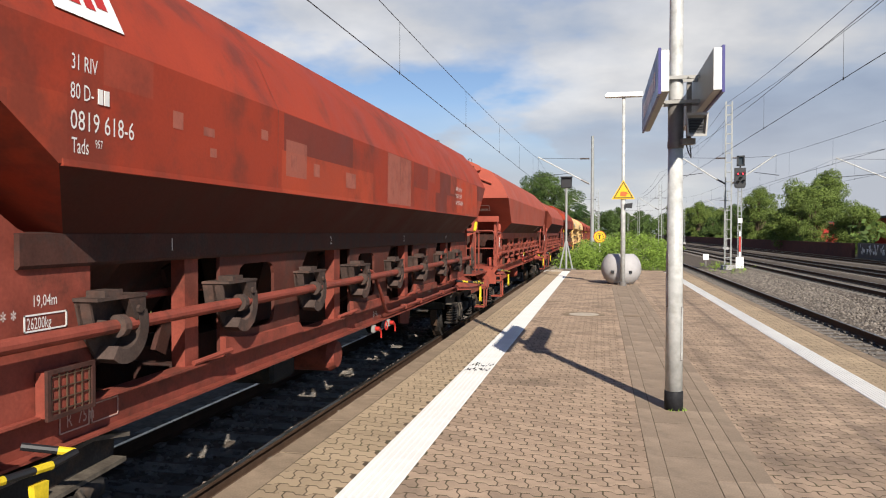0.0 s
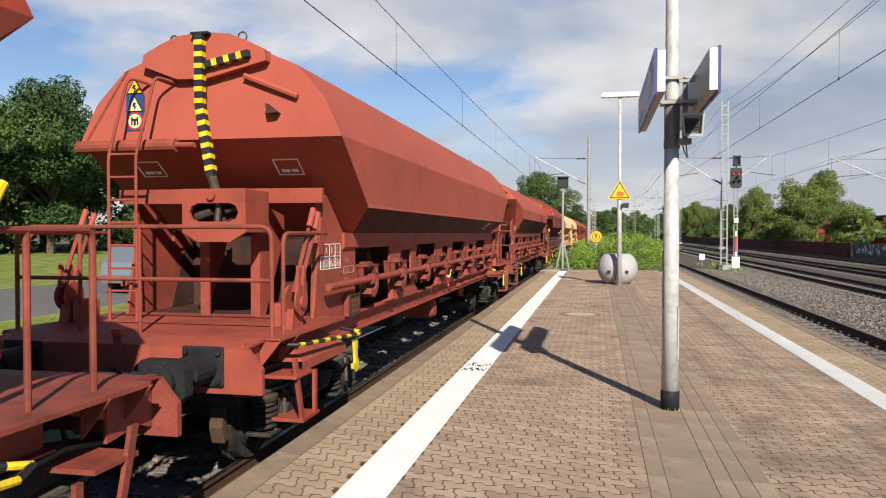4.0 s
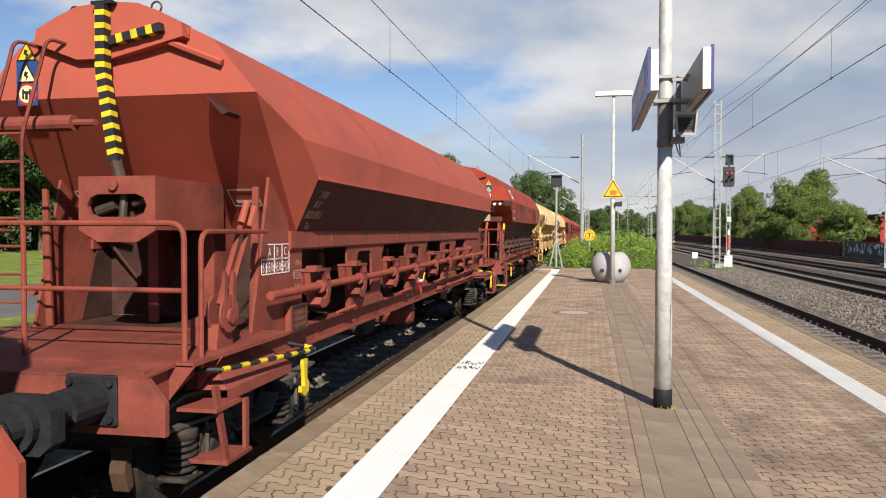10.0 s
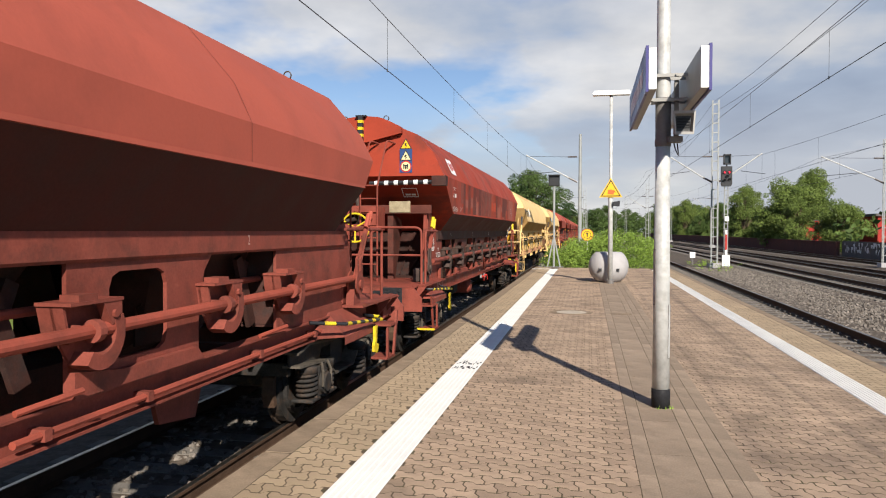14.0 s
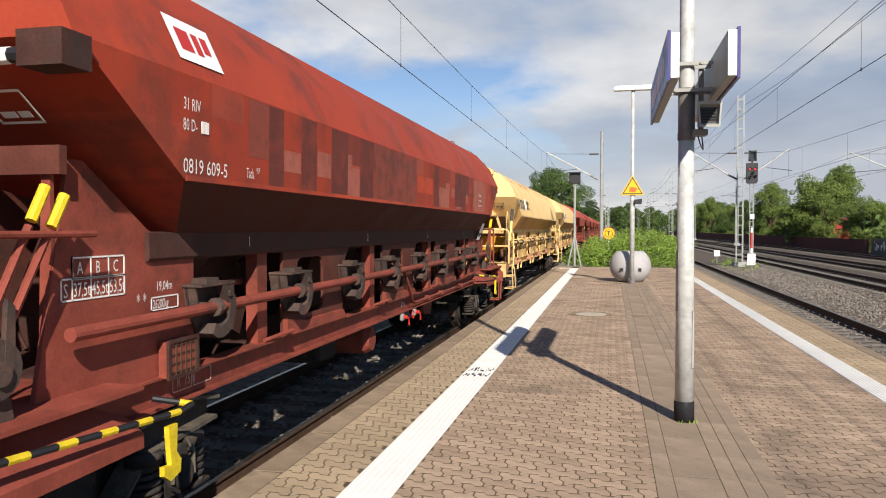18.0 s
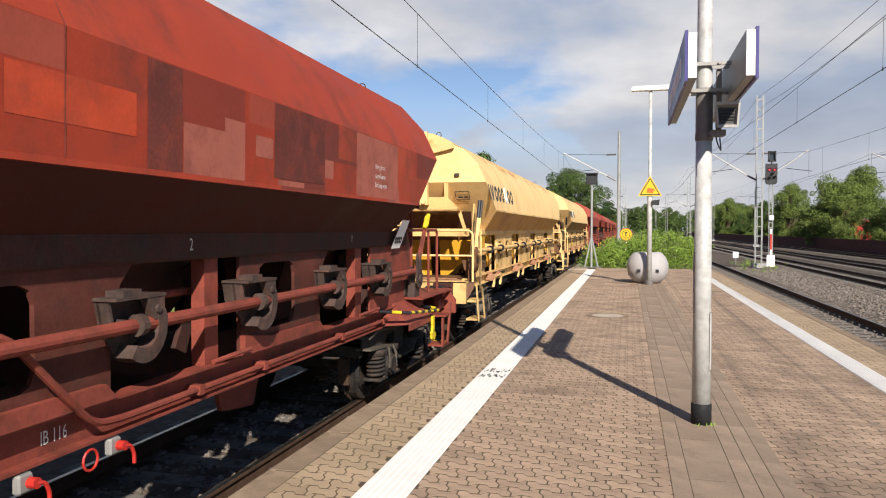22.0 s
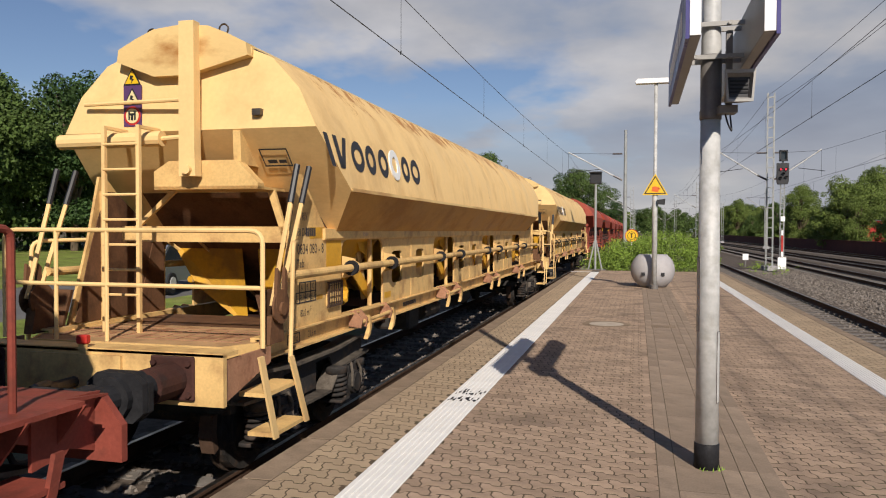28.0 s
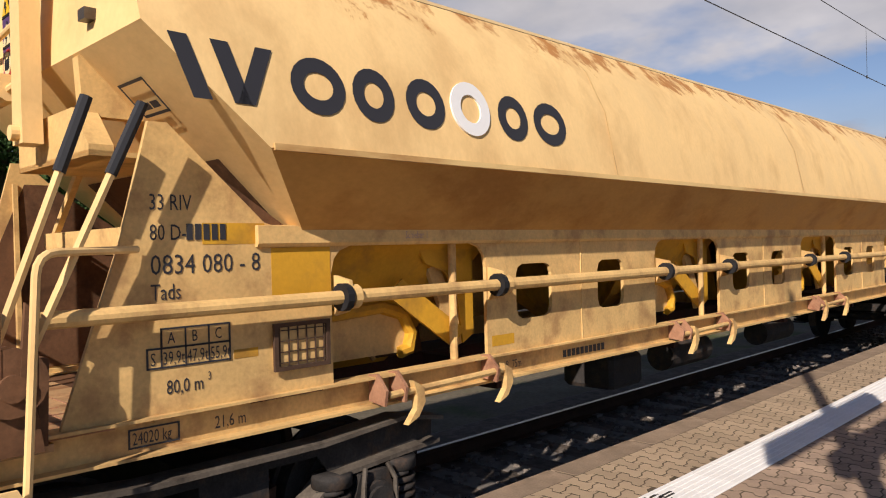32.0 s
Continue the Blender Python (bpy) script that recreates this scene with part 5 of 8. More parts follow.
            if yel:
                tube(bm, rounded([(s * 1.38, 0.97, 1.05), (s * 1.38, 1.03, 2.09), (s * 1.17, 1.55, 2.10)], 0.10), 0.02)
            else:
                tube(bm, rounded([(s * 1.33, 0.60, zd - 0.08), (s * 1.33, 0.60, 2.19), (s * 1.30, 1.80, 2.19)], 0.12), 0.02)
            part("side_rail", bm, rc, e)
    else:
        for s in (-1, 1):
            bm = bmesh.new()
            tube(bm, rounded([(s * 1.24, 0.68, zd), (s * 1.24, 0.68, 2.21), (s * 1.24, 2.3, 2.21)], 0.07), 0.021)
            rail = part("side_rail", bm, rc, e)
            bm = bmesh.new()
            rod(bm, (s * 1.24, 1.20, zd), (s * 1.24, 1.20, 2.21), 0.019)
            part("railing_post", bm, rc, rail)
            bm = bmesh.new()
            prism(bm, [(0.02, 1.25), (0.55, 1.27), (0.55, 0.92), (0.30, 0.95)], "x", s * 1.22 - 0.012, s * 1.22 + 0.012)
            part("deck_gusset", bm, fr, e)
    # steps
    for s in (-1, 1):
        bm = bmesh.new()
        if yel:
            prism(bm, [(0.30, 1.20), (0.38, 1.20), (0.64, 0.48), (0.56, 0.48)], "x", s * 1.42, s * 1.44)
        else:
            x = s * 1.44
            prism(bm, [(0.56, 1.06), (0.63, 1.06), (0.70, 0.80), (0.80, 0.47), (0.80, 0.43), (0.74, 0.43), (0.73, 0.50), (0.63, 0.82)], "x", x - 0.015, x + 0.015)
            box(bm, x - 0.015, x + 0.015, 1.06, 1.12, 0.45, 0.87)
        ladder = part("step_hanger", bm, fr if not yel else "yellow", e)
        if yel:
            bm = bmesh.new()
            prism(bm, [(0.84, 1.12), (0.92, 1.12), (1.24, 0.48), (1.16, 0.48)], "x", s * 1.42, s * 1.44)
            part("step_hanger", bm, "yellow", e)
        for i in range(2):
            bm = bmesh.new()
            if yel:
                y, z = (0.44, 0.58)[i], (0.85, 0.49)[i]
                box(bm, s * 1.30 - 0.12, s * 1.30 + 0.12, y, y + 0.60, z, z + 0.035)
            else:
                y, z = (0.56, 0.74)[i], (0.87, 0.44)[i]
                box(bm, s * 1.30 - 0.15, s * 1.30 + 0.17, y, y + 0.40, z, z + 0.03)
            part("tread", bm, fr if not yel else "yellow_frame", ladder)
    # operating levers with grips, on a stand of cheek plates round a shaft boss
    for s in (-1, 1):
        for j in range(2):
            if yel:
                foot, tipp = Vector((s * 1.27, 0.84 + 0.14 * j, 1.55)), Vector((s * 1.30, 1.28 + 0.26 * j, 2.80))
            else:
                foot, tipp = Vector((s * 1.27, 0.98 + 0.14 * j, 1.62)), Vector((s * 1.30, 1.42 + 0.14 * j, 2.44 - 0.04 * j))
                if rear:
                    foot, tipp = Vector((s * 1.27, 1.92 + 0.13 * j, 1.62)), Vector((s * 1.30, 1.42 + 0.10 * j, 2.44 - 0.03 * j))
            bm = bmesh.new()
            rod(bm, foot, foot.lerp(tipp, 0.75), 0.022, 6)
            lev = part("lever", bm, "red_frame" if not yel else "yellow", e)
            bm = bmesh.new()
            rod(bm, foot.lerp(tipp, 0.72 if yel else 0.78), tipp, 0.03, 8)
            part("grip", bm, ("hand_yellow" if kind == "old" else "red_pale") if not yel else "black", lev)
        y, c = (0.78 if yel else 0.92 + (0.86 if rear else 0.0)), ("grime" if kind == "old" else "rust_brown" if yel else fr)
        bm = bmesh.new()
        prism(bm, [(y + 0.02, zd), (y + 0.30, zd), (y + 0.26, 1.46), (y + 0.06, 1.46)], "x", s * 1.22 - 0.05, s * 1.22 + 0.05)
        stand = part("lever_stand", bm, c, e)
        for dx in (-0.055, 0.055):
            bm = bmesh.new()
            disc(bm, (s * 1.25 + dx, y + 0.16, 1.54), (1, 0, 0), 0.15, 0.02, 18)
            part("cheek_disc", bm, c, stand)
        bm = bmesh.new()
        disc(bm, (s * 1.31, y + 0.16, 1.52), (1, 0, 0), 0.06, 0.06, 12)
        part("boss", bm, c, stand)
        for dy in (0.05, 0.19):
            bm = bmesh.new()
            prism(bm, [(y + dy, 1.52), (y + dy + 0.07, 1.50), (y + dy + 0.075, 1.84), (y + dy + 0.03, 1.88)], "x", s * 1.30 - 0.012, s * 1.30 + 0.018)
            part("cheek_plate", bm, c, stand)
        if yel:
            bm = bmesh.new()
            prism(bm, [(s * 1.10, zd), (s * 1.18, zd), (s * 1.22, 1.62), (s * 0.98, 1.62)], "y", y + 0.30, y + 0.34)
            part("bracket_plate", bm, c, stand)
        else:
            bm = bmesh.new()
            box(bm, min(s * 1.02, s * 1.14), max(s * 1.02, s * 1.14), y + 0.05, y + 0.35, zd, zd + 0.24, 0.02)
            part("lever_box", bm, c, stand)
    # shunter's grab bar, the sloping cover above the bogie, and its hook
    if not yel:
        o = 0.85 if rear else 0.0
        for s in (-1, 1):
            stripe_bar(e, [(s * 1.26, 0.62, 1.17), (s * 1.46, 0.66, 1.17), (s * 1.48, 2.35, 1.05), (s * 1.42, 2.60, 1.04), (s * 1.22, 2.45, 1.10)] if not rear else
                       [(s * 1.26, 1.62, 1.10), (s * 1.40, 1.36, 1.05), (s * 1.48, 1.55, 1.04), (s * 1.48, 3.05, 1.16), (s * 1.18, 3.35, 1.20)], 0.021, 15)
            bm = bmesh.new()
            faces(bm, [(s * 1.12, 1.05 + o, 1.24), (s * 1.12, 1.75 + o, 1.24), (s * 1.43, 0.80 + o, 0.99), (s * 1.43, 2.05 + o, 0.99), (s * 1.10, 0.75 + o, 0.99), (s * 1.10, 2.35 + o, 0.99),
                       (s * 1.43, 0.80 + o, 0.90), (s * 1.43, 2.05 + o, 0.90)], [(0, 1, 3, 2), (0, 2, 4), (1, 5, 3), (2, 3, 7, 6), (4, 2, 3, 5)])
            part("bogie_cover", bm, fr, e, "sloping red cover plate")
            bm = bmesh.new()
            y = 0.86 + o if rear else 2.24
            prism(bm, [(y, 0.98), (y + 0.10, 0.98), (y + 0.09, 0.80), (y + 0.14, 0.74), (y + 0.13, 0.66), (y + 0.02, 0.63), (y - 0.05, 0.68), (y - 0.05, 0.74), (y + 0.03, 0.73), (y + 0.02, 0.80)], "x", s * 1.44, s * 1.475)
            part("lashing_hook", bm, "hand_yellow", e)
        for s in (-1, 1):
            bm = bmesh.new()
            box(bm, s * 1.30 - 0.15, s * 1.30 + 0.17, 0.725, 0.74, 0.438, 0.472)
            part("step_nosing", bm, "hand_yellow" if kind == "old" else fr, e)
    return e


def warning_signs(e, x, y, z0, z1, w, back="sign_blue"):
    """Three enamel signs under one another on an end wall: two warning triangles and a round prohibition sign on a dark plate."""
    h = z1 - z0
    bm = bmesh.new()
    box(bm, x - w / 2, x + w / 2, y - 0.010, y, z0, z0 + h * 0.70)
    plate = part("warning_sign", bm, back, e)
    for zc, c in ((z0 + h * 0.80, "sign_yellow"), (z0 + h * 0.46, "sign_cream")):
        for r, m, o in ((w * 0.56, "black", 0.014), (w * 0.44, c, 0.018)):
            bm = bmesh.new()
            prism(bm, [(x + r * math.cos(a), zc + r * math.sin(a)) for a in (math.pi / 2, math.pi * 7 / 6, math.pi * 11 / 6)], "y", y - o, y - 0.008)
            part("triangle", bm, m, plate)
        bm = bmesh.new()
        q = w * 0.17
        prism(bm, [(x - q * 0.4, zc + q * 1.2), (x + q * 0.5, zc + q * 0.9), (x + q * 0.1, zc + q * 0.1), (x + q * 0.7, zc), (x - q * 0.2, zc - q * 1.2), (x, zc - q * 0.2), (x - q * 0.7, zc)], "y", y - 0.021, y - 0.017)
        part("symbol", bm, "black", plate)
    zc = z0 + h * 0.18
    for r, c, o in ((0.46, "sign_red", 0.012), (0.36, "sign_cream", 0.016)):
        bm = bmesh.new()
        disc(bm, (x, y - o + 0.004, zc), (0, 1, 0), r * w, 0.008, 22)
        part("roundel", bm, c, plate)
    bm = bmesh.new()
    for a, b, c, d in ((-0.20, -0.12, -0.2, 0.2), (0.12, 0.20, -0.2, 0.2), (-0.12, 0.12, 0.02, 0.12), (-0.06, 0.06, -0.22, 0.02)):
        box(bm, x + a * w, x + b * w, y - 0.020, y - 0.015, zc + c * w, zc + d * w)
    part("symbol", bm, "black", plate)


def side_text(w, text, y, z, size, mat, x=WEB + 0.0035, stretch=0.72):
    return lettering(text, size, mat, w, Matrix.Translation((x, y, z)) @ SIDE, stretch)


def slope_text(w, k, text, y, z, size, mat, stretch=0.72):
    """Lettering on the leaning wall between the folds."""
    za, zb, xa, xb = k["zf"], k["zt"], 1.5, k["hw"]
    lean = math.atan2(xa - xb, zb - za)
    x = xa + (xb - xa) * (z - za) / (zb - za)
    return lettering(text, size, mat, w, Matrix.Translation((x + 0.004, y, z)) @ SIDE @ pose(0, 0, 0, -math.degrees(lean), 0, 0), stretch)


def frame_bars(bm, x, y0, y1, z0, z1, t=0.012):
    for a, b, c, d in ((y0, y1, z0, z0 + t), (y0, y1, z1 - t, z1), (y0, y0 + t, z0, z1), (y1 - t, y1, z0, z1)):
        box(bm, x - 0.002, x + 0.002, a, b, c, d)


def load_table(w, y, z, mat, rows, wd=0.50):
    """The ruled table of load limits with its figures."""
    x, h, c = WEB + 0.0035, wd * 0.22, wd * 0.28
    bm = bmesh.new()
    frame_bars(bm, x, y, y + wd, z, z + h * 1.05, 0.010)
    frame_bars(bm, x, y + wd * 0.16, y + wd, z + h * 0.95, z + h * 2, 0.010)
    for q in (0.16, 0.44, 0.72):
        box(bm, x - 0.002, x + 0.002, y + wd * q, y + wd * q + 0.008, z, z + 2 * h)
    part("load_table", bm, mat, w)
    for q, ch in ((0.24, "A"), (0.52, "B"), (0.80, "C")):
        side_text(w, ch, y + wd * q, z + h * 1.2, h * 0.6, mat)
    side_text(w, "S", y + wd * 0.04, z + h * 0.18, h * 0.66, mat)
    for q, ch in zip((0.18, 0.46, 0.74), rows):
        side_text(w, ch, y + wd * q, z + h * 0.18, h * 0.66, mat, stretch=0.62)


def hopper_wagon(kind, label, far=False):
    global FAR
    FAR = far
    k, steep = KINDS[kind], kind == "steep"
    kind = "new" if steep else "old" if kind == "older" else kind
    w = thing("hopper_wagon", label, "freight wagon", group="wagons of the train")
    L = k["L"]
    hopper_body(k, w)
    roof_lid(k, w)
    for s in (-1, 1):
        side_works(kind, k, w, s)
    for yc in ((1.95, L - 1.95) if kind != "yellow" else (2.15, 17.9)):
        bogie(w, yc)
    bm = bmesh.new()
    box(bm, -0.25, 0.25, 0.3, L - 0.3, 0.92, 1.2)
    sill = part("centre_sill", bm, k["dark"] if kind != "yellow" else "red_grime_shade", w)
    for y in (4.4, 7.2, 10.2, 13.0):
        for s in (-1, 1):
            bm = bmesh.new()
            box(bm, min(s * 0.252, s * 1.07), max(s * 0.252, s * 1.07), y - 0.05, y + 0.05, 0.98, 1.19)
            part("cross_beam", bm, k["dark"] if kind != "yellow" else "red_grime_shade", sill)
    if kind == "yellow":
        for y0 in (7.9, 10.6):
            bm = bmesh.new()
            rod(bm, (0.5, y0, 0.76), (0.5, y0 + 1.0, 0.76), 0.17, 14)
            part("air_reservoir", bm, "bogie", w)
    bm = bmesh.new()
    box(bm, 0.2, 0.8, 6.4, 7.0, 0.62, 0.95, 0.04)
    part("brake_gear", bm, "bogie", w)
    end_works(kind, k, w)
    end_works(kind, k, w, True)
    # grid holder for papers and the plate beside it
    y0, zg = (k["bays"][0][0] - 0.47, 1.19) if kind != "yellow" else (2.34, 1.40)
    xg = WEB + (0.06 if kind != "yellow" else 0.0)
    bm = bmesh.new()
    box(bm, xg - 0.05, xg + 0.022, y0, y0 + 0.36, zg, zg + 0.25)
    holder = part("paper_holder", bm, "red_frame" if kind != "yellow" else "yellow_frame", w, "wire-grid waybill holder")
    for i in range(0 if FAR else 6):
        bm = bmesh.new()
        box(bm, xg + 0.026, xg + 0.034, y0 + 0.02 + 0.062 * i, y0 + 0.027 + 0.062 * i, zg + 0.01, zg + 0.24)
        part("grid_wire", bm, "rail_side", holder)
    for i in range(0 if FAR else 4):
        bm = bmesh.new()
        box(bm, xg + 0.027, xg + 0.033, y0 + 0.01, y0 + 0.35, zg + 0.03 + 0.062 * i, zg + 0.036 + 0.062 * i)
        part("grid_wire", bm, "rail_side", holder)
    bm = bmesh.new()
    holed(bm, xg + 0.04, 0.02, y0 - 0.015, y0 + 0.375, zg - 0.012, zg + 0.262, y0 + 0.012, y0 + 0.348, zg + 0.012, zg + 0.238, 0.01)
    part("grid_frame", bm, "rail_side" if kind == "yellow" else "red_grime_shade", holder)
    t = k["tip"]
    if kind == "yellow":
        warning_signs(w, -0.59, t + 0.005, 3.236, 3.822, 0.205, "sign_violet")
        bm = bmesh.new()
        for x in (0.75,):
            box(bm, x - 0.0, x + 0.09, t - 0.05, t + 0.02, 3.30, 3.36)
        part("eye_bolt", bm, "steel", w)
    elif kind == "new":
        warning_signs(w, -0.85, t + 0.005, 3.315, 3.888, 0.215)
        bm = bmesh.new()
        if steep:
            prism(bm, [(0.90, 3.34), (1.12, 3.20), (1.06, 3.18)], "y", t - 0.04, t + 0.22)
        else:
            prism(bm, [(0.72, 3.55), (0.85, 3.45), (0.74, 3.44)], "y", t - 0.1, t + 0.05)
        part("step_bracket", bm, k["dark"], w)
        bm = bmesh.new()
        rod(bm, (0.45, t - 0.02, 3.86), (1.05, t - 0.02, 3.62), 0.03, 6)
        part("grab_rail", bm, "red_pale", w)
    else:
        warning_signs(w, 0.79, t + 0.005, 3.272, 3.90, 0.235)
        bm = bmesh.new()
        box(bm, -0.90, -0.375, t - 0.012, t + 0.03, 3.22, 3.55)
        part("notice_plate", bm, "white", w, "faded white notice plate")
        bm = bmesh.new()
        for z in (3.29, 3.33, 3.37, 3.41, 3.45, 3.49, 3.52):
            box(bm, -0.86, -0.41, t - 0.014, t - 0.011, z, z + 0.01)
        part("notice_lines", bm, "galvanised", w)
        wheel = bmesh.new()
        c = Vector((-0.05, t - 0.46, 2.245))
        tube(wheel, [c + Vector((0.26 * math.cos(a), 0, 0.26 * math.sin(a))) for a in (2 * math.pi * i / 28 for i in range(29))], 0.018, 6)
        for a in (math.pi / 2 * 3, math.pi / 6, math.pi * 5 / 6):
            rod(wheel, c, c + Vector((0.26 * math.cos(a), 0, 0.26 * math.sin(a))), 0.016, 6)
        rod(wheel, c + Vector((0, -0.03, 0)), c + Vector((0, 0.3, 0)), 0.03)
        part("hand_wheel", wheel, "hand_yellow", w, "yellow brake hand wheel")
    # small outlined pictogram on the slanting end
    for x in ((-0.9, 0.78) if kind != "yellow" else (0.85,)):
        bm = bmesh.new()
        zt, zp = k.get("bend", k["zt"]), k.get("pict", 2.92)
        yy = (k["fold"] + k.get("gdy", 0.16) - t) / (zt - (2.19 if "bend" in k else 2.13))
        for z, q in ((zp, 0.0),):
            for a, b, c, d in ((-0.15, 0.15, -0.08, -0.068), (-0.15, 0.15, 0.068, 0.08), (-0.15, -0.138, -0.08, 0.08), (0.138, 0.15, -0.08, 0.08), (-0.10, 0.0, -0.05, -0.02), (0.02, 0.10, -0.05, -0.02)):
                prism(bm, [(x + a, z + c), (x + b, z + c), (x + b, z + d), (x + a, z + d)], "y", t - 0.012, t - 0.008)
        for v in bm.verts:
            v.co.y += (zt - v.co.z) * yy
        part("pictogram", bm, "letter_white" if kind != "yellow" else "letter_black", w)
    if FAR:
        return w
    xb, xs = WEB + 0.0385, WEB - 0.0465
    if kind == "old":
        side_text(w, "R  75m", 2.96, 1.06, 0.085, "letter_dull", xs)
        for a, b in ((2.90, 3.16), (3.18, 3.44)):
            bm = bmesh.new()
            frame_bars(bm, xs + 0.001, a, b, 1.03, 1.15, 0.008)
            part("stencil_frame", bm, "letter_dull", w)
        side_text(w, "19,04m", 2.64, 1.795, 0.065, "letter_white")
        bm = bmesh.new()
        frame_bars(bm, WEB + 0.0035, 2.58, 2.91, 1.66, 1.755, 0.009)
        part("mass_frame", bm, "letter_white", w)
        side_text(w, "26200kg", 2.60, 1.675, 0.065, "letter_white", stretch=0.6)
        load_table(w, 1.72, 1.80, "letter_white", ("37,5t", "45,5t", "53,5t"), 0.58)
        for q in (2.42, 2.49):
            side_text(w, "*", q, 1.70, 0.09, "letter_white")
        side_text(w, "IB 116", 9.0, 1.04, 0.08, "letter_white", xs)
    elif kind == "new":
        load_table(w, 2.06, 1.78, "letter_white", ("38,0t", "46,0t", "54,0t"), 0.66)
        side_text(w, "19,04m", 2.86, 1.84, 0.06, "letter_dull")
        bm = bmesh.new()
        frame_bars(bm, WEB + 0.0035, 2.84, 3.22, 1.70, 1.79, 0.009)
        part("mass_frame", bm, "letter_dull", w)
        side_text(w, "25950kg", 2.87, 1.715, 0.06, "letter_dull", stretch=0.6)
        side_text(w, "66,0m3", 2.86, 1.60, 0.06, "letter_dull")
        if steep:
            lean = math.degrees(math.atan2(1.5 - 1.16, k["zf"] - 2.19))
            for txt, y, z, size in (("31 RIV", 2.88, 2.535, 0.085), ("80 D", 2.88, 2.435, 0.085), ("0820 835-3", 2.80, 2.325, 0.10), ("Tads", 2.96, 2.215, 0.08)):
                x = 1.16 + (1.5 - 1.16) * (z - 2.19) / (k["zf"] - 2.19)
                lettering(txt, size, "letter_dull", w, Matrix.Translation((x + 0.006, y, z)) @ SIDE @ pose(0, 0, 0, lean, 0, 0), 0.72)
        side_text(w, "KE-GP", 8.589, 1.11, 0.04, "letter_dull", xs)
        side_text(w, "14,00m", 8.212, 1.085, 0.06, "letter_dull", xs)
        side_text(w, "IB116*", 7.91, 1.085, 0.055, "letter_white", xs, 0.6)
    if kind != "yellow":
        for (yb, wb), ch in zip(k["bays"], "1212" if kind == "new" else ""):
            side_text(w, ch, yb + 0.8, 2.07, 0.09, "letter_dull", xb)
    else:
        y0 = 1.63
        side_text(w, "33 RIV", y0, 2.30, 0.085, "letter_black")
        side_text(w, "80 D-", y0, 2.145, 0.085, "letter_black")
        bm = bmesh.new()
        for i in range(5):
            box(bm, WEB + 0.002, WEB + 0.0055, y0 + 0.20 + 0.048 * i, y0 + 0.234 + 0.048 * i, 2.145, 2.23)
        part("keeper_mark", bm, "letter_black", w)
        side_text(w, "0834 080 - 8", y0, 1.97, 0.105, "letter_black", stretch=0.85)
        side_text(w, "Tads", y0, 1.84, 0.085, "letter_black")
        load_table(w, 1.60, 1.49, "letter_black", ("39,9t", "47,9t", "55,9t"), 0.47)
        side_text(w, "80,0 m", 1.70, 1.355, 0.075, "letter_black")
        side_text(w, "3", 1.93, 1.40, 0.045, "letter_black")
        bm = bmesh.new()
        frame_bars(bm, xs + 0.001, 1.52, 1.79, 1.10, 1.20, 0.009)
        part("mass_frame", bm, "letter_black", w)
        side_text(w, "24020 kg", 1.54, 1.118, 0.065, "letter_black", xs, 0.62)
        side_text(w, "21,6 m", 1.99, 1.12, 0.07, "letter_black", xs)
        side_text(w, "R  75m", 4.45, 1.12, 0.065, "letter_black", xs)
        bm = bmesh.new()
        for i in range(10):
            box(bm, xs - 0.001, xs + 0.0025, 5.2 + 0.065 * i, 5.245 + 0.065 * i, 1.12, 1.18)
        part("keeper_mark", bm, "letter_black", w)
        side_text(w, "Schieber 1", 3.35, 2.14, 0.05, "letter_dull", xb)
        # brighter touched-up paint
        for a, b, c, d in ((2.34, 2.755, 1.80, 2.095), (1.92, 2.30, 2.12, 2.235), (2.09, 2.24, 1.49, 1.54), (4.24, 4.5, 1.32, 1.40)):
            bm = bmesh.new()
            box(bm, WEB + 0.0005, WEB + 0.0018, a, b, c, d)
            part("paint_patch", bm, "yellow_strong", w)
        # keeper's logo: plain dark blocks and a white ring on the leaning wall
        za, zb, xa, xb2 = k["zf"], k["zt"], 1.5, k["hw"]
        def sheet(pts, name, mat):
            bm = bmesh.new()
            faces(bm, [(xa + (xb2 - xa) * (z - za) / (zb - za) + 0.006, y, z) for y, z in pts], [tuple(range(len(pts)))])
            part(name, bm, mat, w)

        def loop(yc, ry, rz, t, name="logo_loop"):
            bm = bmesh.new()
            n, zc = 20, 2.985
            ring = [(yc + ry * u * math.cos(a), zc + rz * v * math.sin(a)) for u, v in ((1, 1), (1 - t / ry, 1 - t / rz)) for a in (2 * math.pi * i / n for i in range(n))]
            faces(bm, [(xa + (xb2 - xa) * (z - za) / (zb - za) + 0.006, y, z) for y, z in ring], [(i, (i + 1) % n, n + (i + 1) % n, n + i) for i in range(n)])
            part(name, bm, "letter_black", w)

        for y0 in (1.62, 1.84, 2.00):
            sheet([(y0, 3.145), (y0 + 0.10, 3.145), (y0 + 0.20, 2.825), (y0 + 0.10, 2.825)] if y0 < 1.9 else [(y0 + 0.10, 3.145), (y0 + 0.20, 3.145), (y0 + 0.06, 2.825), (y0 - 0.04, 2.825)], "logo_bar", "letter_black")
        for yc, ry in ((2.48, 0.185), (2.88, 0.16), (3.31, 0.17), (4.18, 0.165), (4.62, 0.20)):
            loop(yc, ry, 0.165, 0.085)
        bm = bmesh.new()
        disc(bm, (1.430, 3.73, 3.0), (1, 0, 0.20), 0.19, 0.016, 28, 0.10)
        part("logo_ring", bm, "white", w)
    return w


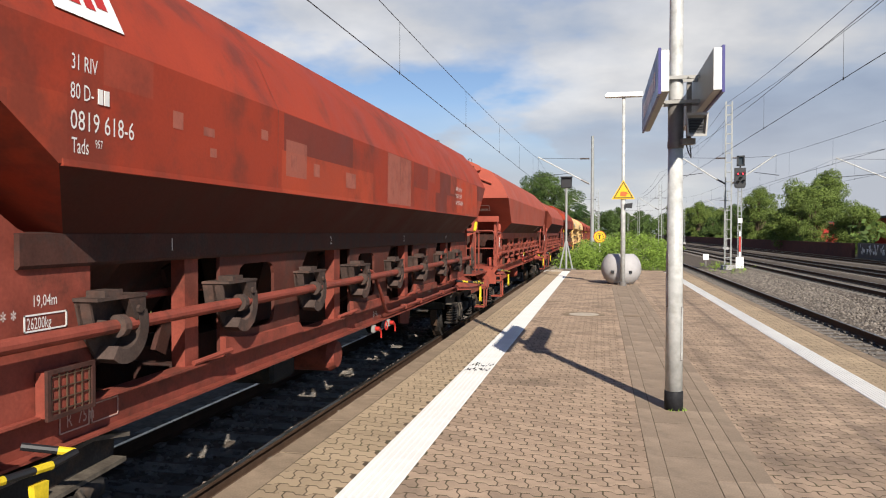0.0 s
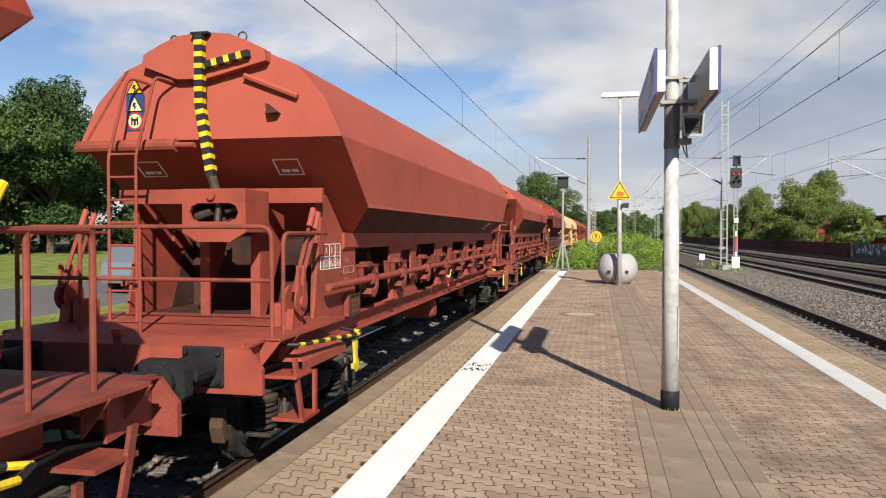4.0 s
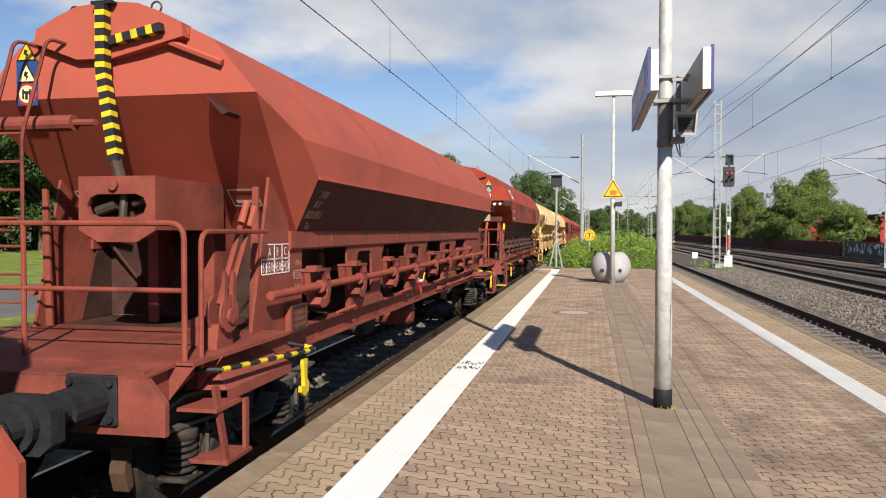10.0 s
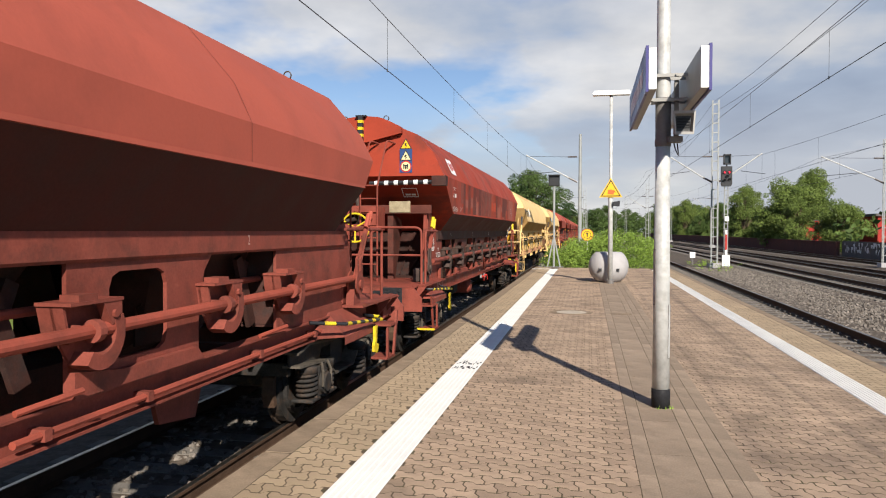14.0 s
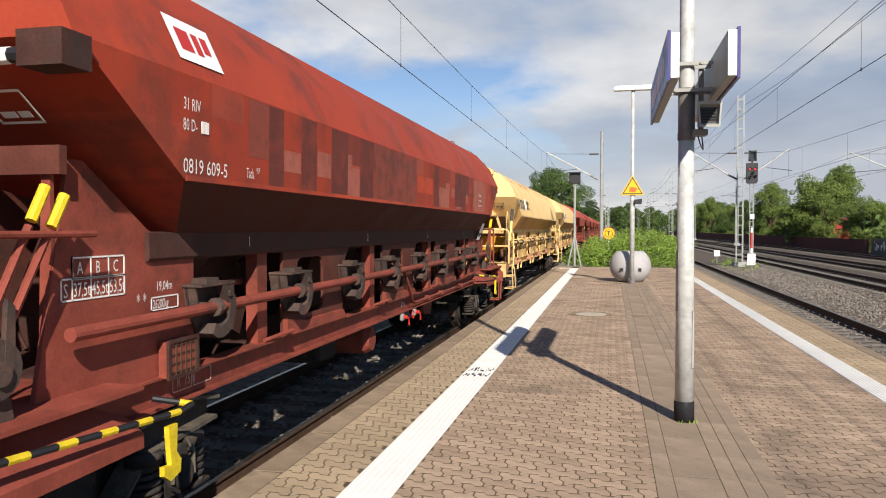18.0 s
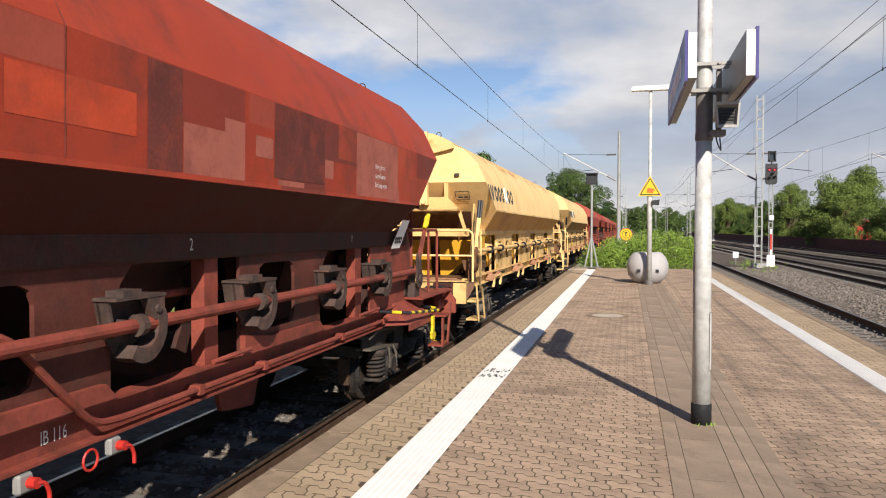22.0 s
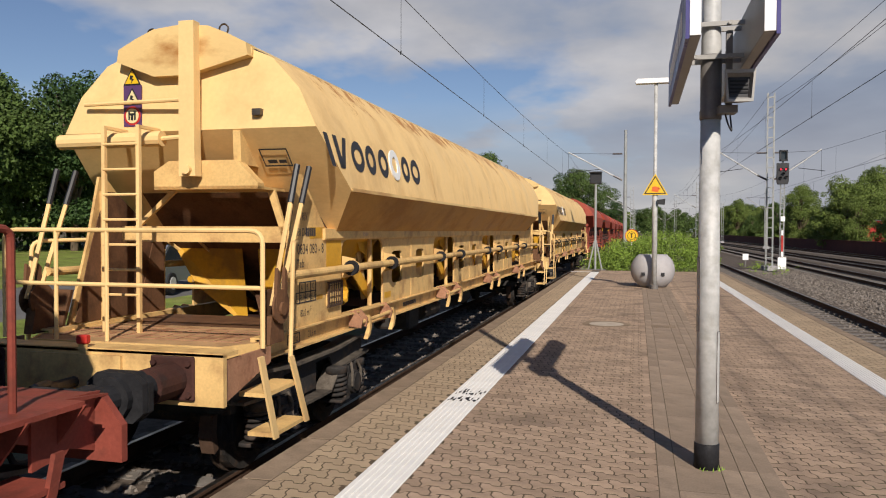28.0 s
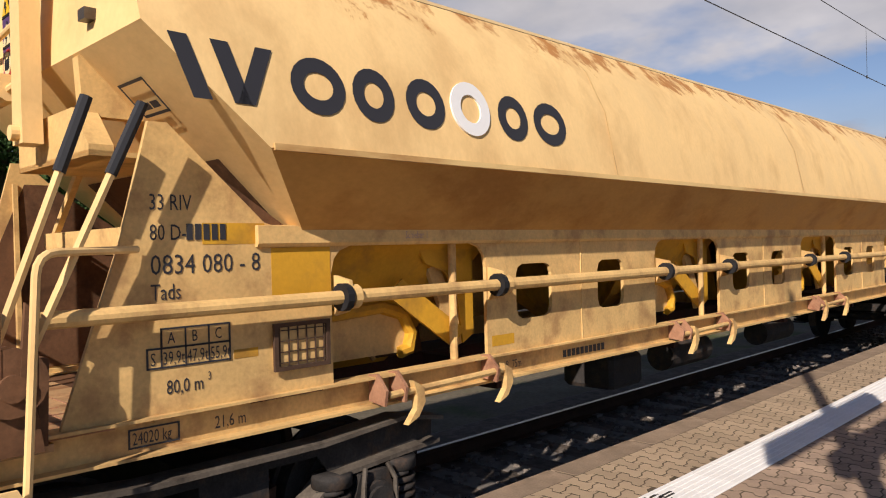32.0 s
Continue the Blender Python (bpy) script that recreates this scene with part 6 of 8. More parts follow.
def train_shift(t):
    """How far the train has rolled towards -y at t seconds."""
    ts = [r[0] for r in ROLL]
    return float(np.interp(t, ts, [r[1] for r in ROLL]))


ROLL = [(0, 0.0), (1, -3.53), (2, -7.05), (3, -10.57), (4, -14.09), (4.5, -15.84), (5.5, -19.36), (6.5, -22.86), (7, -24.59), (7.5, -26.30), (8, -27.98), (8.5, -29.65), (9, -31.29), (9.5, -32.90),
        (10, -34.48), (10.5, -36.02), (11, -37.51), (11.5, -38.95), (12, -40.34), (13, -43.03), (14, -45.68), (15, -48.30), (15.5, -49.62), (16, -50.90), (16.5, -52.13), (17, -53.31), (17.5, -54.44),
        (18, -55.54), (18.5, -56.60), (19, -57.62), (19.5, -58.61), (20, -59.58), (20.5, -60.51), (21, -61.41), (21.5, -62.26), (22, -63.08), (22.5, -63.86), (23, -64.60), (23.5, -65.29), (24, -65.96),
        (24.5, -66.59), (25, -67.18), (25.5, -67.74), (26.5, -68.80), (27.5, -69.80), (28, -70.22), (28.5, -70.55), (29, -70.84), (29.5, -71.12), (30, -71.37), (30.5, -71.61), (31, -71.80), (31.5, -71.85), (32, -71.86)]

TRAIN = []   # (wagon, place of its front headstock at the start)


# repainted rectangles on two old wagons: from, to, lower and upper edge, paint
PATCHES = {
    0: [(8.26, 9.44, 2.56, 3.20, "patch_pink"), (3.41, 3.53, 2.85, 2.96, "patch_pink"), (3.78, 3.93, 2.85, 2.91, "patch_pink"), (3.87, 3.96, 2.715, 2.776, "patch_pink"),
        (5.25, 5.38, 2.73, 2.865, "patch_pink"), (5.77, 5.93, 2.72, 2.84, "patch_pink"), (6.68, 7.01, 2.67, 2.83, "patch_pink"), (4.66, 4.785, 2.93, 3.01, "patch_pink"), (12.9, 15.2, 2.56, 3.20, "patch_bright")],
    3: [(8.35, 9.27, 2.735, 2.975, "patch_bright"), (6.34, 8.30, 2.56, 3.20, "red_frame"), (9.37, 9.72, 2.56, 3.20, "patch_dark"), (9.73, 10.22, 2.56, 2.883, "patch_pink"), (10.22, 10.50, 2.56, 2.978, "patch_pink"),
        (10.66, 10.94, 2.758, 2.914, "patch_pink"), (11.97, 12.17, 2.685, 2.85, "patch_pink"), (12.78, 14.18, 2.56, 3.20, "patch_pink"), (11.03, 11.52, 2.552, 2.61, "patch_pink"),
        (3.27, 3.615, 2.764, 3.20, "red_frame"), (3.91, 4.256, 2.70, 2.876, "patch_pink"), (4.635, 4.99, 2.706, 2.94, "patch_pink"), (5.48, 5.84, 2.56, 2.865, "patch_pink"), (3.62, 3.90, 2.56, 3.20, "patch_dark"),
        (4.27, 4.62, 2.56, 3.20, "patch_dark"), (5.0, 5.47, 2.56, 3.20, "patch_dark"), (5.86, 6.32, 2.56, 3.20, "patch_dark"), (10.96, 11.96, 2.62, 3.20, "patch_dark")],
}


def build_train():
    base_old = hopper_wagon("old", "rust-red hopper wagon with patchy repainted sides on the track")
    base_new = hopper_wagon("new", "matt brick-red hopper wagon with faded lettering on the track")
    base_steep = hopper_wagon("steep", "matt brick-red hopper wagon with leaning end and faded lettering")
    base_yel = hopper_wagon("yellow", "cream-yellow hopper wagon with rust-streaked roof on the track")
    base_older = hopper_wagon("older", "rust-red hopper wagon with many repainted rectangles on its side")
    far_old = hopper_wagon("old", "rust-red hopper wagon further back in the train", True)
    far_new = hopper_wagon("new", "matt brick-red hopper wagon further back in the train", True)
    y = -6.32
    order = "old new steep older yellow yellow new old new new old new new new".split()
    used = {}
    for n, kind in enumerate(order):
        base = dict(old=base_old, new=base_new, steep=base_steep, older=base_older, yellow=base_yel)[kind] if n < 6 else dict(old=far_old, new=far_new)[kind]
        if base in used.values():
            w = copy_thing(base, Matrix())
        else:
            w = base
            used[n] = base
        TRAIN.append((w, y))
        y += KINDS[kind]["L"] + 1.24
    # what sets single wagons apart
    for i, txt in ((0, "0819 618-6"), (3, "0819 609-5")):
        w, k = TRAIN[i][0], KINDS["old"]
        if i == 0:
            spec = (("31 RIV", 2.48, 3.026, 0.082, 0.66), ("80 D-", 2.475, 2.878, 0.085, 0.66), (txt, 2.474, 2.722, 0.105, 0.80), ("Tads", 2.485, 2.602, 0.083, 0.60), ("957", 2.668, 2.644, 0.045, 0.66))
            yf, zf = 12.78, 2.97
        else:
            spec = (("31 RIV", 2.383, 2.986, 0.080, 0.68), ("80 D-", 2.38, 2.853, 0.080, 0.66), (txt, 2.381, 2.58, 0.100, 0.90), ("Tads", 3.237, 2.602, 0.078, 0.60), ("957", 3.40, 2.645, 0.042, 0.66))
            yf, zf = 13.36, 2.88
        for n in range(2):
            # the keeper's letters as plain bars
            bm = bmesh.new()
            y, z = (2.690, 2.878) if i == 0 else (2.600, 2.853)
            box(bm, 1.508, 1.512, y + 0.052 * n, y + 0.04 + 0.052 * n, z, z + 0.08)
            part("keeper_mark", bm, "letter_white", w)
        # repainted rectangles on the wall
        for a, b, c, d, m in PATCHES[i]:
            bm = bmesh.new()
            faces(bm, [(1.5018 + 0.015 * (z - k["zf"]), y, z) for y, z in ((a, c), (b, c), (b, d), (a, d))], [(0, 1, 2, 3)])
            part("paint_patch", bm, m, w)
        for body, y, z, size, st in spec:
            slope_text(w, k, body, y, z, size, "letter_white", st)
        lines = ("FAHRZEUG DARF NUR", "MIT GESCHLOSSENEM", "DACH BEWEGT WERDEN") if i == 0 else ("Fahrzeug darf nur", "mit geschlossenem", "Dach bewegt werden")
        for n, line in enumerate(lines):
            slope_text(w, k, line, yf, zf - (0.125 if i == 0 else 0.10) * n, 0.075 if i == 0 else 0.055, "letter_white", 0.60)
        for (yb, wb), ch in zip(k["bays"], "1234" if i == 0 else "1221"):
            side_text(w, ch, yb + 0.8, 2.07, 0.09, "letter_white", WEB + 0.0385)
        bm = bmesh.new()
        xa, xb = k["hw"] * 0.965 + 0.012, k["hw"] * 0.87 + 0.012
        faces(bm, [(xa, 2.42, 3.32), (xa, 2.98, 3.32), (xb, 2.98, 3.62), (xb, 2.42, 3.62)], [(0, 1, 2, 3)])
        paper = part("route_label", bm, "white", w, "white paper label with red marks")
        for a, b, u0, u1 in ((2.50, 2.66, 0.25, 0.75), (2.70, 2.78, 0.25, 0.75), (2.81, 2.90, 0.35, 0.75)):
            bm = bmesh.new()
            e = Vector((xb - xa, 0, 0.30))
            o = Vector((xa + 0.003, 0, 3.321))
            faces(bm, [o + e * u0 + Vector((0, a, 0)), o + e * u0 + Vector((0, b, 0)), o + e * u1 + Vector((0, b, 0)), o + e * u1 + Vector((0, a, 0))], [(0, 1, 2, 3)])
            part("label_bar", bm, "sign_red", paper)
    # a white dab of paint with a black scrawl at the tail of one old wagon
    w = TRAIN[3][0]
    bm = bmesh.new()
    faces(bm, [(1.19, 14.90, 1.97), (1.19, 15.28, 1.97), (1.31, 15.36, 2.34), (1.31, 15.02, 2.34)], [(0, 1, 2, 3)])
    dab = part("paint_dab", bm, "white", w, "white dab of paint with a black scrawl")
    for y in (15.0, 15.1, 15.2):
        bm = bmesh.new()
        disc(bm, (1.23, y, 2.08), (1, 0, -0.3), 0.048, 0.006, 12, 0.024)
        part("scrawl", bm, "black", dab)
    w, k = TRAIN[1][0], KINDS["new"]
    for n in range(3):
        # worn stencil bars on the under-slope
        z = 2.40 - 0.06 * n
        x = 1.16 + (1.5 - 1.16) * (z - 2.19) / (k["zf"] - 2.19)
        bm = bmesh.new()
        faces(bm, [(x + 0.006, 13.1 - 0.05 * n, z), (x + 0.006, 13.6 - 0.06 * n, z), (x + 0.044, 13.6 - 0.06 * n, z + 0.035), (x + 0.044, 13.1 - 0.05 * n, z + 0.035)], [(0, 1, 2, 3)])
        part("worn_stencil", bm, "letter_dull", w)


build_train()

# ---- platform, tracks and ground ----
EDGE_L, EDGE_R = -2.95, 2.86         # outer faces of the platform
STRIP_L, STRIP_R = (-2.23, -1.90), (1.95, 2.22)
GUT = (-0.30, 0.42)                   # drain slabs along the middle
END_Y, START_Y = 26.6, -14.0


def build_ground():
    bm = bmesh.new()
    # one sheet to the horizon, lower under the tracks, rising on the far side of the train
    xs = [-2500, -400, -120, -60, -34, -22, -14, -10.5, -8.6, -7.0, 18.5, 22, 40, 120, 400, 2500]
    zs = [0.6, 0.6, 0.6, 0.5, 0.3, 0.0, -0.35, -0.6, -0.95, -1.0, -1.0, -0.75, -0.7, -0.5, 0, 0]
    ys = [-2500, -300, -60, -20, 0, 20, 40, 80, 140, 300, 2500]
    grid = [[bm.verts.new((x, y, z)) for x, z in zip(xs, zs)] for y in ys]
    for a, b in zip(grid, grid[1:]):
        for i in range(len(xs) - 1):
            bm.faces.new((a[i], a[i + 1], b[i + 1], b[i]))
    g = part("ground", bm, "earth", label="")
    tagged(g, "dry earth and rough grass beside the railway", "ground", kind="structure")
    bm = bmesh.new()
    faces(bm, [(-18.5, -60, -0.13), (-14, -60, -0.32), (-13.6, -60, -0.36), (-13.6, 90, -0.36), (-14, 90, -0.32), (-18.5, 90, -0.13)], [(0, 1, 4, 5), (1, 2, 3, 4)])
    part("road", bm, "asphalt")
    tagged(bpy.data.objects["road"], "grey asphalt access road behind the tracks", "road", kind="structure")
    bm = bmesh.new()
    for line in ([(-36, 0.36), (-34, 0.33), (-22, 0.03), (-18.5, -0.125)], [(-13.6, -0.355), (-10.5, -0.57), (-9.0, -0.85)]):
        for (xa, za), (xb, zb) in zip(line, line[1:]):
            faces(bm, [(xa, -60, za), (xb, -60, zb), (xb, 200, zb), (xa, 200, za)], [(0, 1, 2, 3)])
    v = part("grass_verge", bm, "grass")
    tagged(v, "uneven green grass verge beside the track", "grass", kind="structure")


def track(xc, y0, y1, near):
    """Ballast bed, sleepers and two rails. near: how far sleepers are single parts."""
    bed = bmesh.new()
    prism(bed, [(xc - 2.6, -1.05), (xc + 2.6, -1.05), (xc + 1.75, RAIL - 0.20), (xc - 1.75, RAIL - 0.20)], "y", y0, y1)
    tr = part("track_bed", bed, "ballast")
    tagged(tr, "brown-grey crushed stone ballast bed", "track bed", kind="structure")
    for s in (-0.753, 0.753):
        bm = bmesh.new()
        x, z = xc + s, RAIL
        prism(bm, [(x - 0.07, z - 0.172), (x + 0.07, z - 0.172), (x + 0.07, z - 0.16), (x + 0.012, z - 0.135), (x + 0.010, z - 0.045), (x + 0.036, z - 0.03), (x + 0.036, z - 0.006), (x - 0.036, z - 0.006),
                   (x - 0.036, z - 0.03), (x - 0.010, z - 0.045), (x - 0.012, z - 0.135), (x - 0.07, z - 0.16)], "y", y0, y1)
        r = part("rail", bm, "rail_side", tr, "rust-brown steel rail")
        bm = bmesh.new()
        box(bm, x - 0.022, x + 0.026, y0, y1, z - 0.006, z)
        part("rail_head", bm, "rail_top", r, "polished running surface")
    one = bmesh.new()
    prism(one, [(-1.3, -0.10), (1.3, -0.10), (1.27, 0.0), (0.35, -0.02), (-0.35, -0.02), (-1.27, 0.0)], "y", -0.13, 0.13)
    for s in (-0.753, 0.753):
        for d in (-0.11, 0.11):
            box(one, s + d - 0.04, s + d + 0.04, -0.07, 0.07, 0.0, 0.03)
    me = bpy.data.meshes.new("sleeper")
    one.to_mesh(me); one.free()
    me.materials.append(M["sleeper"])
    y = y0 + 0.3
    rest = []
    while y < y1:
        if near[0] < y < near[1]:
            ob = new("sleeper", me)
            ob.location = (xc, y, RAIL - 0.172)
            ob.parent = tr
        else:
            rest.append(y)
        y += 0.6
    vs = np.array([v.co[:] for v in me.vertices])
    fs = [list(p.vertices) for p in me.polygons]
    allv, allf = [], []
    for y in rest:
        if y > 170:
            break
        n = len(allv)
        allv += (vs + (xc, y, RAIL - 0.172)).tolist()
        allf += [[i + n for i in f] for f in fs]
    far = bpy.data.meshes.new("sleepers")
    far.from_pydata(allv, [], allf)
    far.materials.append(M["sleeper"])
    ob = new("sleepers", far)
    ob.parent = tr
    ob["kind"] = "stuff"
    return tr


def loose_stones(name, label, xr, yr, zr, count, size, seed):
    """Crushed stones lying about, each an uneven eight-cornered lump."""
    rng = np.random.default_rng(seed)
    base = np.array([(-1, -1, -0.6), (1, -1, -0.6), (1, 1, -0.6), (-1, 1, -0.6), (-0.7, -0.7, 0.7), (0.7, -0.7, 0.7), (0.7, 0.7, 0.7), (-0.7, 0.7, 0.7)])
    fs = np.array([(0, 3, 2, 1), (4, 5, 6, 7), (0, 1, 5, 4), (1, 2, 6, 5), (2, 3, 7, 6), (3, 0, 4, 7)])
    vs, polys = [], []
    for i in range(count):
        p = base * rng.uniform(0.6, 1.3, (8, 3)) * size * rng.uniform(0.6, 1.4) / 2
        a, b = rng.uniform(0, 6.28), rng.uniform(-0.6, 0.6)
        ca, sa, cb, sb = math.cos(a), math.sin(a), math.cos(b), math.sin(b)
        p = p @ np.array([(ca, sa, 0), (-sa, ca, 0), (0, 0, 1)]) @ np.array([(1, 0, 0), (0, cb, sb), (0, -sb, cb)])
        x = rng.uniform(*xr)
        vs.append(p + (x, rng.uniform(*yr), zr(x) if callable(zr) else zr))
        polys.append(fs + 8 * i)
    me = bpy.data.meshes.new(name)
    me.from_pydata(np.concatenate(vs).tolist(), [], np.concatenate(polys).tolist())
    me.materials.append(M["stone"])
    return tagged(new(name, me), label, "stones", kind="stuff")


def build_tracks():
    track(TRACK_X, -30, 330, (-6, 30))
    track(4.43, -30, 330, (4, 34))
    track(10.4, -30, 330, (14, 44))
    track(14.8, -30, 330, (20, 44))
    track(20.2, -30, 330, (500, 501))
    # ballast between the right-hand tracks
    bm = bmesh.new()
    faces(bm, [(6.2, -30, -0.80), (8.7, -30, -0.82), (8.7, 330, -0.82), (6.2, 330, -0.80)], [(0, 1, 2, 3)])
    faces(bm, [(16.6, -30, -0.84), (18.4, -30, -0.84), (18.4, 330, -0.84), (16.6, 330, -0.84)], [(0, 1, 2, 3)])
    b = part("cess", bm, "ballast")
    tagged(b, "grey gravel strip between the tracks", "gravel", kind="structure")
    loose_stones("ballast_stones", "loose grey crushed stones on the ballast", (5.3, 9.2), (4, 46), lambda x: -0.785, 12000, 0.062, 3)
    loose_stones("ballast_stones", "loose crushed stones beside the train's track", (-4.0, -3.2), (-9, 30), lambda x: -0.74 + 0.10 * (x + 4.0), 2600, 0.065, 4)
    loose_stones("ballast_stones", "loose crushed stones between the rails", (-5.4, -4.1), (-9, 30), lambda x: -0.765, 2600, 0.06, 5)
    loose_stones("ballast_stones", "brown crushed stones beside the platform", (3.0, 5.1), (2, 40), lambda x: -0.775, 3000, 0.055, 6)


def build_platform():
    bm = bmesh.new()
    box(bm, EDGE_L + 0.03, EDGE_R - 0.03, START_Y, END_Y, -1.0, -0.0007)
    base = part("platform", bm, "joint")
    tagged(base, "station platform paved with interlocking concrete stones", "platform", kind="structure")
    # retaining wall faces
    for x0, x1 in ((EDGE_L, EDGE_L + 0.03), (EDGE_R - 0.03, EDGE_R)):
        bm = bmesh.new()
        box(bm, x0, x1, START_Y, END_Y, -1.0, -0.13)
        part("platform_wall", bm, "edge_stone", base)
    # edge stones, one metre each
    me = []
    for w in (0.22, 0.16):
        b2 = bmesh.new()
        box(b2, 0, w, 0.004, 0.996, -0.13, 0.0, 0.012)
        m = bpy.data.meshes.new("edge_stone")
        b2.to_mesh(m); b2.free()
        m.materials.append(M["edge_stone"])
        me.append(m)
    y = START_Y
    while y < END_Y - 0.5:
        for x, m in ((EDGE_L - 0.02, me[0]), (EDGE_R - 0.14, me[1])):
            ob = new("edge_stone", m)
            ob.location, ob.parent = (x, y, 0.002), base
        y += 1.0
    # ribbed white guide tiles
    for (x0, x1) in (STRIP_L, STRIP_R):
        b2 = bmesh.new()
        w = x1 - x0
        n = 7
        pts = [(0, -0.03), (0, 0.002)]
        for i in range(n):
            a = w * (i + 0.12) / n
            c = w * (i + 0.88) / n
            pts += [(a, 0.002), (a + 0.003, 0.0072), (c - 0.003, 0.0072), (c, 0.002)]
        pts += [(w, 0.002), (w, -0.03)]
        prism(b2, pts, "y", 0.002, 0.298)
        m = bpy.data.meshes.new("guide_tile")
        b2.to_mesh(m); b2.free()
        m.materials.append(M["tactile"])
        y = START_Y
        while y < 25.1:
            ob = new("guide_tile", m)
            ob.location, ob.parent = (x0, y, 0), base
            y += 0.3
    # the crosswise end of the left guide strip
    b2 = bmesh.new()
    for i in range(3):
        box(b2, -3.0 + 0.27 * i, -2.74 + 0.27 * i, 25.1, 25.38, -0.03, 0.005)
    part("guide_tile", b2, "tactile", base)
    # dark tar marks on one tile
    b2 = bmesh.new()
    rng = random.Random(4)
    for row in range(2):
        for i in range(16):
            x, y = -2.20 + 0.018 * i + rng.uniform(-0.006, 0.006), 1.60 + 0.30 * row + rng.uniform(-0.07, 0.07)
            box(b2, x, x + rng.uniform(0.008, 0.02), y, y + rng.uniform(0.03, 0.14), 0.0072, 0.0082)
    part("tar_mark", b2, "black", base)
    # drain slabs in the middle
    b2 = bmesh.new()
    m = []
    for w in (0.12, 0.30):
        b3 = bmesh.new()
        box(b3, 0.0015, w - 0.0015, 0.0015, 0.9985, -0.04, 0.0006, 0.003)
        mm = bpy.data.meshes.new("drain_slab")
        b3.to_mesh(mm); b3.free()
        mm.materials.append(M["slab"])
        m.append(mm)
    b2.free()
    y = START_Y
    n = 0
    while y < END_Y - 0.6:
        for x, q, dz in ((GUT[0], 0, 0), (GUT[0] + 0.12, 1, -0.001), (GUT[0] + 0.42, 0, 0.0), (GUT[0] + 0.54, 0, 0.0005), (GUT[0] + 0.66, 0, 0)):
            if x + 0.1 > GUT[1] + 0.06:
                continue
            ob = new("drain_slab", m[q])
            ob.location, ob.parent = (x, y + (0.5 if q else 0), dz), base
        y += 1.0
        n += 1
    # manhole cover and gully plate
    b2 = bmesh.new()
    disc(b2, (-0.96, 8.09, -0.001), (0, 0, 1), 0.42, 0.012, 36, 0.30)
    rim = part("manhole_rim", b2, "edge_stone", base, "worn brown concrete manhole rim")
    b2 = bmesh.new()
    disc(b2, (-0.96, 8.09, -0.001), (0, 0, 1), 0.295, 0.016, 36)
    part("manhole_cover", b2, "cover_pale", rim, "round pale concrete cover")
    b2 = bmesh.new()
    for i in range(12):
        box(b2, -0.20 + 0.034 * i, -0.176 + 0.034 * i, 7.85, 8.2, -0.02, 0.004)
    part("gully_grate", b2, "edge_stone", base)
    build_pavers(base)


def paver_outline(h=0.14, a=0.019, gx=0.008, gy=0.014, s=0.015):
    """An interlocking stone: heads and a waist along its long sides, a bend in its short sides."""
    g = gx / 2
    xs = [-0.1 + g + s, -0.062, -0.036, 0.036, 0.062, 0.1 - g + s]
    up = [a, a, -a, -a, a, a]
    low = [(x, -h / 2 - u + gy / 2) for x, u in zip(xs, up)]
    top = [(x, h / 2 + u - gy / 2) for x, u in zip([-0.1 + g - s] + xs[1:5] + [0.1 - g - s], up)]
    return low + [(0.1 - g + s, -0.025), (0.1 - g - s, 0.025)] + top[::-1] + [(-0.1 + g - s, 0.025), (-0.1 + g + s, -0.025)]


def build_pavers(base):
    out = np.array(paver_outline())
    c = 0.002
    inn = out - np.sign(out) * c
    n = len(out)
    vs = np.concatenate([np.c_[out, np.full(n, -0.035)], np.c_[out, np.full(n, -0.0022)], np.c_[inn, np.zeros(n)]])
    polys = [list(range(2 * n, 3 * n))] + [[k * n + i, k * n + (i + 1) % n, (k + 1) * n + (i + 1) % n, (k + 1) * n + i] for k in (0, 1) for i in range(n)]
    me = bpy.data.meshes.new("paving_stone")
    me.from_pydata(vs.tolist(), [], polys)
    me.materials.append(M["paver_one"])
    rng = np.random.default_rng(8)
    groups = {"paver": [], "paver_edge": []}
    singles = 0
    fields = [(EDGE_L + 0.20, STRIP_L[0], "paver_edge"), (STRIP_L[1], GUT[0], "paver"), (GUT[1] + 0.0, STRIP_R[0], "paver"), (STRIP_R[1], EDGE_R - 0.14, "paver_edge")]
    for x0, x1, mat in fields:
        w = x1 - x0
        rows = int((END_Y - START_Y) / 0.14)
        for r in range(rows):
            y = START_Y + 0.14 * r + 0.07
            sh = 0.1 if r % 2 else 0.0
            k = int(w / 0.2) + 2
            for i in range(k):
                x = x0 + 0.2 * i + sh
                lo, hi = x - 0.1, x + 0.1
                if hi < x0 + 0.03 or lo > x1 - 0.03:
                    continue
                dz = rng.uniform(0.0, 0.0006)
                if lo < x0 or hi > x1 or not (mat == "paver" and x < 0 and -2.4 < y < 0.9 and singles < 298):
                    v = vs + (x, y, dz)
                    v[:, 0] = np.where(v[:, 0] < x0 + 0.034, x0 + 0.003, np.where(v[:, 0] > x1 - 0.034, x1 - 0.003, v[:, 0]))
                    groups[mat].append(v)
                else:
                    ob = new("paving_stone", me)
                    ob.location, ob.parent = (x, y, dz), base
                    singles += 1
    for mat, blocks in groups.items():
        m = bpy.data.meshes.new("paving_stones")
        allf = [[i + len(vs) * j for i in f] for j in range(len(blocks)) for f in polys]
        m.from_pydata(np.concatenate(blocks).tolist(), [], allf)
        m.materials.append(M[mat])
        ob = new("paving_stones", m)
        ob.parent = base
        ob["kind"] = "stuff"


# ---- things on the platform ----


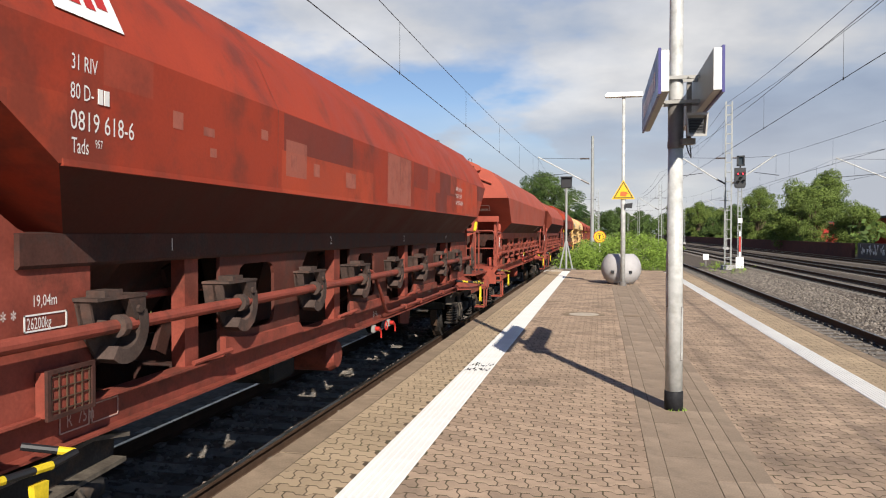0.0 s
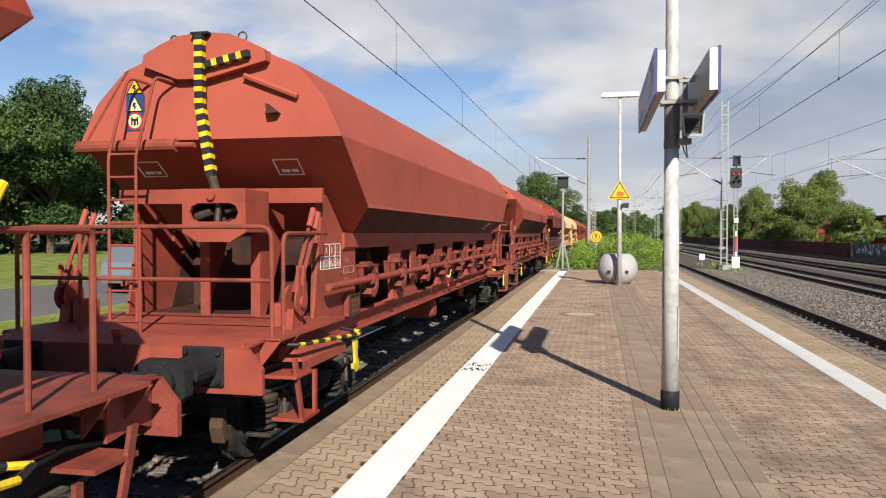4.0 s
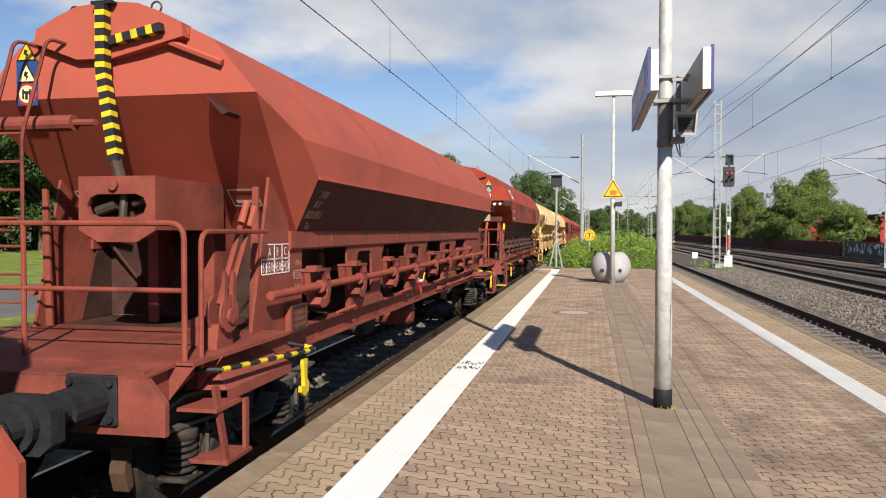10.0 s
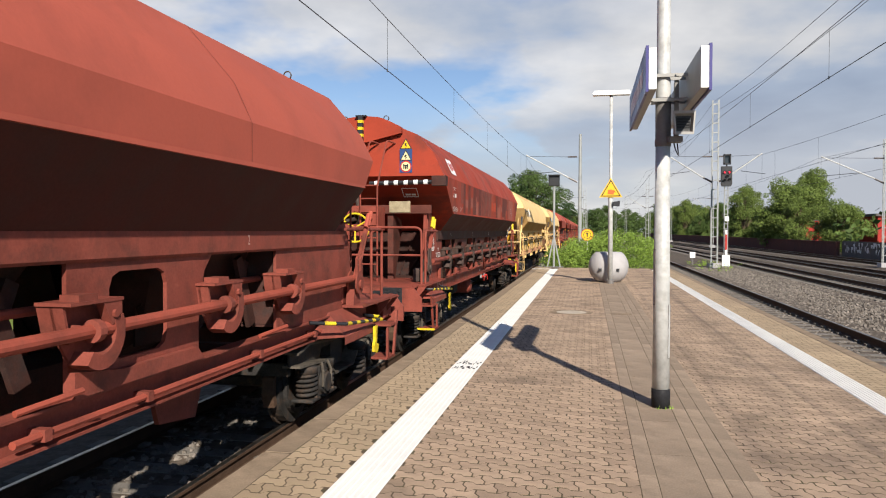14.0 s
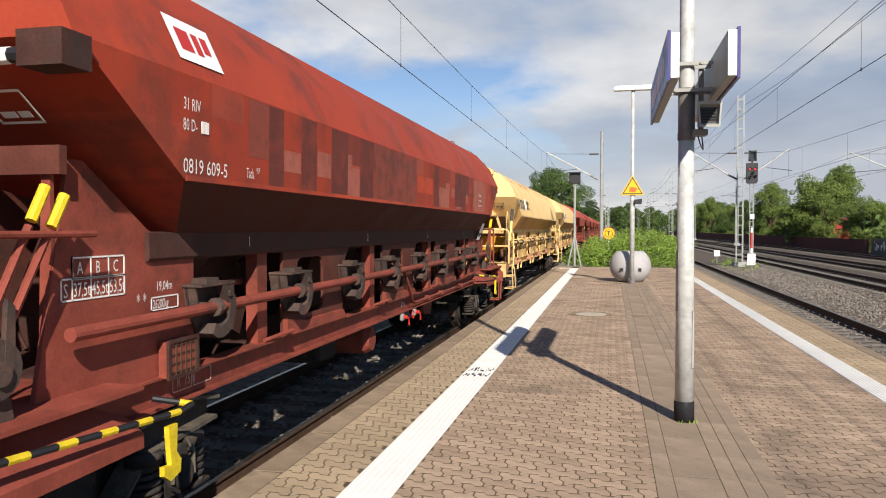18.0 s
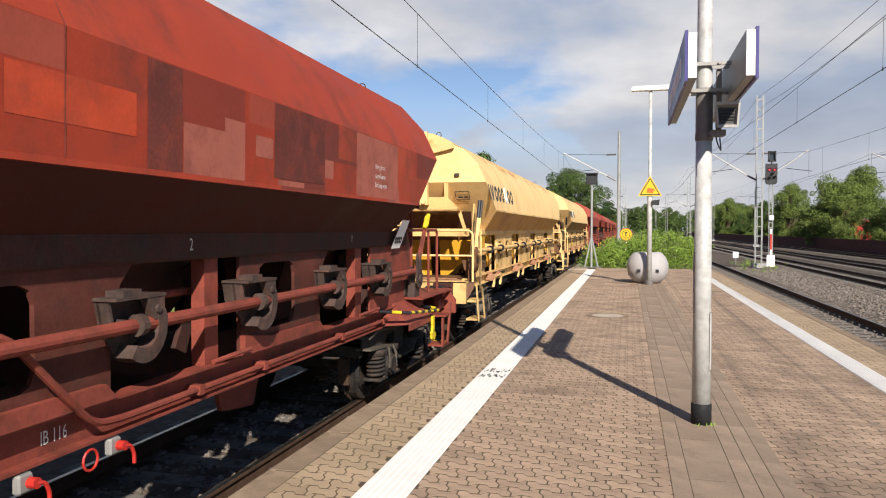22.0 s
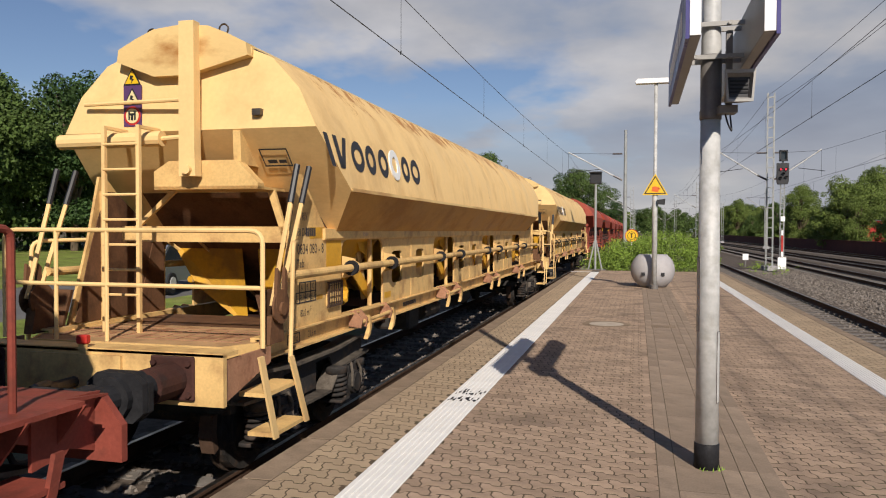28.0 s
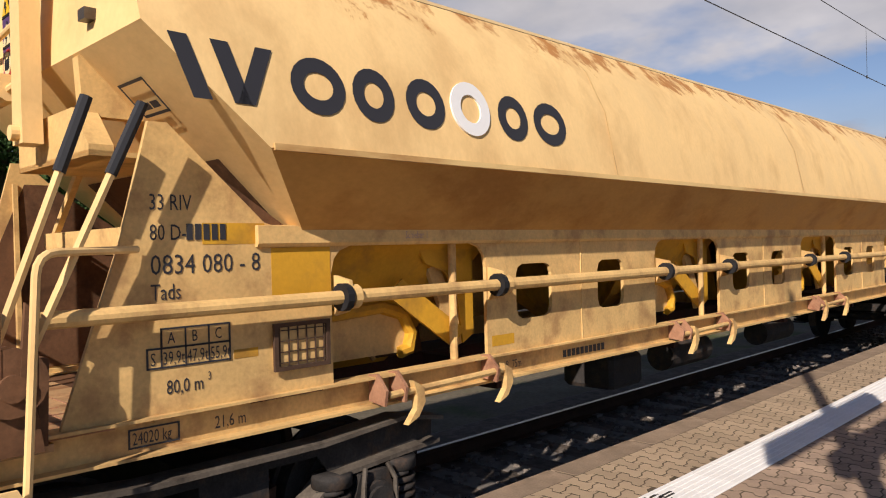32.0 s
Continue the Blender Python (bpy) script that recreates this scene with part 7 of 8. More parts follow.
def sign_pole():
    w = thing("sign_pole", "tall galvanised steel pole with name boards and loudspeaker", "sign pole", pose(0.03, 0.045, 0))
    bm = bmesh.new()
    lathe(bm, [(0.080, 0.0), (0.0655, 2.42)], 32)
    part("pole", bm, "galvanised", w, smooth=True)
    bm = bmesh.new()
    lathe(bm, [(0.0665, 2.42), (0.066, 2.95), (0.063, 2.98), (0.055, 6.6)], 24)
    part("upper_pole", bm, "galvanised", w, smooth=True)
    bm = bmesh.new()
    lathe(bm, [(0.0855, -0.005), (0.0845, 0.17), (0.080, 0.175)], 24)
    part("foot_sleeve", bm, "rubber", w, "black weathered foot sleeve", smooth=True)
    bm = bmesh.new()
    lathe(bm, [(0.070, 2.40), (0.073, 2.41), (0.073, 2.46), (0.0695, 2.47), (0.0695, 2.84)], 24)
    part("sleeve", bm, "galv_dark", w, smooth=True)
    # curved inspection doors, let into the shaft
    for a0, a1, z0, z1, r in ((168, 214, 0.95, 1.46, 0.0752), (-44, 4, 0.46, 0.95, 0.0782)):
        bm = bmesh.new()
        arc = [math.radians(a0 + (a1 - a0) * i / 8) for i in range(9)]
        prism(bm, [(r * math.cos(a), r * math.sin(a)) for a in arc] + [((r - 0.008) * math.cos(a), (r - 0.008) * math.sin(a)) for a in reversed(arc)], "z", z0, z1)
        door = part("inspection_door", bm, "galvanised", w)
        bm = bmesh.new()
        for a in (arc[0], arc[-1]):
            rod(bm, (r * math.cos(a), r * math.sin(a), z0), (r * math.cos(a), r * math.sin(a), z1), 0.0022, 5)
        for z in (z0, z1):
            tube(bm, [(r * math.cos(a), r * math.sin(a), z) for a in arc], 0.0022, 5)
        part("door_gap", bm, "grime", door)
    for s, xi, xo in ((-1, -0.135, -0.20), (1, 0.20, 0.265)):
        bm = bmesh.new()
        a, b = sorted((s * abs(xi), s * abs(xo)))
        box(bm, a, b, -0.90, 1.52, 2.76, 3.10, 0.006)
        board = part("name_board", bm, "panel_grey", w, "grey boxed name board with violet face")
        bm = bmesh.new()
        a, b = sorted((s * abs(xo), s * (abs(xo) + 0.022)))
        box(bm, a, b, -0.915, 1.535, 2.745, 3.115)
        part("board_face", bm, "panel_violet", board, "violet-blue sheet face")
        bm = bmesh.new()
        a, b = sorted((s * abs(xi), s * abs(xo)))
        box(bm, a + 0.002, b - 0.002, -0.912, -0.901, 2.765, 3.095)
        part("edge_cap", bm, "lamp_white", board, "white end cap")
        # lettering on the face, unreadable from the platform
        xx = s * (abs(xo) + 0.0235)
        for i in range(9):
            bm = bmesh.new()
            box(bm, min(xx, xx + 0.001 * s), max(xx, xx + 0.001 * s), -0.55 + 0.2 * i, -0.40 + 0.2 * i, 2.85, 3.0)
            part("name_bar", bm, "white", board)
    for z in (2.80, 3.02):
        bm = bmesh.new()
        box(bm, -0.14, 0.20, -0.09, -0.07, z, z + 0.03)
        box(bm, -0.14, 0.20, 0.07, 0.09, z, z + 0.03)
        for x in (-0.11, 0.11):
            disc(bm, (x, -0.10, z + 0.015), (0, 1, 0), 0.015, 0.02, 6)
        part("clamp", bm, "panel_grey", w)
    bm = bmesh.new()
    box(bm, 0.095, 0.135, -0.03, 0.03, 2.45, 3.0)
    part("bracket", bm, "galv_dark", w)
    # loudspeaker: a flared box with a deep mouth
    sp = new("loudspeaker")
    sp.parent, sp.matrix_basis = w, pose(0.135, -0.10, 2.57, 0, 0, 6) @ Matrix.Diagonal((0.78, 1, 1.12, 1))
    bm = bmesh.new()
    o = [(-0.105, -0.19, -0.085), (0.105, -0.19, -0.085), (0.125, -0.19, 0.10), (-0.125, -0.19, 0.10)]
    b = [(-0.06, 0.05, -0.06), (0.06, 0.05, -0.06), (0.06, 0.05, 0.06), (-0.06, 0.05, 0.06)]
    i1 = [(x * 0.84, y, z * 0.80) for x, y, z in o]
    i2 = [(x * 0.72, y + 0.05, z * 0.62) for x, y, z in o]
    faces(bm, o + b + i1 + i2, [(0, 4, 5, 1), (1, 5, 6, 2), (2, 6, 7, 3), (3, 7, 4, 0), (7, 6, 5, 4)] +
          [(a, (a + 1) % 4, 8 + (a + 1) % 4, 8 + a) for a in range(4)] + [(8 + a, 8 + (a + 1) % 4, 12 + (a + 1) % 4, 12 + a) for a in range(4)] + [(12, 13, 14, 15)])
    part("horn", bm, "panel_grey", sp)
    bm = bmesh.new()
    box(bm, -0.088, 0.088, -0.1425, -0.1405, -0.053, 0.062)
    part("mouth", bm, "black", sp, "dark speaker mouth")
    for z in (-0.03, -0.01, 0.012, 0.034):
        bm = bmesh.new()
        box(bm, -0.075, 0.075, -0.15, -0.143, z, z + 0.010)
        part("louvre", bm, "rubber", sp)
    bm = bmesh.new()
    box(bm, -0.13, 0.02, -0.06, 0.06, -0.13, -0.085)
    part("speaker_foot", bm, "galv_dark", sp)
    bm = bmesh.new()
    tube(bm, rounded([(0.08, -0.07, 2.46), (0.10, -0.10, 2.36), (0.13, -0.09, 2.30), (0.12, -0.06, 2.42)], 0.03), 0.006, 5)
    part("cable", bm, "black", w)
    # weeds at the foot
    bm = bmesh.new()
    rng = random.Random(2)
    for i in range(12):
        a, r = rng.uniform(-2.2, -0.3), rng.uniform(0.085, 0.12)
        p = Vector((r * math.cos(a), r * math.sin(a), 0))
        q = p + Vector((rng.uniform(-0.03, 0.03), rng.uniform(-0.03, 0.03), rng.uniform(0.015, 0.035)))
        sdv = Vector((0.004, 0.002, 0))
        faces(bm, [p - sdv, p + sdv, q], [(0, 1, 2)])
    ob = part("weeds", bm, "weed")
    ob.matrix_basis = pose(0.03, 0.045, 0)
    tagged(ob, "tuft of green weeds at the foot of the pole", "weeds", kind="stuff")


def lamp_post():
    w = thing("platform_lamp", "slim white-grey lamp post with flat luminaire on the platform", "lamp", pose(0.03, 16.75, 0))
    bm = bmesh.new()
    lathe(bm, [(0.072, 0), (0.072, 3.0), (0.05, 3.05), (0.048, 5.80)], 18)
    part("post", bm, "galvanised", w, smooth=True)
    bm = bmesh.new()
    lathe(bm, [(0.11, -0.002), (0.11, 0.10), (0.09, 0.12)], 18)
    part("foot", bm, "galv_dark", w)
    bm = bmesh.new()
    prism(bm, [(-0.55, 5.80), (0.55, 5.80), (0.57, 5.84), (0.54, 5.93), (-0.50, 5.93), (-0.57, 5.86)], "y", -0.13, 0.13)
    part("luminaire", bm, "lamp_white", w, "flat white luminaire")
    for r, c, o in ((0.40, "sign_yellow", 0.0), (0.345, "black", 0.004), (0.29, "sign_yellow", 0.008)):
        bm = bmesh.new()
        prism(bm, [(r * math.cos(a), 2.86 + r * math.sin(a)) for a in (math.pi / 2, math.pi * 7 / 6, math.pi * 11 / 6)], "y", -0.10 - o, -0.092)
        part("warning_triangle", bm, c, w)
    bm = bmesh.new()
    prism(bm, [(-0.10, 2.76), (0.08, 2.74), (0.11, 2.84), (0.02, 2.90), (-0.08, 2.89)], "y", -0.112, -0.106)
    prism(bm, [(0.06, 2.86), (0.14, 2.80), (0.15, 2.83), (0.08, 2.89)], "y", -0.112, -0.106)
    part("symbol", bm, "sign_orange", w)
    bm = bmesh.new()
    prism(bm, [(0.06, 2.40), (0.26, 2.38), (0.28, 2.55), (0.06, 2.52)], "y", -0.16, 0.02)
    box(bm, 0.0, 0.08, -0.05, 0.0, 2.36, 2.42)
    part("camera_box", bm, "black", w)
    # concrete ball, in two halves, that guards the post
    g = thing("concrete_ball", "pale grey concrete ball in two halves round the lamp post", "bollard", pose(0.0, 17.55, 0))
    for s in (-1, 1):
        bm = bmesh.new()
        n, rr = 14, 0.60
        rings = []
        for i in range(10):
            ph = -1.05 + 1.95 * i / 9
            ring = []
            for j in range(n + 1):
                a = -math.pi / 2 + math.pi * j / n
                ring.append(bm.verts.new((s * (0.03 + rr * math.cos(ph) * math.cos(a)), rr * math.cos(ph) * math.sin(a), 0.50 + rr * 0.97 * math.sin(ph))))
            rings.append(ring)
        for a, b in zip(rings, rings[1:]):
            for j in range(n):
                bm.faces.new((a[j], a[j + 1], b[j + 1], b[j]) if s > 0 else (a[j + 1], a[j], b[j], b[j + 1]))
        bm.faces.new(rings[-1] if s > 0 else rings[-1][::-1])
        bm.faces.new(rings[0][::-1] if s > 0 else rings[0])
        bm.faces.new([r[0] for r in rings][::-1] + [r[-1] for r in rings])
        half = part("half_shell", bm, "concrete", g, smooth=False)
        half.data.shade_smooth()
        bm = bmesh.new()
        a = s * 0.62
        x, y = s * 0.27, -0.53
        box(bm, x - 0.05, x + 0.05, y - 0.03, y + 0.05, 0.36, 0.45)
        part("lifting_pocket", bm, "black", half)


def post_sign():
    w = thing("stop_disc", "round yellow sign on a thin white post", "sign", pose(-0.70, 30.9, -0.3))
    bm = bmesh.new()
    lathe(bm, [(0.035, 0), (0.035, 1.75)], 10)
    part("post", bm, "white", w)
    for r, c, o in ((0.30, "sign_red", 0.0), (0.275, "sign_yellow", 0.006), (0.19, "black", 0.010), (0.165, "sign_yellow", 0.014)):
        bm = bmesh.new()
        disc(bm, (0, -0.06 - o, 1.73), (0, 1, 0), r, 0.01, 28)
        part("disc", bm, c, w)
    bm = bmesh.new()
    box(bm, -0.025, 0.025, -0.085, -0.08, 1.62, 1.84)
    box(bm, -0.06, 0.06, -0.085, -0.08, 1.79, 1.84)
    part("symbol", bm, "black", w)


def mirror_post():
    w = thing("signal_post", "thin steel post with a black monitor box on splayed feet", "post", pose(-2.15, 26.9, 0))
    bm = bmesh.new()
    rod(bm, (0, 0, 0.0), (0, 0, 3.85), 0.05, 10)
    part("post", bm, "mast", w)
    for i, (x, y) in enumerate(((-0.28, -0.1), (0.28, -0.1), (0.0, 0.28))):
        bm = bmesh.new()
        rod(bm, (x, y, 0.02), (x * 0.1, y * 0.1, 1.25), 0.035, 6)
        part("strut", bm, "mast", w)
    bm = bmesh.new()
    box(bm, -0.42, 0.42, -0.32, 0.32, -0.03, 0.03)
    part("base_plate", bm, "galv_dark", w)
    bm = bmesh.new()
    box(bm, -0.24, 0.24, -0.10, 0.14, 3.62, 4.10, 0.02)
    box(bm, -0.27, 0.27, -0.22, 0.0, 4.08, 4.12)
    part("monitor_box", bm, "black", w, "black hooded box")


# ---- line-side equipment ----


def lattice(bm, w, z0, z1, step, t=0.03, depth=None):
    """A two-legged ladder mast with rungs."""
    d = depth or w
    for x in (-w / 2, w / 2):
        box(bm, x - t, x + t, -d / 2, -d / 2 + 0.05, z0, z1)
        box(bm, x - t, x + t, d / 2 - 0.05, d / 2, z0, z1)
    z, k = z0 + step, 0
    while z < z1:
        box(bm, -w / 2, w / 2, -d / 2, -d / 2 + 0.03, z - t, z + t)
        box(bm, -w / 2, w / 2, d / 2 - 0.03, d / 2, z - t, z + t)
        z += step


def catenary_mast(x, y, arm_to, h=10.0, zb=-0.6, style="ladder", arm_z=5.9):
    w = thing("catenary_mast", "grey lattice catenary mast with slanting cantilever arm", "catenary mast", pose(x, y, zb), group="catenary masts")
    bm = bmesh.new()
    if style == "ladder":
        lattice(bm, 0.38, 0, h, 0.62, 0.026, 0.30)
    else:
        lathe(bm, [(0.14, 0), (0.09, h)], 10)
    part("mast", bm, "mast", w)
    bm = bmesh.new()
    box(bm, -0.4, 0.4, -0.4, 0.4, -0.3, 0.12)
    part("footing", bm, "concrete", w)
    for ax in arm_to:
        s = 1 if ax > x else -1
        a = arm_z - zb
        bm = bmesh.new()
        rod(bm, (s * 0.75, 0, a - 0.75), (ax - x, 0, a + 0.78), 0.04, 8)
        arm = part("cantilever", bm, "galvanised", w, "bright tubular cantilever")
        for pa, pb, r in (((s * 0.2, 0, a - 1.05), (s * 0.75, 0, a - 0.75), 0.06), ((s * 0.2, 0, a + 0.62), (s * 0.8, 0, a + 0.62), 0.05)):
            bm = bmesh.new()
            rod(bm, pa, pb, r, 8)
            part("insulator", bm, "insulator", arm)
        bm = bmesh.new()
        rod(bm, (s * 0.8, 0, a + 0.62), (ax - x, 0, a + 0.70), 0.012, 5)
        rod(bm, (s * 1.6, 0, a - 0.34), (ax - x + s * 0.2, 0, a - 0.55), 0.02, 6)
        rod(bm, (ax - x, 0, a + 0.74), (ax - x, 0, a - 0.9), 0.008, 5)
        part("tie", bm, "wire", arm)
    return w


def wires(name, x, contact, ys, top=6.5, sag=0.55, stagger=0.0):
    """Contact wire, messenger wire and droppers of one track, span by span."""
    w = thing(name, "thin dark overhead contact line with droppers", "overhead line")
    bm = bmesh.new()
    pts = [(x + stagger * (1 if i % 2 else -1), y, contact) for i, y in enumerate(ys)]
    tube(bm, pts, 0.009, 5)
    part("contact_wire", bm, "wire", w)
    line, drops = [], []
    for (a, b) in zip(ys, ys[1:]):
        i = ys.index(a)
        for j in range(12):
            t = j / 12
            line.append((x + stagger * (1 if i % 2 else -1) * (1 - 2 * t), a + (b - a) * t, top - 4 * sag * t * (1 - t)))
        n = max(1, round((b - a) / 8.36))
        for j in range(n):
            t = (j + 0.5) / n
            drops.append((x + stagger * (1 if i % 2 else -1) * (1 - 2 * t), a + (b - a) * t, top - 4 * sag * t * (1 - t)))
    bm = bmesh.new()
    tube(bm, line, 0.008, 5)
    part("messenger_wire", bm, "wire", w)
    for d in drops:
        if -20 < d[1] < 110:
            bm = bmesh.new()
            rod(bm, (d[0], d[1], contact), d, 0.005, 4)
            rod(bm, (d[0], d[1], contact - 0.03), (d[0], d[1], contact + 0.04), 0.014, 5)
            part("dropper", bm, "wire", w)
    return w


def light_signal():
    w = thing("light_signal", "black railway light signal showing red on a lattice mast", "signal", pose(7.88, 43.05, -0.6) @ Matrix.Diagonal((0.8, 1, 1, 1)))
    bm = bmesh.new()
    lattice(bm, 0.26, 0, 5.3, 0.30, 0.022, 0.22)
    part("mast", bm, "mast", w)
    bm = bmesh.new()
    prism(bm, [(-0.32, 5.05), (0.32, 5.05), (0.40, 5.2), (0.40, 6.30), (-0.40, 6.30), (-0.40, 5.2)], "y", -0.18, 0.16)
    head = part("signal_head", bm, "black", w)
    for x, z, c in ((-0.17, 5.92, "red_lamp"), (0.19, 5.92, "red_lamp"), (-0.2, 5.4, "galv_dark"), (0.18, 5.45, "galv_dark"), (0.0, 5.65, "galv_dark")):
        bm = bmesh.new()
        disc(bm, (x, -0.19, z), (0, 1, 0), 0.062, 0.02, 18)
        part("lens", bm, c, head, "glowing red lens" if c == "red_lamp" else "dark lens")
        bm = bmesh.new()
        for i in range(8):
            a0, a1 = math.pi * i / 8, math.pi * (i + 1) / 8
            faces(bm, [(x + 0.11 * math.cos(a0), -0.18, z + 0.11 * math.sin(a0)), (x + 0.11 * math.cos(a1), -0.18, z + 0.11 * math.sin(a1)),
                       (x + 0.11 * math.cos(a1), -0.42, z + 0.09 * math.sin(a1)), (x + 0.11 * math.cos(a0), -0.42, z + 0.09 * math.sin(a0))], [(0, 1, 2, 3)])
        part("hood", bm, "black", head)
    bm = bmesh.new()
    for a, b, c, d in ((-0.24, 0.30, 6.42, 6.50), (-0.24, 0.30, 6.98, 7.06), (-0.24, -0.16, 6.42, 7.06), (0.22, 0.30, 6.42, 7.06)):
        box(bm, a, b, -0.2, 0.1, c, d)
    box(bm, -0.05, 0.05, -0.1, 0.0, 6.28, 6.45)
    part("indicator_frame", bm, "black", w)
    bm = bmesh.new()
    box(bm, -0.17, 0.23, -0.02, 0.0, 6.49, 6.99)
    part("indicator_pane", bm, "glass_dark", w)
    bm = bmesh.new()
    box(bm, -0.13, 0.17, -0.19, -0.16, 2.85, 3.15)
    part("white_plate", bm, "white", w)
    bm = bmesh.new()
    box(bm, -0.07, 0.07, -0.18, -0.15, 1.05, 2.0)
    part("mast_band", bm, "sign_red", w, "red mast band")
    for z in (0.75, 2.02):
        bm = bmesh.new()
        box(bm, -0.065, 0.065, -0.18, -0.15, z, z + 0.3)
        part("mast_band", bm, "white", w)
    bm = bmesh.new()
    box(bm, -0.32, 0.26, -0.32, -0.29, 0.02, 0.72)
    part("number_plate", bm, "white", w, "white square plate")
    # small white marker
    k = thing("marker_post", "small white square marker on a short dark post", "marker", pose(6.83, 50.4, -0.82))
    bm = bmesh.new()
    box(bm, -0.05, 0.05, -0.05, 0.05, 0, 0.75)
    part("post", bm, "galv_dark", k)
    bm = bmesh.new()
    box(bm, -0.19, 0.19, -0.08, -0.05, 0.5, 0.92)
    part("plate", bm, "white", k)


# ---- trees and bushes ----


def leaves(name, mat, clumps, per, size, seed, flat=0.5):
    """A crown of single small leaves gathered in uneven clumps: (x, y, z, radius)."""
    rng = np.random.default_rng(seed)
    vs = []
    for cx, cy, cz, r in clumps:
        n = int(per * (r ** 2))
        d = rng.normal(size=(n, 3))
        d /= np.linalg.norm(d, axis=1)[:, None]
        rad = r * rng.uniform(0.35, 1.0, (n, 1)) ** 0.55
        c = np.array((cx, cy, cz)) + d * rad * (1, 1, 0.82)
        nrm = d + rng.normal(scale=0.75, size=(n, 3)) + (0, 0, flat)
        nrm /= np.linalg.norm(nrm, axis=1)[:, None]
        t = np.cross(nrm, rng.normal(size=(n, 3)))
        t /= np.linalg.norm(t, axis=1)[:, None]
        b = np.cross(nrm, t)
        s = size * rng.uniform(0.6, 1.35, (n, 1))
        vs.append(np.stack([c - t * s, c - b * s * 0.55, c + t * s, c + b * s * 0.55], 1).reshape(-1, 3))
    v = np.concatenate(vs)
    me = bpy.data.meshes.new(name)
    me.from_pydata(v.tolist(), [], np.arange(len(v)).reshape(-1, 4).tolist())
    me.materials.append(M[mat])
    return me


def make_tree(h, spread, mat, seed, label, per=480, size=0.10):
    rng = random.Random(seed)
    w = thing("tree", label, "tree", group="trees along the line")
    bm = bmesh.new()
    limbs = [((0, 0, 0), (rng.uniform(-0.2, 0.2), rng.uniform(-0.2, 0.2), h * 0.45), h * 0.022, h * 0.014)]
    top = Vector(limbs[0][1])
    clumps = []
    for i in range(9):
        a = i * 2.4 + rng.uniform(-0.4, 0.4)
        r = spread * rng.uniform(0.35, 0.85)
        p0 = Vector((0, 0, h * rng.uniform(0.2, 0.42)))
        p1 = Vector((r * math.cos(a), r * math.sin(a), h * rng.uniform(0.38, 0.82)))
        limbs.append((p0, p1, h * 0.011, h * 0.004))
        clumps.append((*p1, spread * rng.uniform(0.32, 0.5)))
        for j in range(3):
            q = p1 + Vector((rng.uniform(-1, 1), rng.uniform(-1, 1), rng.uniform(-0.7, 0.8))) * spread * 0.42
            clumps.append((*q, spread * rng.uniform(0.16, 0.34)))
    for i in range(5):
        q = Vector((rng.uniform(-0.35, 0.35) * spread, rng.uniform(-0.35, 0.35) * spread, h * rng.uniform(0.68, 0.92)))
        limbs.append((top, q, h * 0.01, h * 0.003))
        clumps.append((*q, spread * rng.uniform(0.25, 0.42)))
    # low growth that hides the stem
    for i in range(11):
        a, r = i * 2.4, spread * rng.uniform(0.15, 0.6)
        clumps.append((r * math.cos(a), r * math.sin(a), h * rng.uniform(0.08, 0.34), spread * rng.uniform(0.22, 0.36)))
    for p, q, r0, r1 in limbs:
        rod(bm, p, q, r0, 7, r1)
    part("trunk", bm, "bark", w)
    cr = new("crown", leaves("crown", mat, clumps, per, size, seed))
    cr.parent = w
    return w


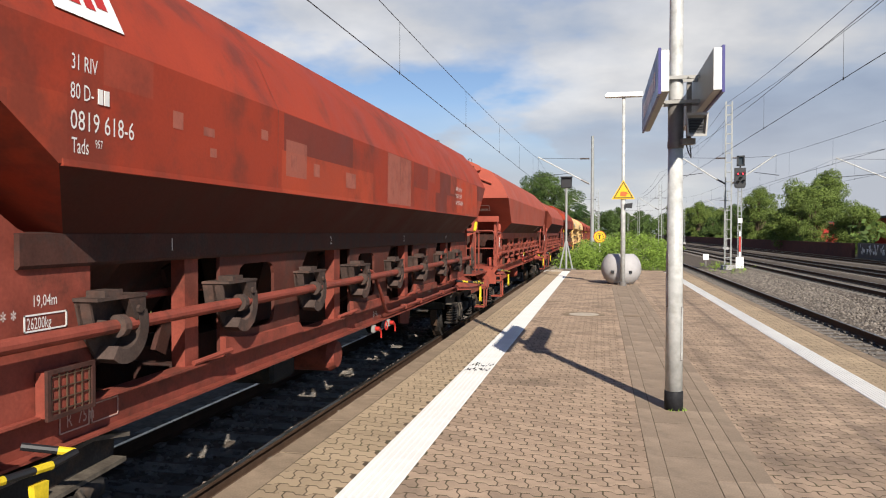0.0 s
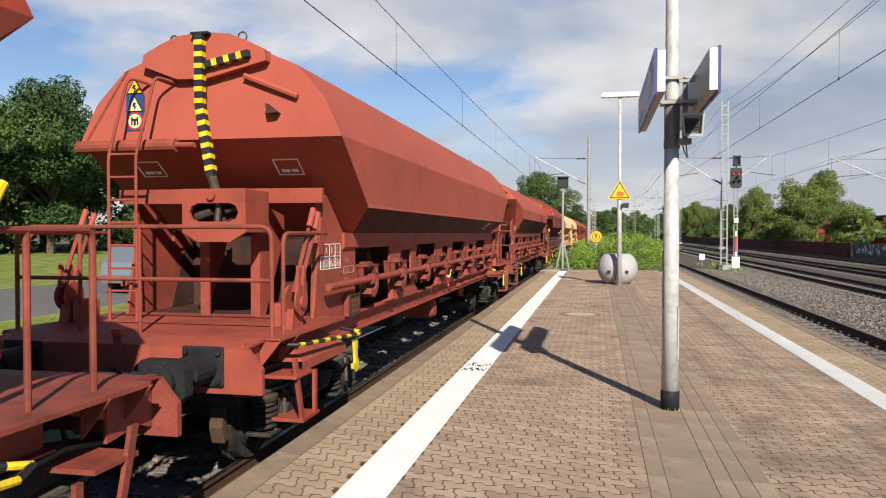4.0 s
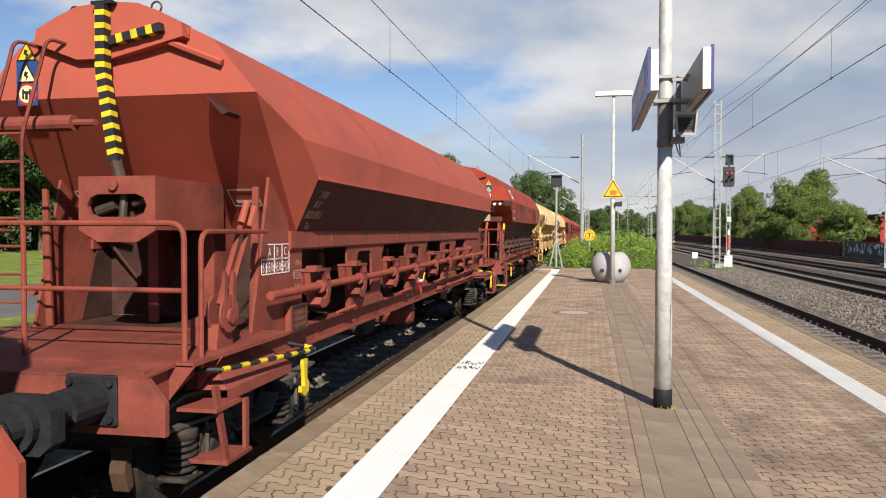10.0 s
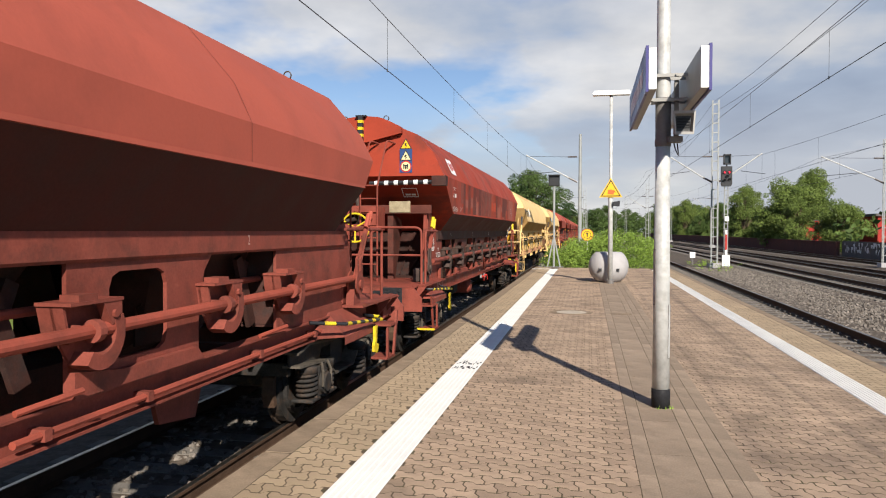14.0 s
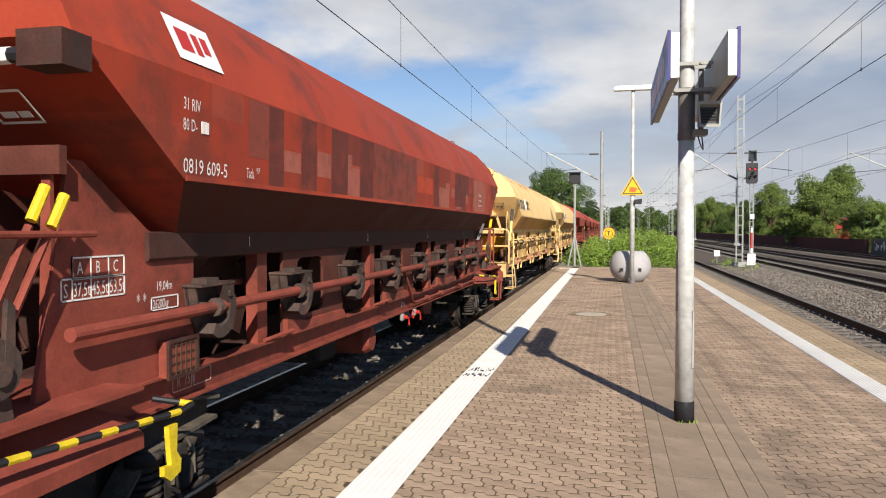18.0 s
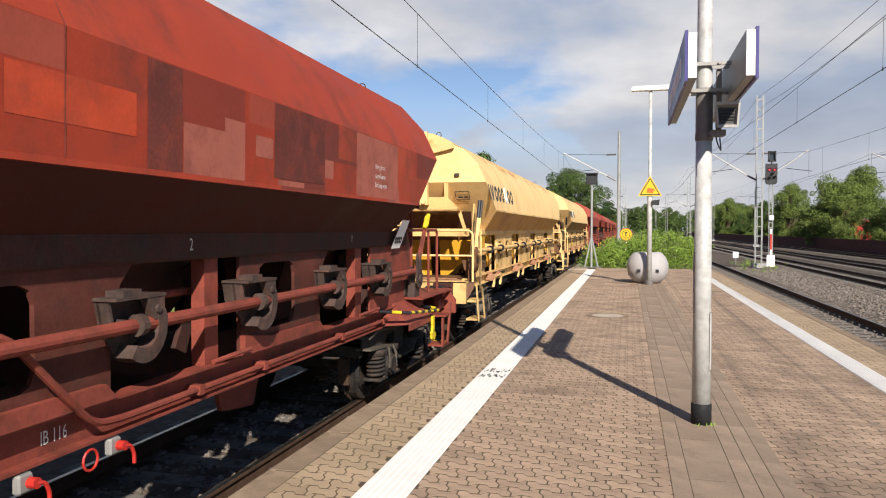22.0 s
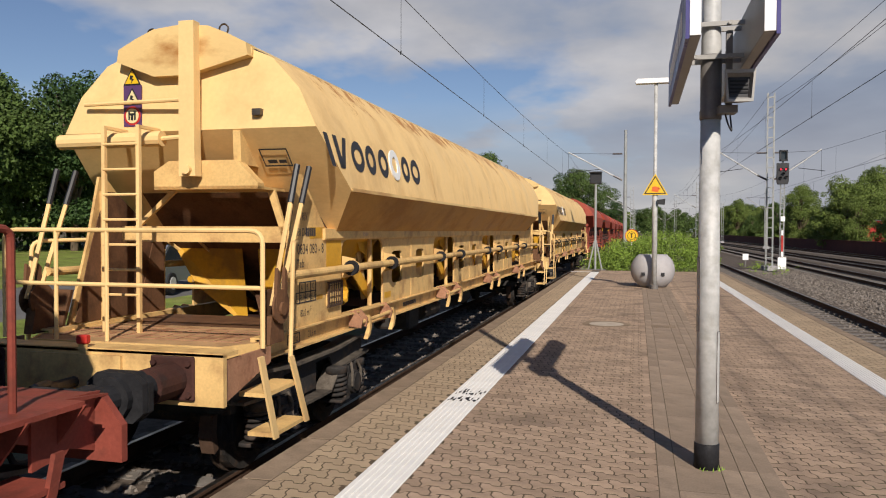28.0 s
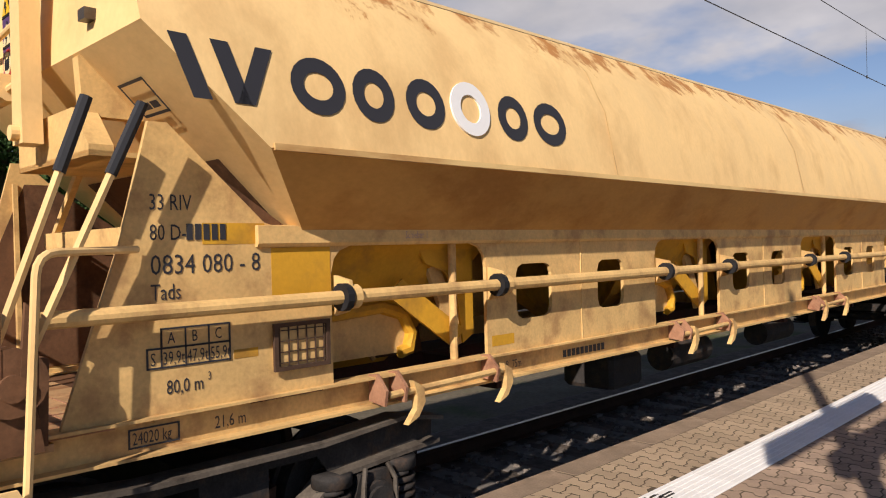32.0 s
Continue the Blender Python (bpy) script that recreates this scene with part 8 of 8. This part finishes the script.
def build_trees():
    kinds = [make_tree(9.5, 3.6, "leaf", 11, "broad green deciduous tree beside the railway"), make_tree(11.0, 3.4, "leaf_light", 12, "light green leafy tree beside the railway"),
             make_tree(7.5, 3.4, "leaf_light", 13, "low bushy light green tree beside the railway"), make_tree(10.5, 3.0, "leaf_dark", 14, "dark green tree beside the railway")]
    spots = []
    rng = random.Random(21)
    # a dense wood behind the road on the far side of the train
    y = -34
    for i in range(200):
        if y > 150:
            break
        spots.append((-35 + rng.uniform(-2.5, 2.5), y, rng.choice((0, 3, 3)), rng.uniform(0.95, 1.12), 0.3))
        if i % 3 < 2:
            spots.append((-44 + rng.uniform(-3, 3), y + 2, rng.choice((3, 3, 3)), rng.uniform(1.15, 1.32), 0.3))
        y += rng.uniform(3.0, 4.6)
    # single tall trees that stand over the train
    spots += [(-12.0, 150, 0, 1.62, -0.5), (-15.0, 154, 3, 1.35, -0.5), (-8.0, 260, 3, 1.15, -0.6), (-24.4, 110, 0, 1.45, -0.3)]
    # right-hand belt
    y = 60
    while y < 300:
        spots.append((25.5 + rng.uniform(-1.0, 7.0) + max(0, (100 - y) * 0.05), y, rng.choice((0, 1, 2, 1, 3, 0)), rng.choice((0.45, 0.62, 0.8, 1.0)) * rng.uniform(0.9, 1.1), -0.7))
        y += rng.uniform(3.6, 6.6)
    y = 66
    while y < 330:
        spots.append((33 + rng.uniform(0, 9), y, rng.choice((0, 3, 1)), rng.uniform(0.56, 0.78), -0.7))
        y += rng.uniform(6, 11)
    spots += [(24.9, 100.0, 2, 1.24, -0.7), (26.7, 84.0, 2, 0.84, -0.7), (29.6, 92.0, 2, 0.62, -0.7), (25.2, 128.0, 1, 0.95, -0.7)]
    spots = [(x, yy, 0, 0.74 * sc, z) if k == 3 and x > 20 else (x, yy, k, sc, z) for x, yy, k, sc, z in spots]
    # the sight lines to the shed and the red building stay free
    spots = [p for p in spots if not (20 < p[0] < 40 and (0.258 < (p[0] + 0.64) / (p[1] + 7.2) < 0.284 and p[1] < 100 or 0.315 < (p[0] + 0.64) / (p[1] + 7.2) < 0.42 and p[1] < 92))]
    # closing the far end of the line
    for i in range(26):
        spots.append((-45 + 4.4 * i, 330 + rng.uniform(-12, 40), rng.choice((0, 3, 0, 1)), rng.uniform(1.0, 1.5), -0.5))
    for i in range(14):
        spots.append((-14 - rng.uniform(0, 18), 110 + 15 * i, rng.choice((0, 3)), rng.uniform(0.7, 1.0), -0.4))
    first = set()
    for x, y, k, s, z in spots:
        m = pose(x, y, z, 0, 0, rng.uniform(0, 360))
        if k in first:
            ob = copy_thing(kinds[k], m)
        else:
            ob = kinds[k]
            ob.matrix_basis = m
            first.add(k)
        ob.scale = (s, s, s * rng.uniform(0.92, 1.08))
    # a spruce top behind the belt
    w = thing("spruce", "dark spruce rising behind the other trees", "tree", pose(43, 95, -0.7))
    bm = bmesh.new()
    rod(bm, (0, 0, 0), (0, 0, 10.5), 0.22, 7, 0.03)
    part("trunk", bm, "bark", w)
    cl = []
    rr = random.Random(5)
    for i in range(46):
        z = 2 + 8.6 * i / 46
        a, r = i * 2.4, (11 - z) * 0.24
        cl.append((r * 0.6 * math.cos(a), r * 0.6 * math.sin(a), z, max(0.22, r * 0.55)))
    cr = new("crown", leaves("crown", "leaf_dark", cl, 240, 0.14, 6, -0.3))
    cr.parent = w


def build_weeds():
    """The thicket of tall weeds that grows past the platform's end."""
    rng = random.Random(31)
    cl = []
    for i in range(150):
        x = rng.uniform(-2.6, 2.7)
        y = rng.uniform(26.9, 36)
        top = 0.95 + 0.55 * math.exp(-((x - 0.8) / 1.3) ** 2) + rng.uniform(-0.25, 0.3)
        if x < -1.6:
            top *= 0.75
        for j in range(3):
            cl.append((x + rng.uniform(-0.2, 0.2), y + rng.uniform(-0.2, 0.2), max(-0.1, top * (0.15 + 0.38 * j)) - 0.1, rng.uniform(0.22, 0.42)))
    me = leaves("weed_thicket", "weed", cl, 760, 0.040, 32, 0.2)
    tagged(new("weed_thicket", me), "dense thicket of bright green weeds at the platform's end", "weeds", kind="stuff")
    cl = []
    for i in range(50):
        x, y = rng.gauss(7.4, 0.5), rng.uniform(40, 50)
        cl.append((x, y, -0.75 + rng.uniform(0, 0.3), rng.uniform(0.12, 0.3)))
    me = leaves("weeds", "weed", cl, 300, 0.05, 33, 0.2)
    tagged(new("weeds", me), "yellow-green weeds in the gravel round the masts", "weeds", kind="stuff")
    # low growth in front of the right-hand belt and on the verge behind the train
    cl = []
    for i in range(150):
        y = rng.uniform(55, 260)
        cl.append((24.2 + rng.uniform(0, 4), y, rng.uniform(-0.6, 0.5) + 1.3 * rng.random() ** 4, rng.uniform(0.4, 1.3)))
    me = leaves("shrubs", "leaf_light", cl, 60, 0.13, 34, 0.3)
    tagged(new("shrubs", me), "dense shrubs and brambles behind the low brick wall", "shrubs", kind="stuff")
    cl = []
    for i in range(240):
        x, y = rng.uniform(-12.8, -8.5), rng.uniform(-20, 70)
        cl.append((x, y, -0.85 + max(0, (-x - 8.5)) * 0.11 + rng.uniform(0, 0.08), rng.uniform(0.12, 0.34)))
    dark = [(rng.uniform(-39, -33.5), rng.uniform(-34, 130), rng.uniform(0.3, 4.6), rng.uniform(1.1, 2.3)) for i in range(430)]
    tagged(new("undergrowth", leaves("undergrowth", "leaf", dark, 34, 0.15, 36, 0.3)), "dense dark green undergrowth at the edge of the wood", "shrubs", kind="stuff")
    me = leaves("verge_growth", "leaf_light", cl, 90, 0.06, 35, 0.8)
    tagged(new("verge_growth", me), "rough grass and low plants beside the track", "grass", kind="stuff")


def build_far():
    # the wood that closes the line far away
    rng = random.Random(77)
    cl = [(rng.uniform(-90, 70), rng.uniform(300, 330), rng.uniform(-0.5, 6.5), rng.uniform(2.0, 3.6)) for i in range(260)]
    cl += [(rng.uniform(-34, -14), rng.uniform(110, 300), rng.uniform(-0.4, 4.5), rng.uniform(1.4, 2.4)) for i in range(150)]
    cl += [(rng.uniform(26, 34), rng.uniform(70, 300), rng.uniform(-0.4, 3.0), rng.uniform(1.0, 2.0)) for i in range(150)]
    tagged(new("far_wood", leaves("far_wood", "leaf", cl, 7, 0.42, 78, 0.3)), "distant green wood along the line", "wood", kind="stuff")
    # low brick wall on the right, and the grey painted one
    bm = bmesh.new()
    box(bm, 23.0, 23.3, 72, 330, -0.8, 0.55)
    box(bm, 22.94, 23.36, 72, 330, 0.55, 0.65)
    w = part("boundary_wall", bm, "brick_red")
    tagged(w, "low dark red brick boundary wall beside the tracks", "wall", kind="structure")
    bm = bmesh.new()
    box(bm, 23.4, 23.6, 40, 71.6, -0.8, 0.7)
    w = part("boundary_wall", bm, "wall_grey")
    tagged(w, "grey concrete wall with scrawled paint", "wall", kind="structure")
    bm = bmesh.new()
    rng = random.Random(9)
    for i in range(60):
        y, z = rng.uniform(60, 71.4), rng.uniform(-0.4, 0.3)
        prism(bm, [(y, z), (y + 0.15, z), (y + 0.15 + rng.uniform(-0.3, 0.3), z + 0.3), (y + rng.uniform(-0.3, 0.3), z + 0.3)], "x", 23.385, 23.396)
    part("scrawl", bm, "white", w)
    # red building with a flat roof
    h = thing("red_building", "red flat-roofed building behind the trees", "building", pose(37.2, 97, 0.15))
    bm = bmesh.new()
    box(bm, -4, 10, -6, 12, 0, 3.3)
    part("wall", bm, "wall_red", h)
    bm = bmesh.new()
    box(bm, -4.3, 10.3, -6.3, 12.3, 3.3, 3.6)
    part("roof", bm, "wall_grey", h)
    for i in range(3):
        bm = bmesh.new()
        box(bm, -4.05, -3.98, -4 + 5 * i, -1.5 + 5 * i, 1.0, 2.2)
        part("window", bm, "glass_dark", h)
    # container-red box among the trees
    c = thing("red_shed", "small rust-red shed among the bushes", "shed", pose(28.3, 100, 0.0))
    bm = bmesh.new()
    box(bm, -1.2, 1.2, -1.5, 1.5, 1.6, 3.0)
    box(bm, -1.0, 1.0, -1.3, 1.3, 0, 1.6)
    part("wall", bm, "wall_red", c)
    bm = bmesh.new()
    box(bm, -1.3, 1.3, -1.6, 1.6, 3.0, 3.1)
    part("roof", bm, "wall_grey", c)
    # parked car on the road behind the train
    car = thing("parked_car", "silver-blue estate car parked on the road", "car", pose(-14.9, 15.5, -0.27, 0, 0, 8))
    bm = bmesh.new()
    prism(bm, [(-2.15, 0.35), (2.1, 0.35), (2.2, 0.62), (2.1, 0.82), (1.15, 0.95), (0.55, 1.40), (-1.5, 1.46), (-2.1, 0.98), (-2.2, 0.6)], "x", -0.85, 0.85)
    part("body", bm, "car_silver", car)
    bm = bmesh.new()
    prism(bm, [(1.05, 0.97), (0.52, 1.36), (-1.45, 1.41), (-1.9, 1.0)], "x", -0.86, 0.86)
    part("windows", bm, "glass_dark", car)
    for x in (-0.8, 0.8):
        for y in (-1.35, 1.35):
            bm = bmesh.new()
            disc(bm, (x, y, 0.31), (1, 0, 0), 0.31, 0.2, 22)
            wh = part("wheel", bm, "rubber", car)
            bm = bmesh.new()
            disc(bm, (x * 1.13, y, 0.31), (1, 0, 0), 0.19, 0.03, 16)
            part("rim", bm, "galvanised", wh)
    for x in (-0.6, 0.6):
        bm = bmesh.new()
        box(bm, x - 0.17, x + 0.17, 2.06, 2.16, 0.62, 0.78, 0.02)
        part("headlight", bm, "lamp_white", car)


def build_line():
    ys = [-80, -19.5, 43.6, 106, 170, 235, 300]
    wires("overhead_line", TRACK_X, 4.95, ys, 6.55, 0.55, 0.0)
    wires("overhead_line", 4.43, 4.95, [-80, -17, 46, 103, 165, 230, 300], 6.55, 0.55, 0.2)
    wires("overhead_line", 10.4, 4.95, [-80, -14, 45, 103, 165, 230, 300], 6.55, 0.55, 0.2)
    wires("overhead_line", 14.8, 4.95, [-80, -14, 48, 112, 170, 230, 300], 6.55, 0.55, 0.2)
    for y in ys[2:6]:
        catenary_mast(-1.2, y, [TRACK_X], 8.6, -0.6, "ladder" if y > 50 else "pole")
    for y in (45, 103, 165, 230):
        catenary_mast(7.5, y, [4.43, 10.4], 10.8 if y < 50 else 9.0, -0.6)
    for y in (112, 170, 230):
        catenary_mast(17.6, y, [14.8], 8.4, -0.6)
    catenary_mast(18.9, 48, [14.8], 8.4, -0.6)
    # feeder lines on the mast heads
    w = thing("feeder_line", "thin dark feeder wires high beside the masts", "overhead line")
    for dx, z in ((-0.12, 10.1), (0.25, 9.6)):
        bm = bmesh.new()
        pts = []
        for a, b in ((-80, -17), (-17, 45), (45, 103), (103, 165)):
            for j in range(10):
                t = j / 10
                pts.append((7.5 + dx, a + (b - a) * t, z - 4 * 0.9 * t * (1 - t)))
        tube(bm, pts, 0.010, 5)
        part("feeder_wire", bm, "wire", w)


build_ground()
build_tracks()
build_line()
light_signal()
build_trees()
build_weeds()
build_far()
sign_pole()
lamp_post()
post_sign()
mirror_post()
build_platform()


def motions():
    for w, y in TRAIN:
        walk(w, [(t, pose(TRACK_X, y + u, RAIL)) for t, u in ROLL])


motions()
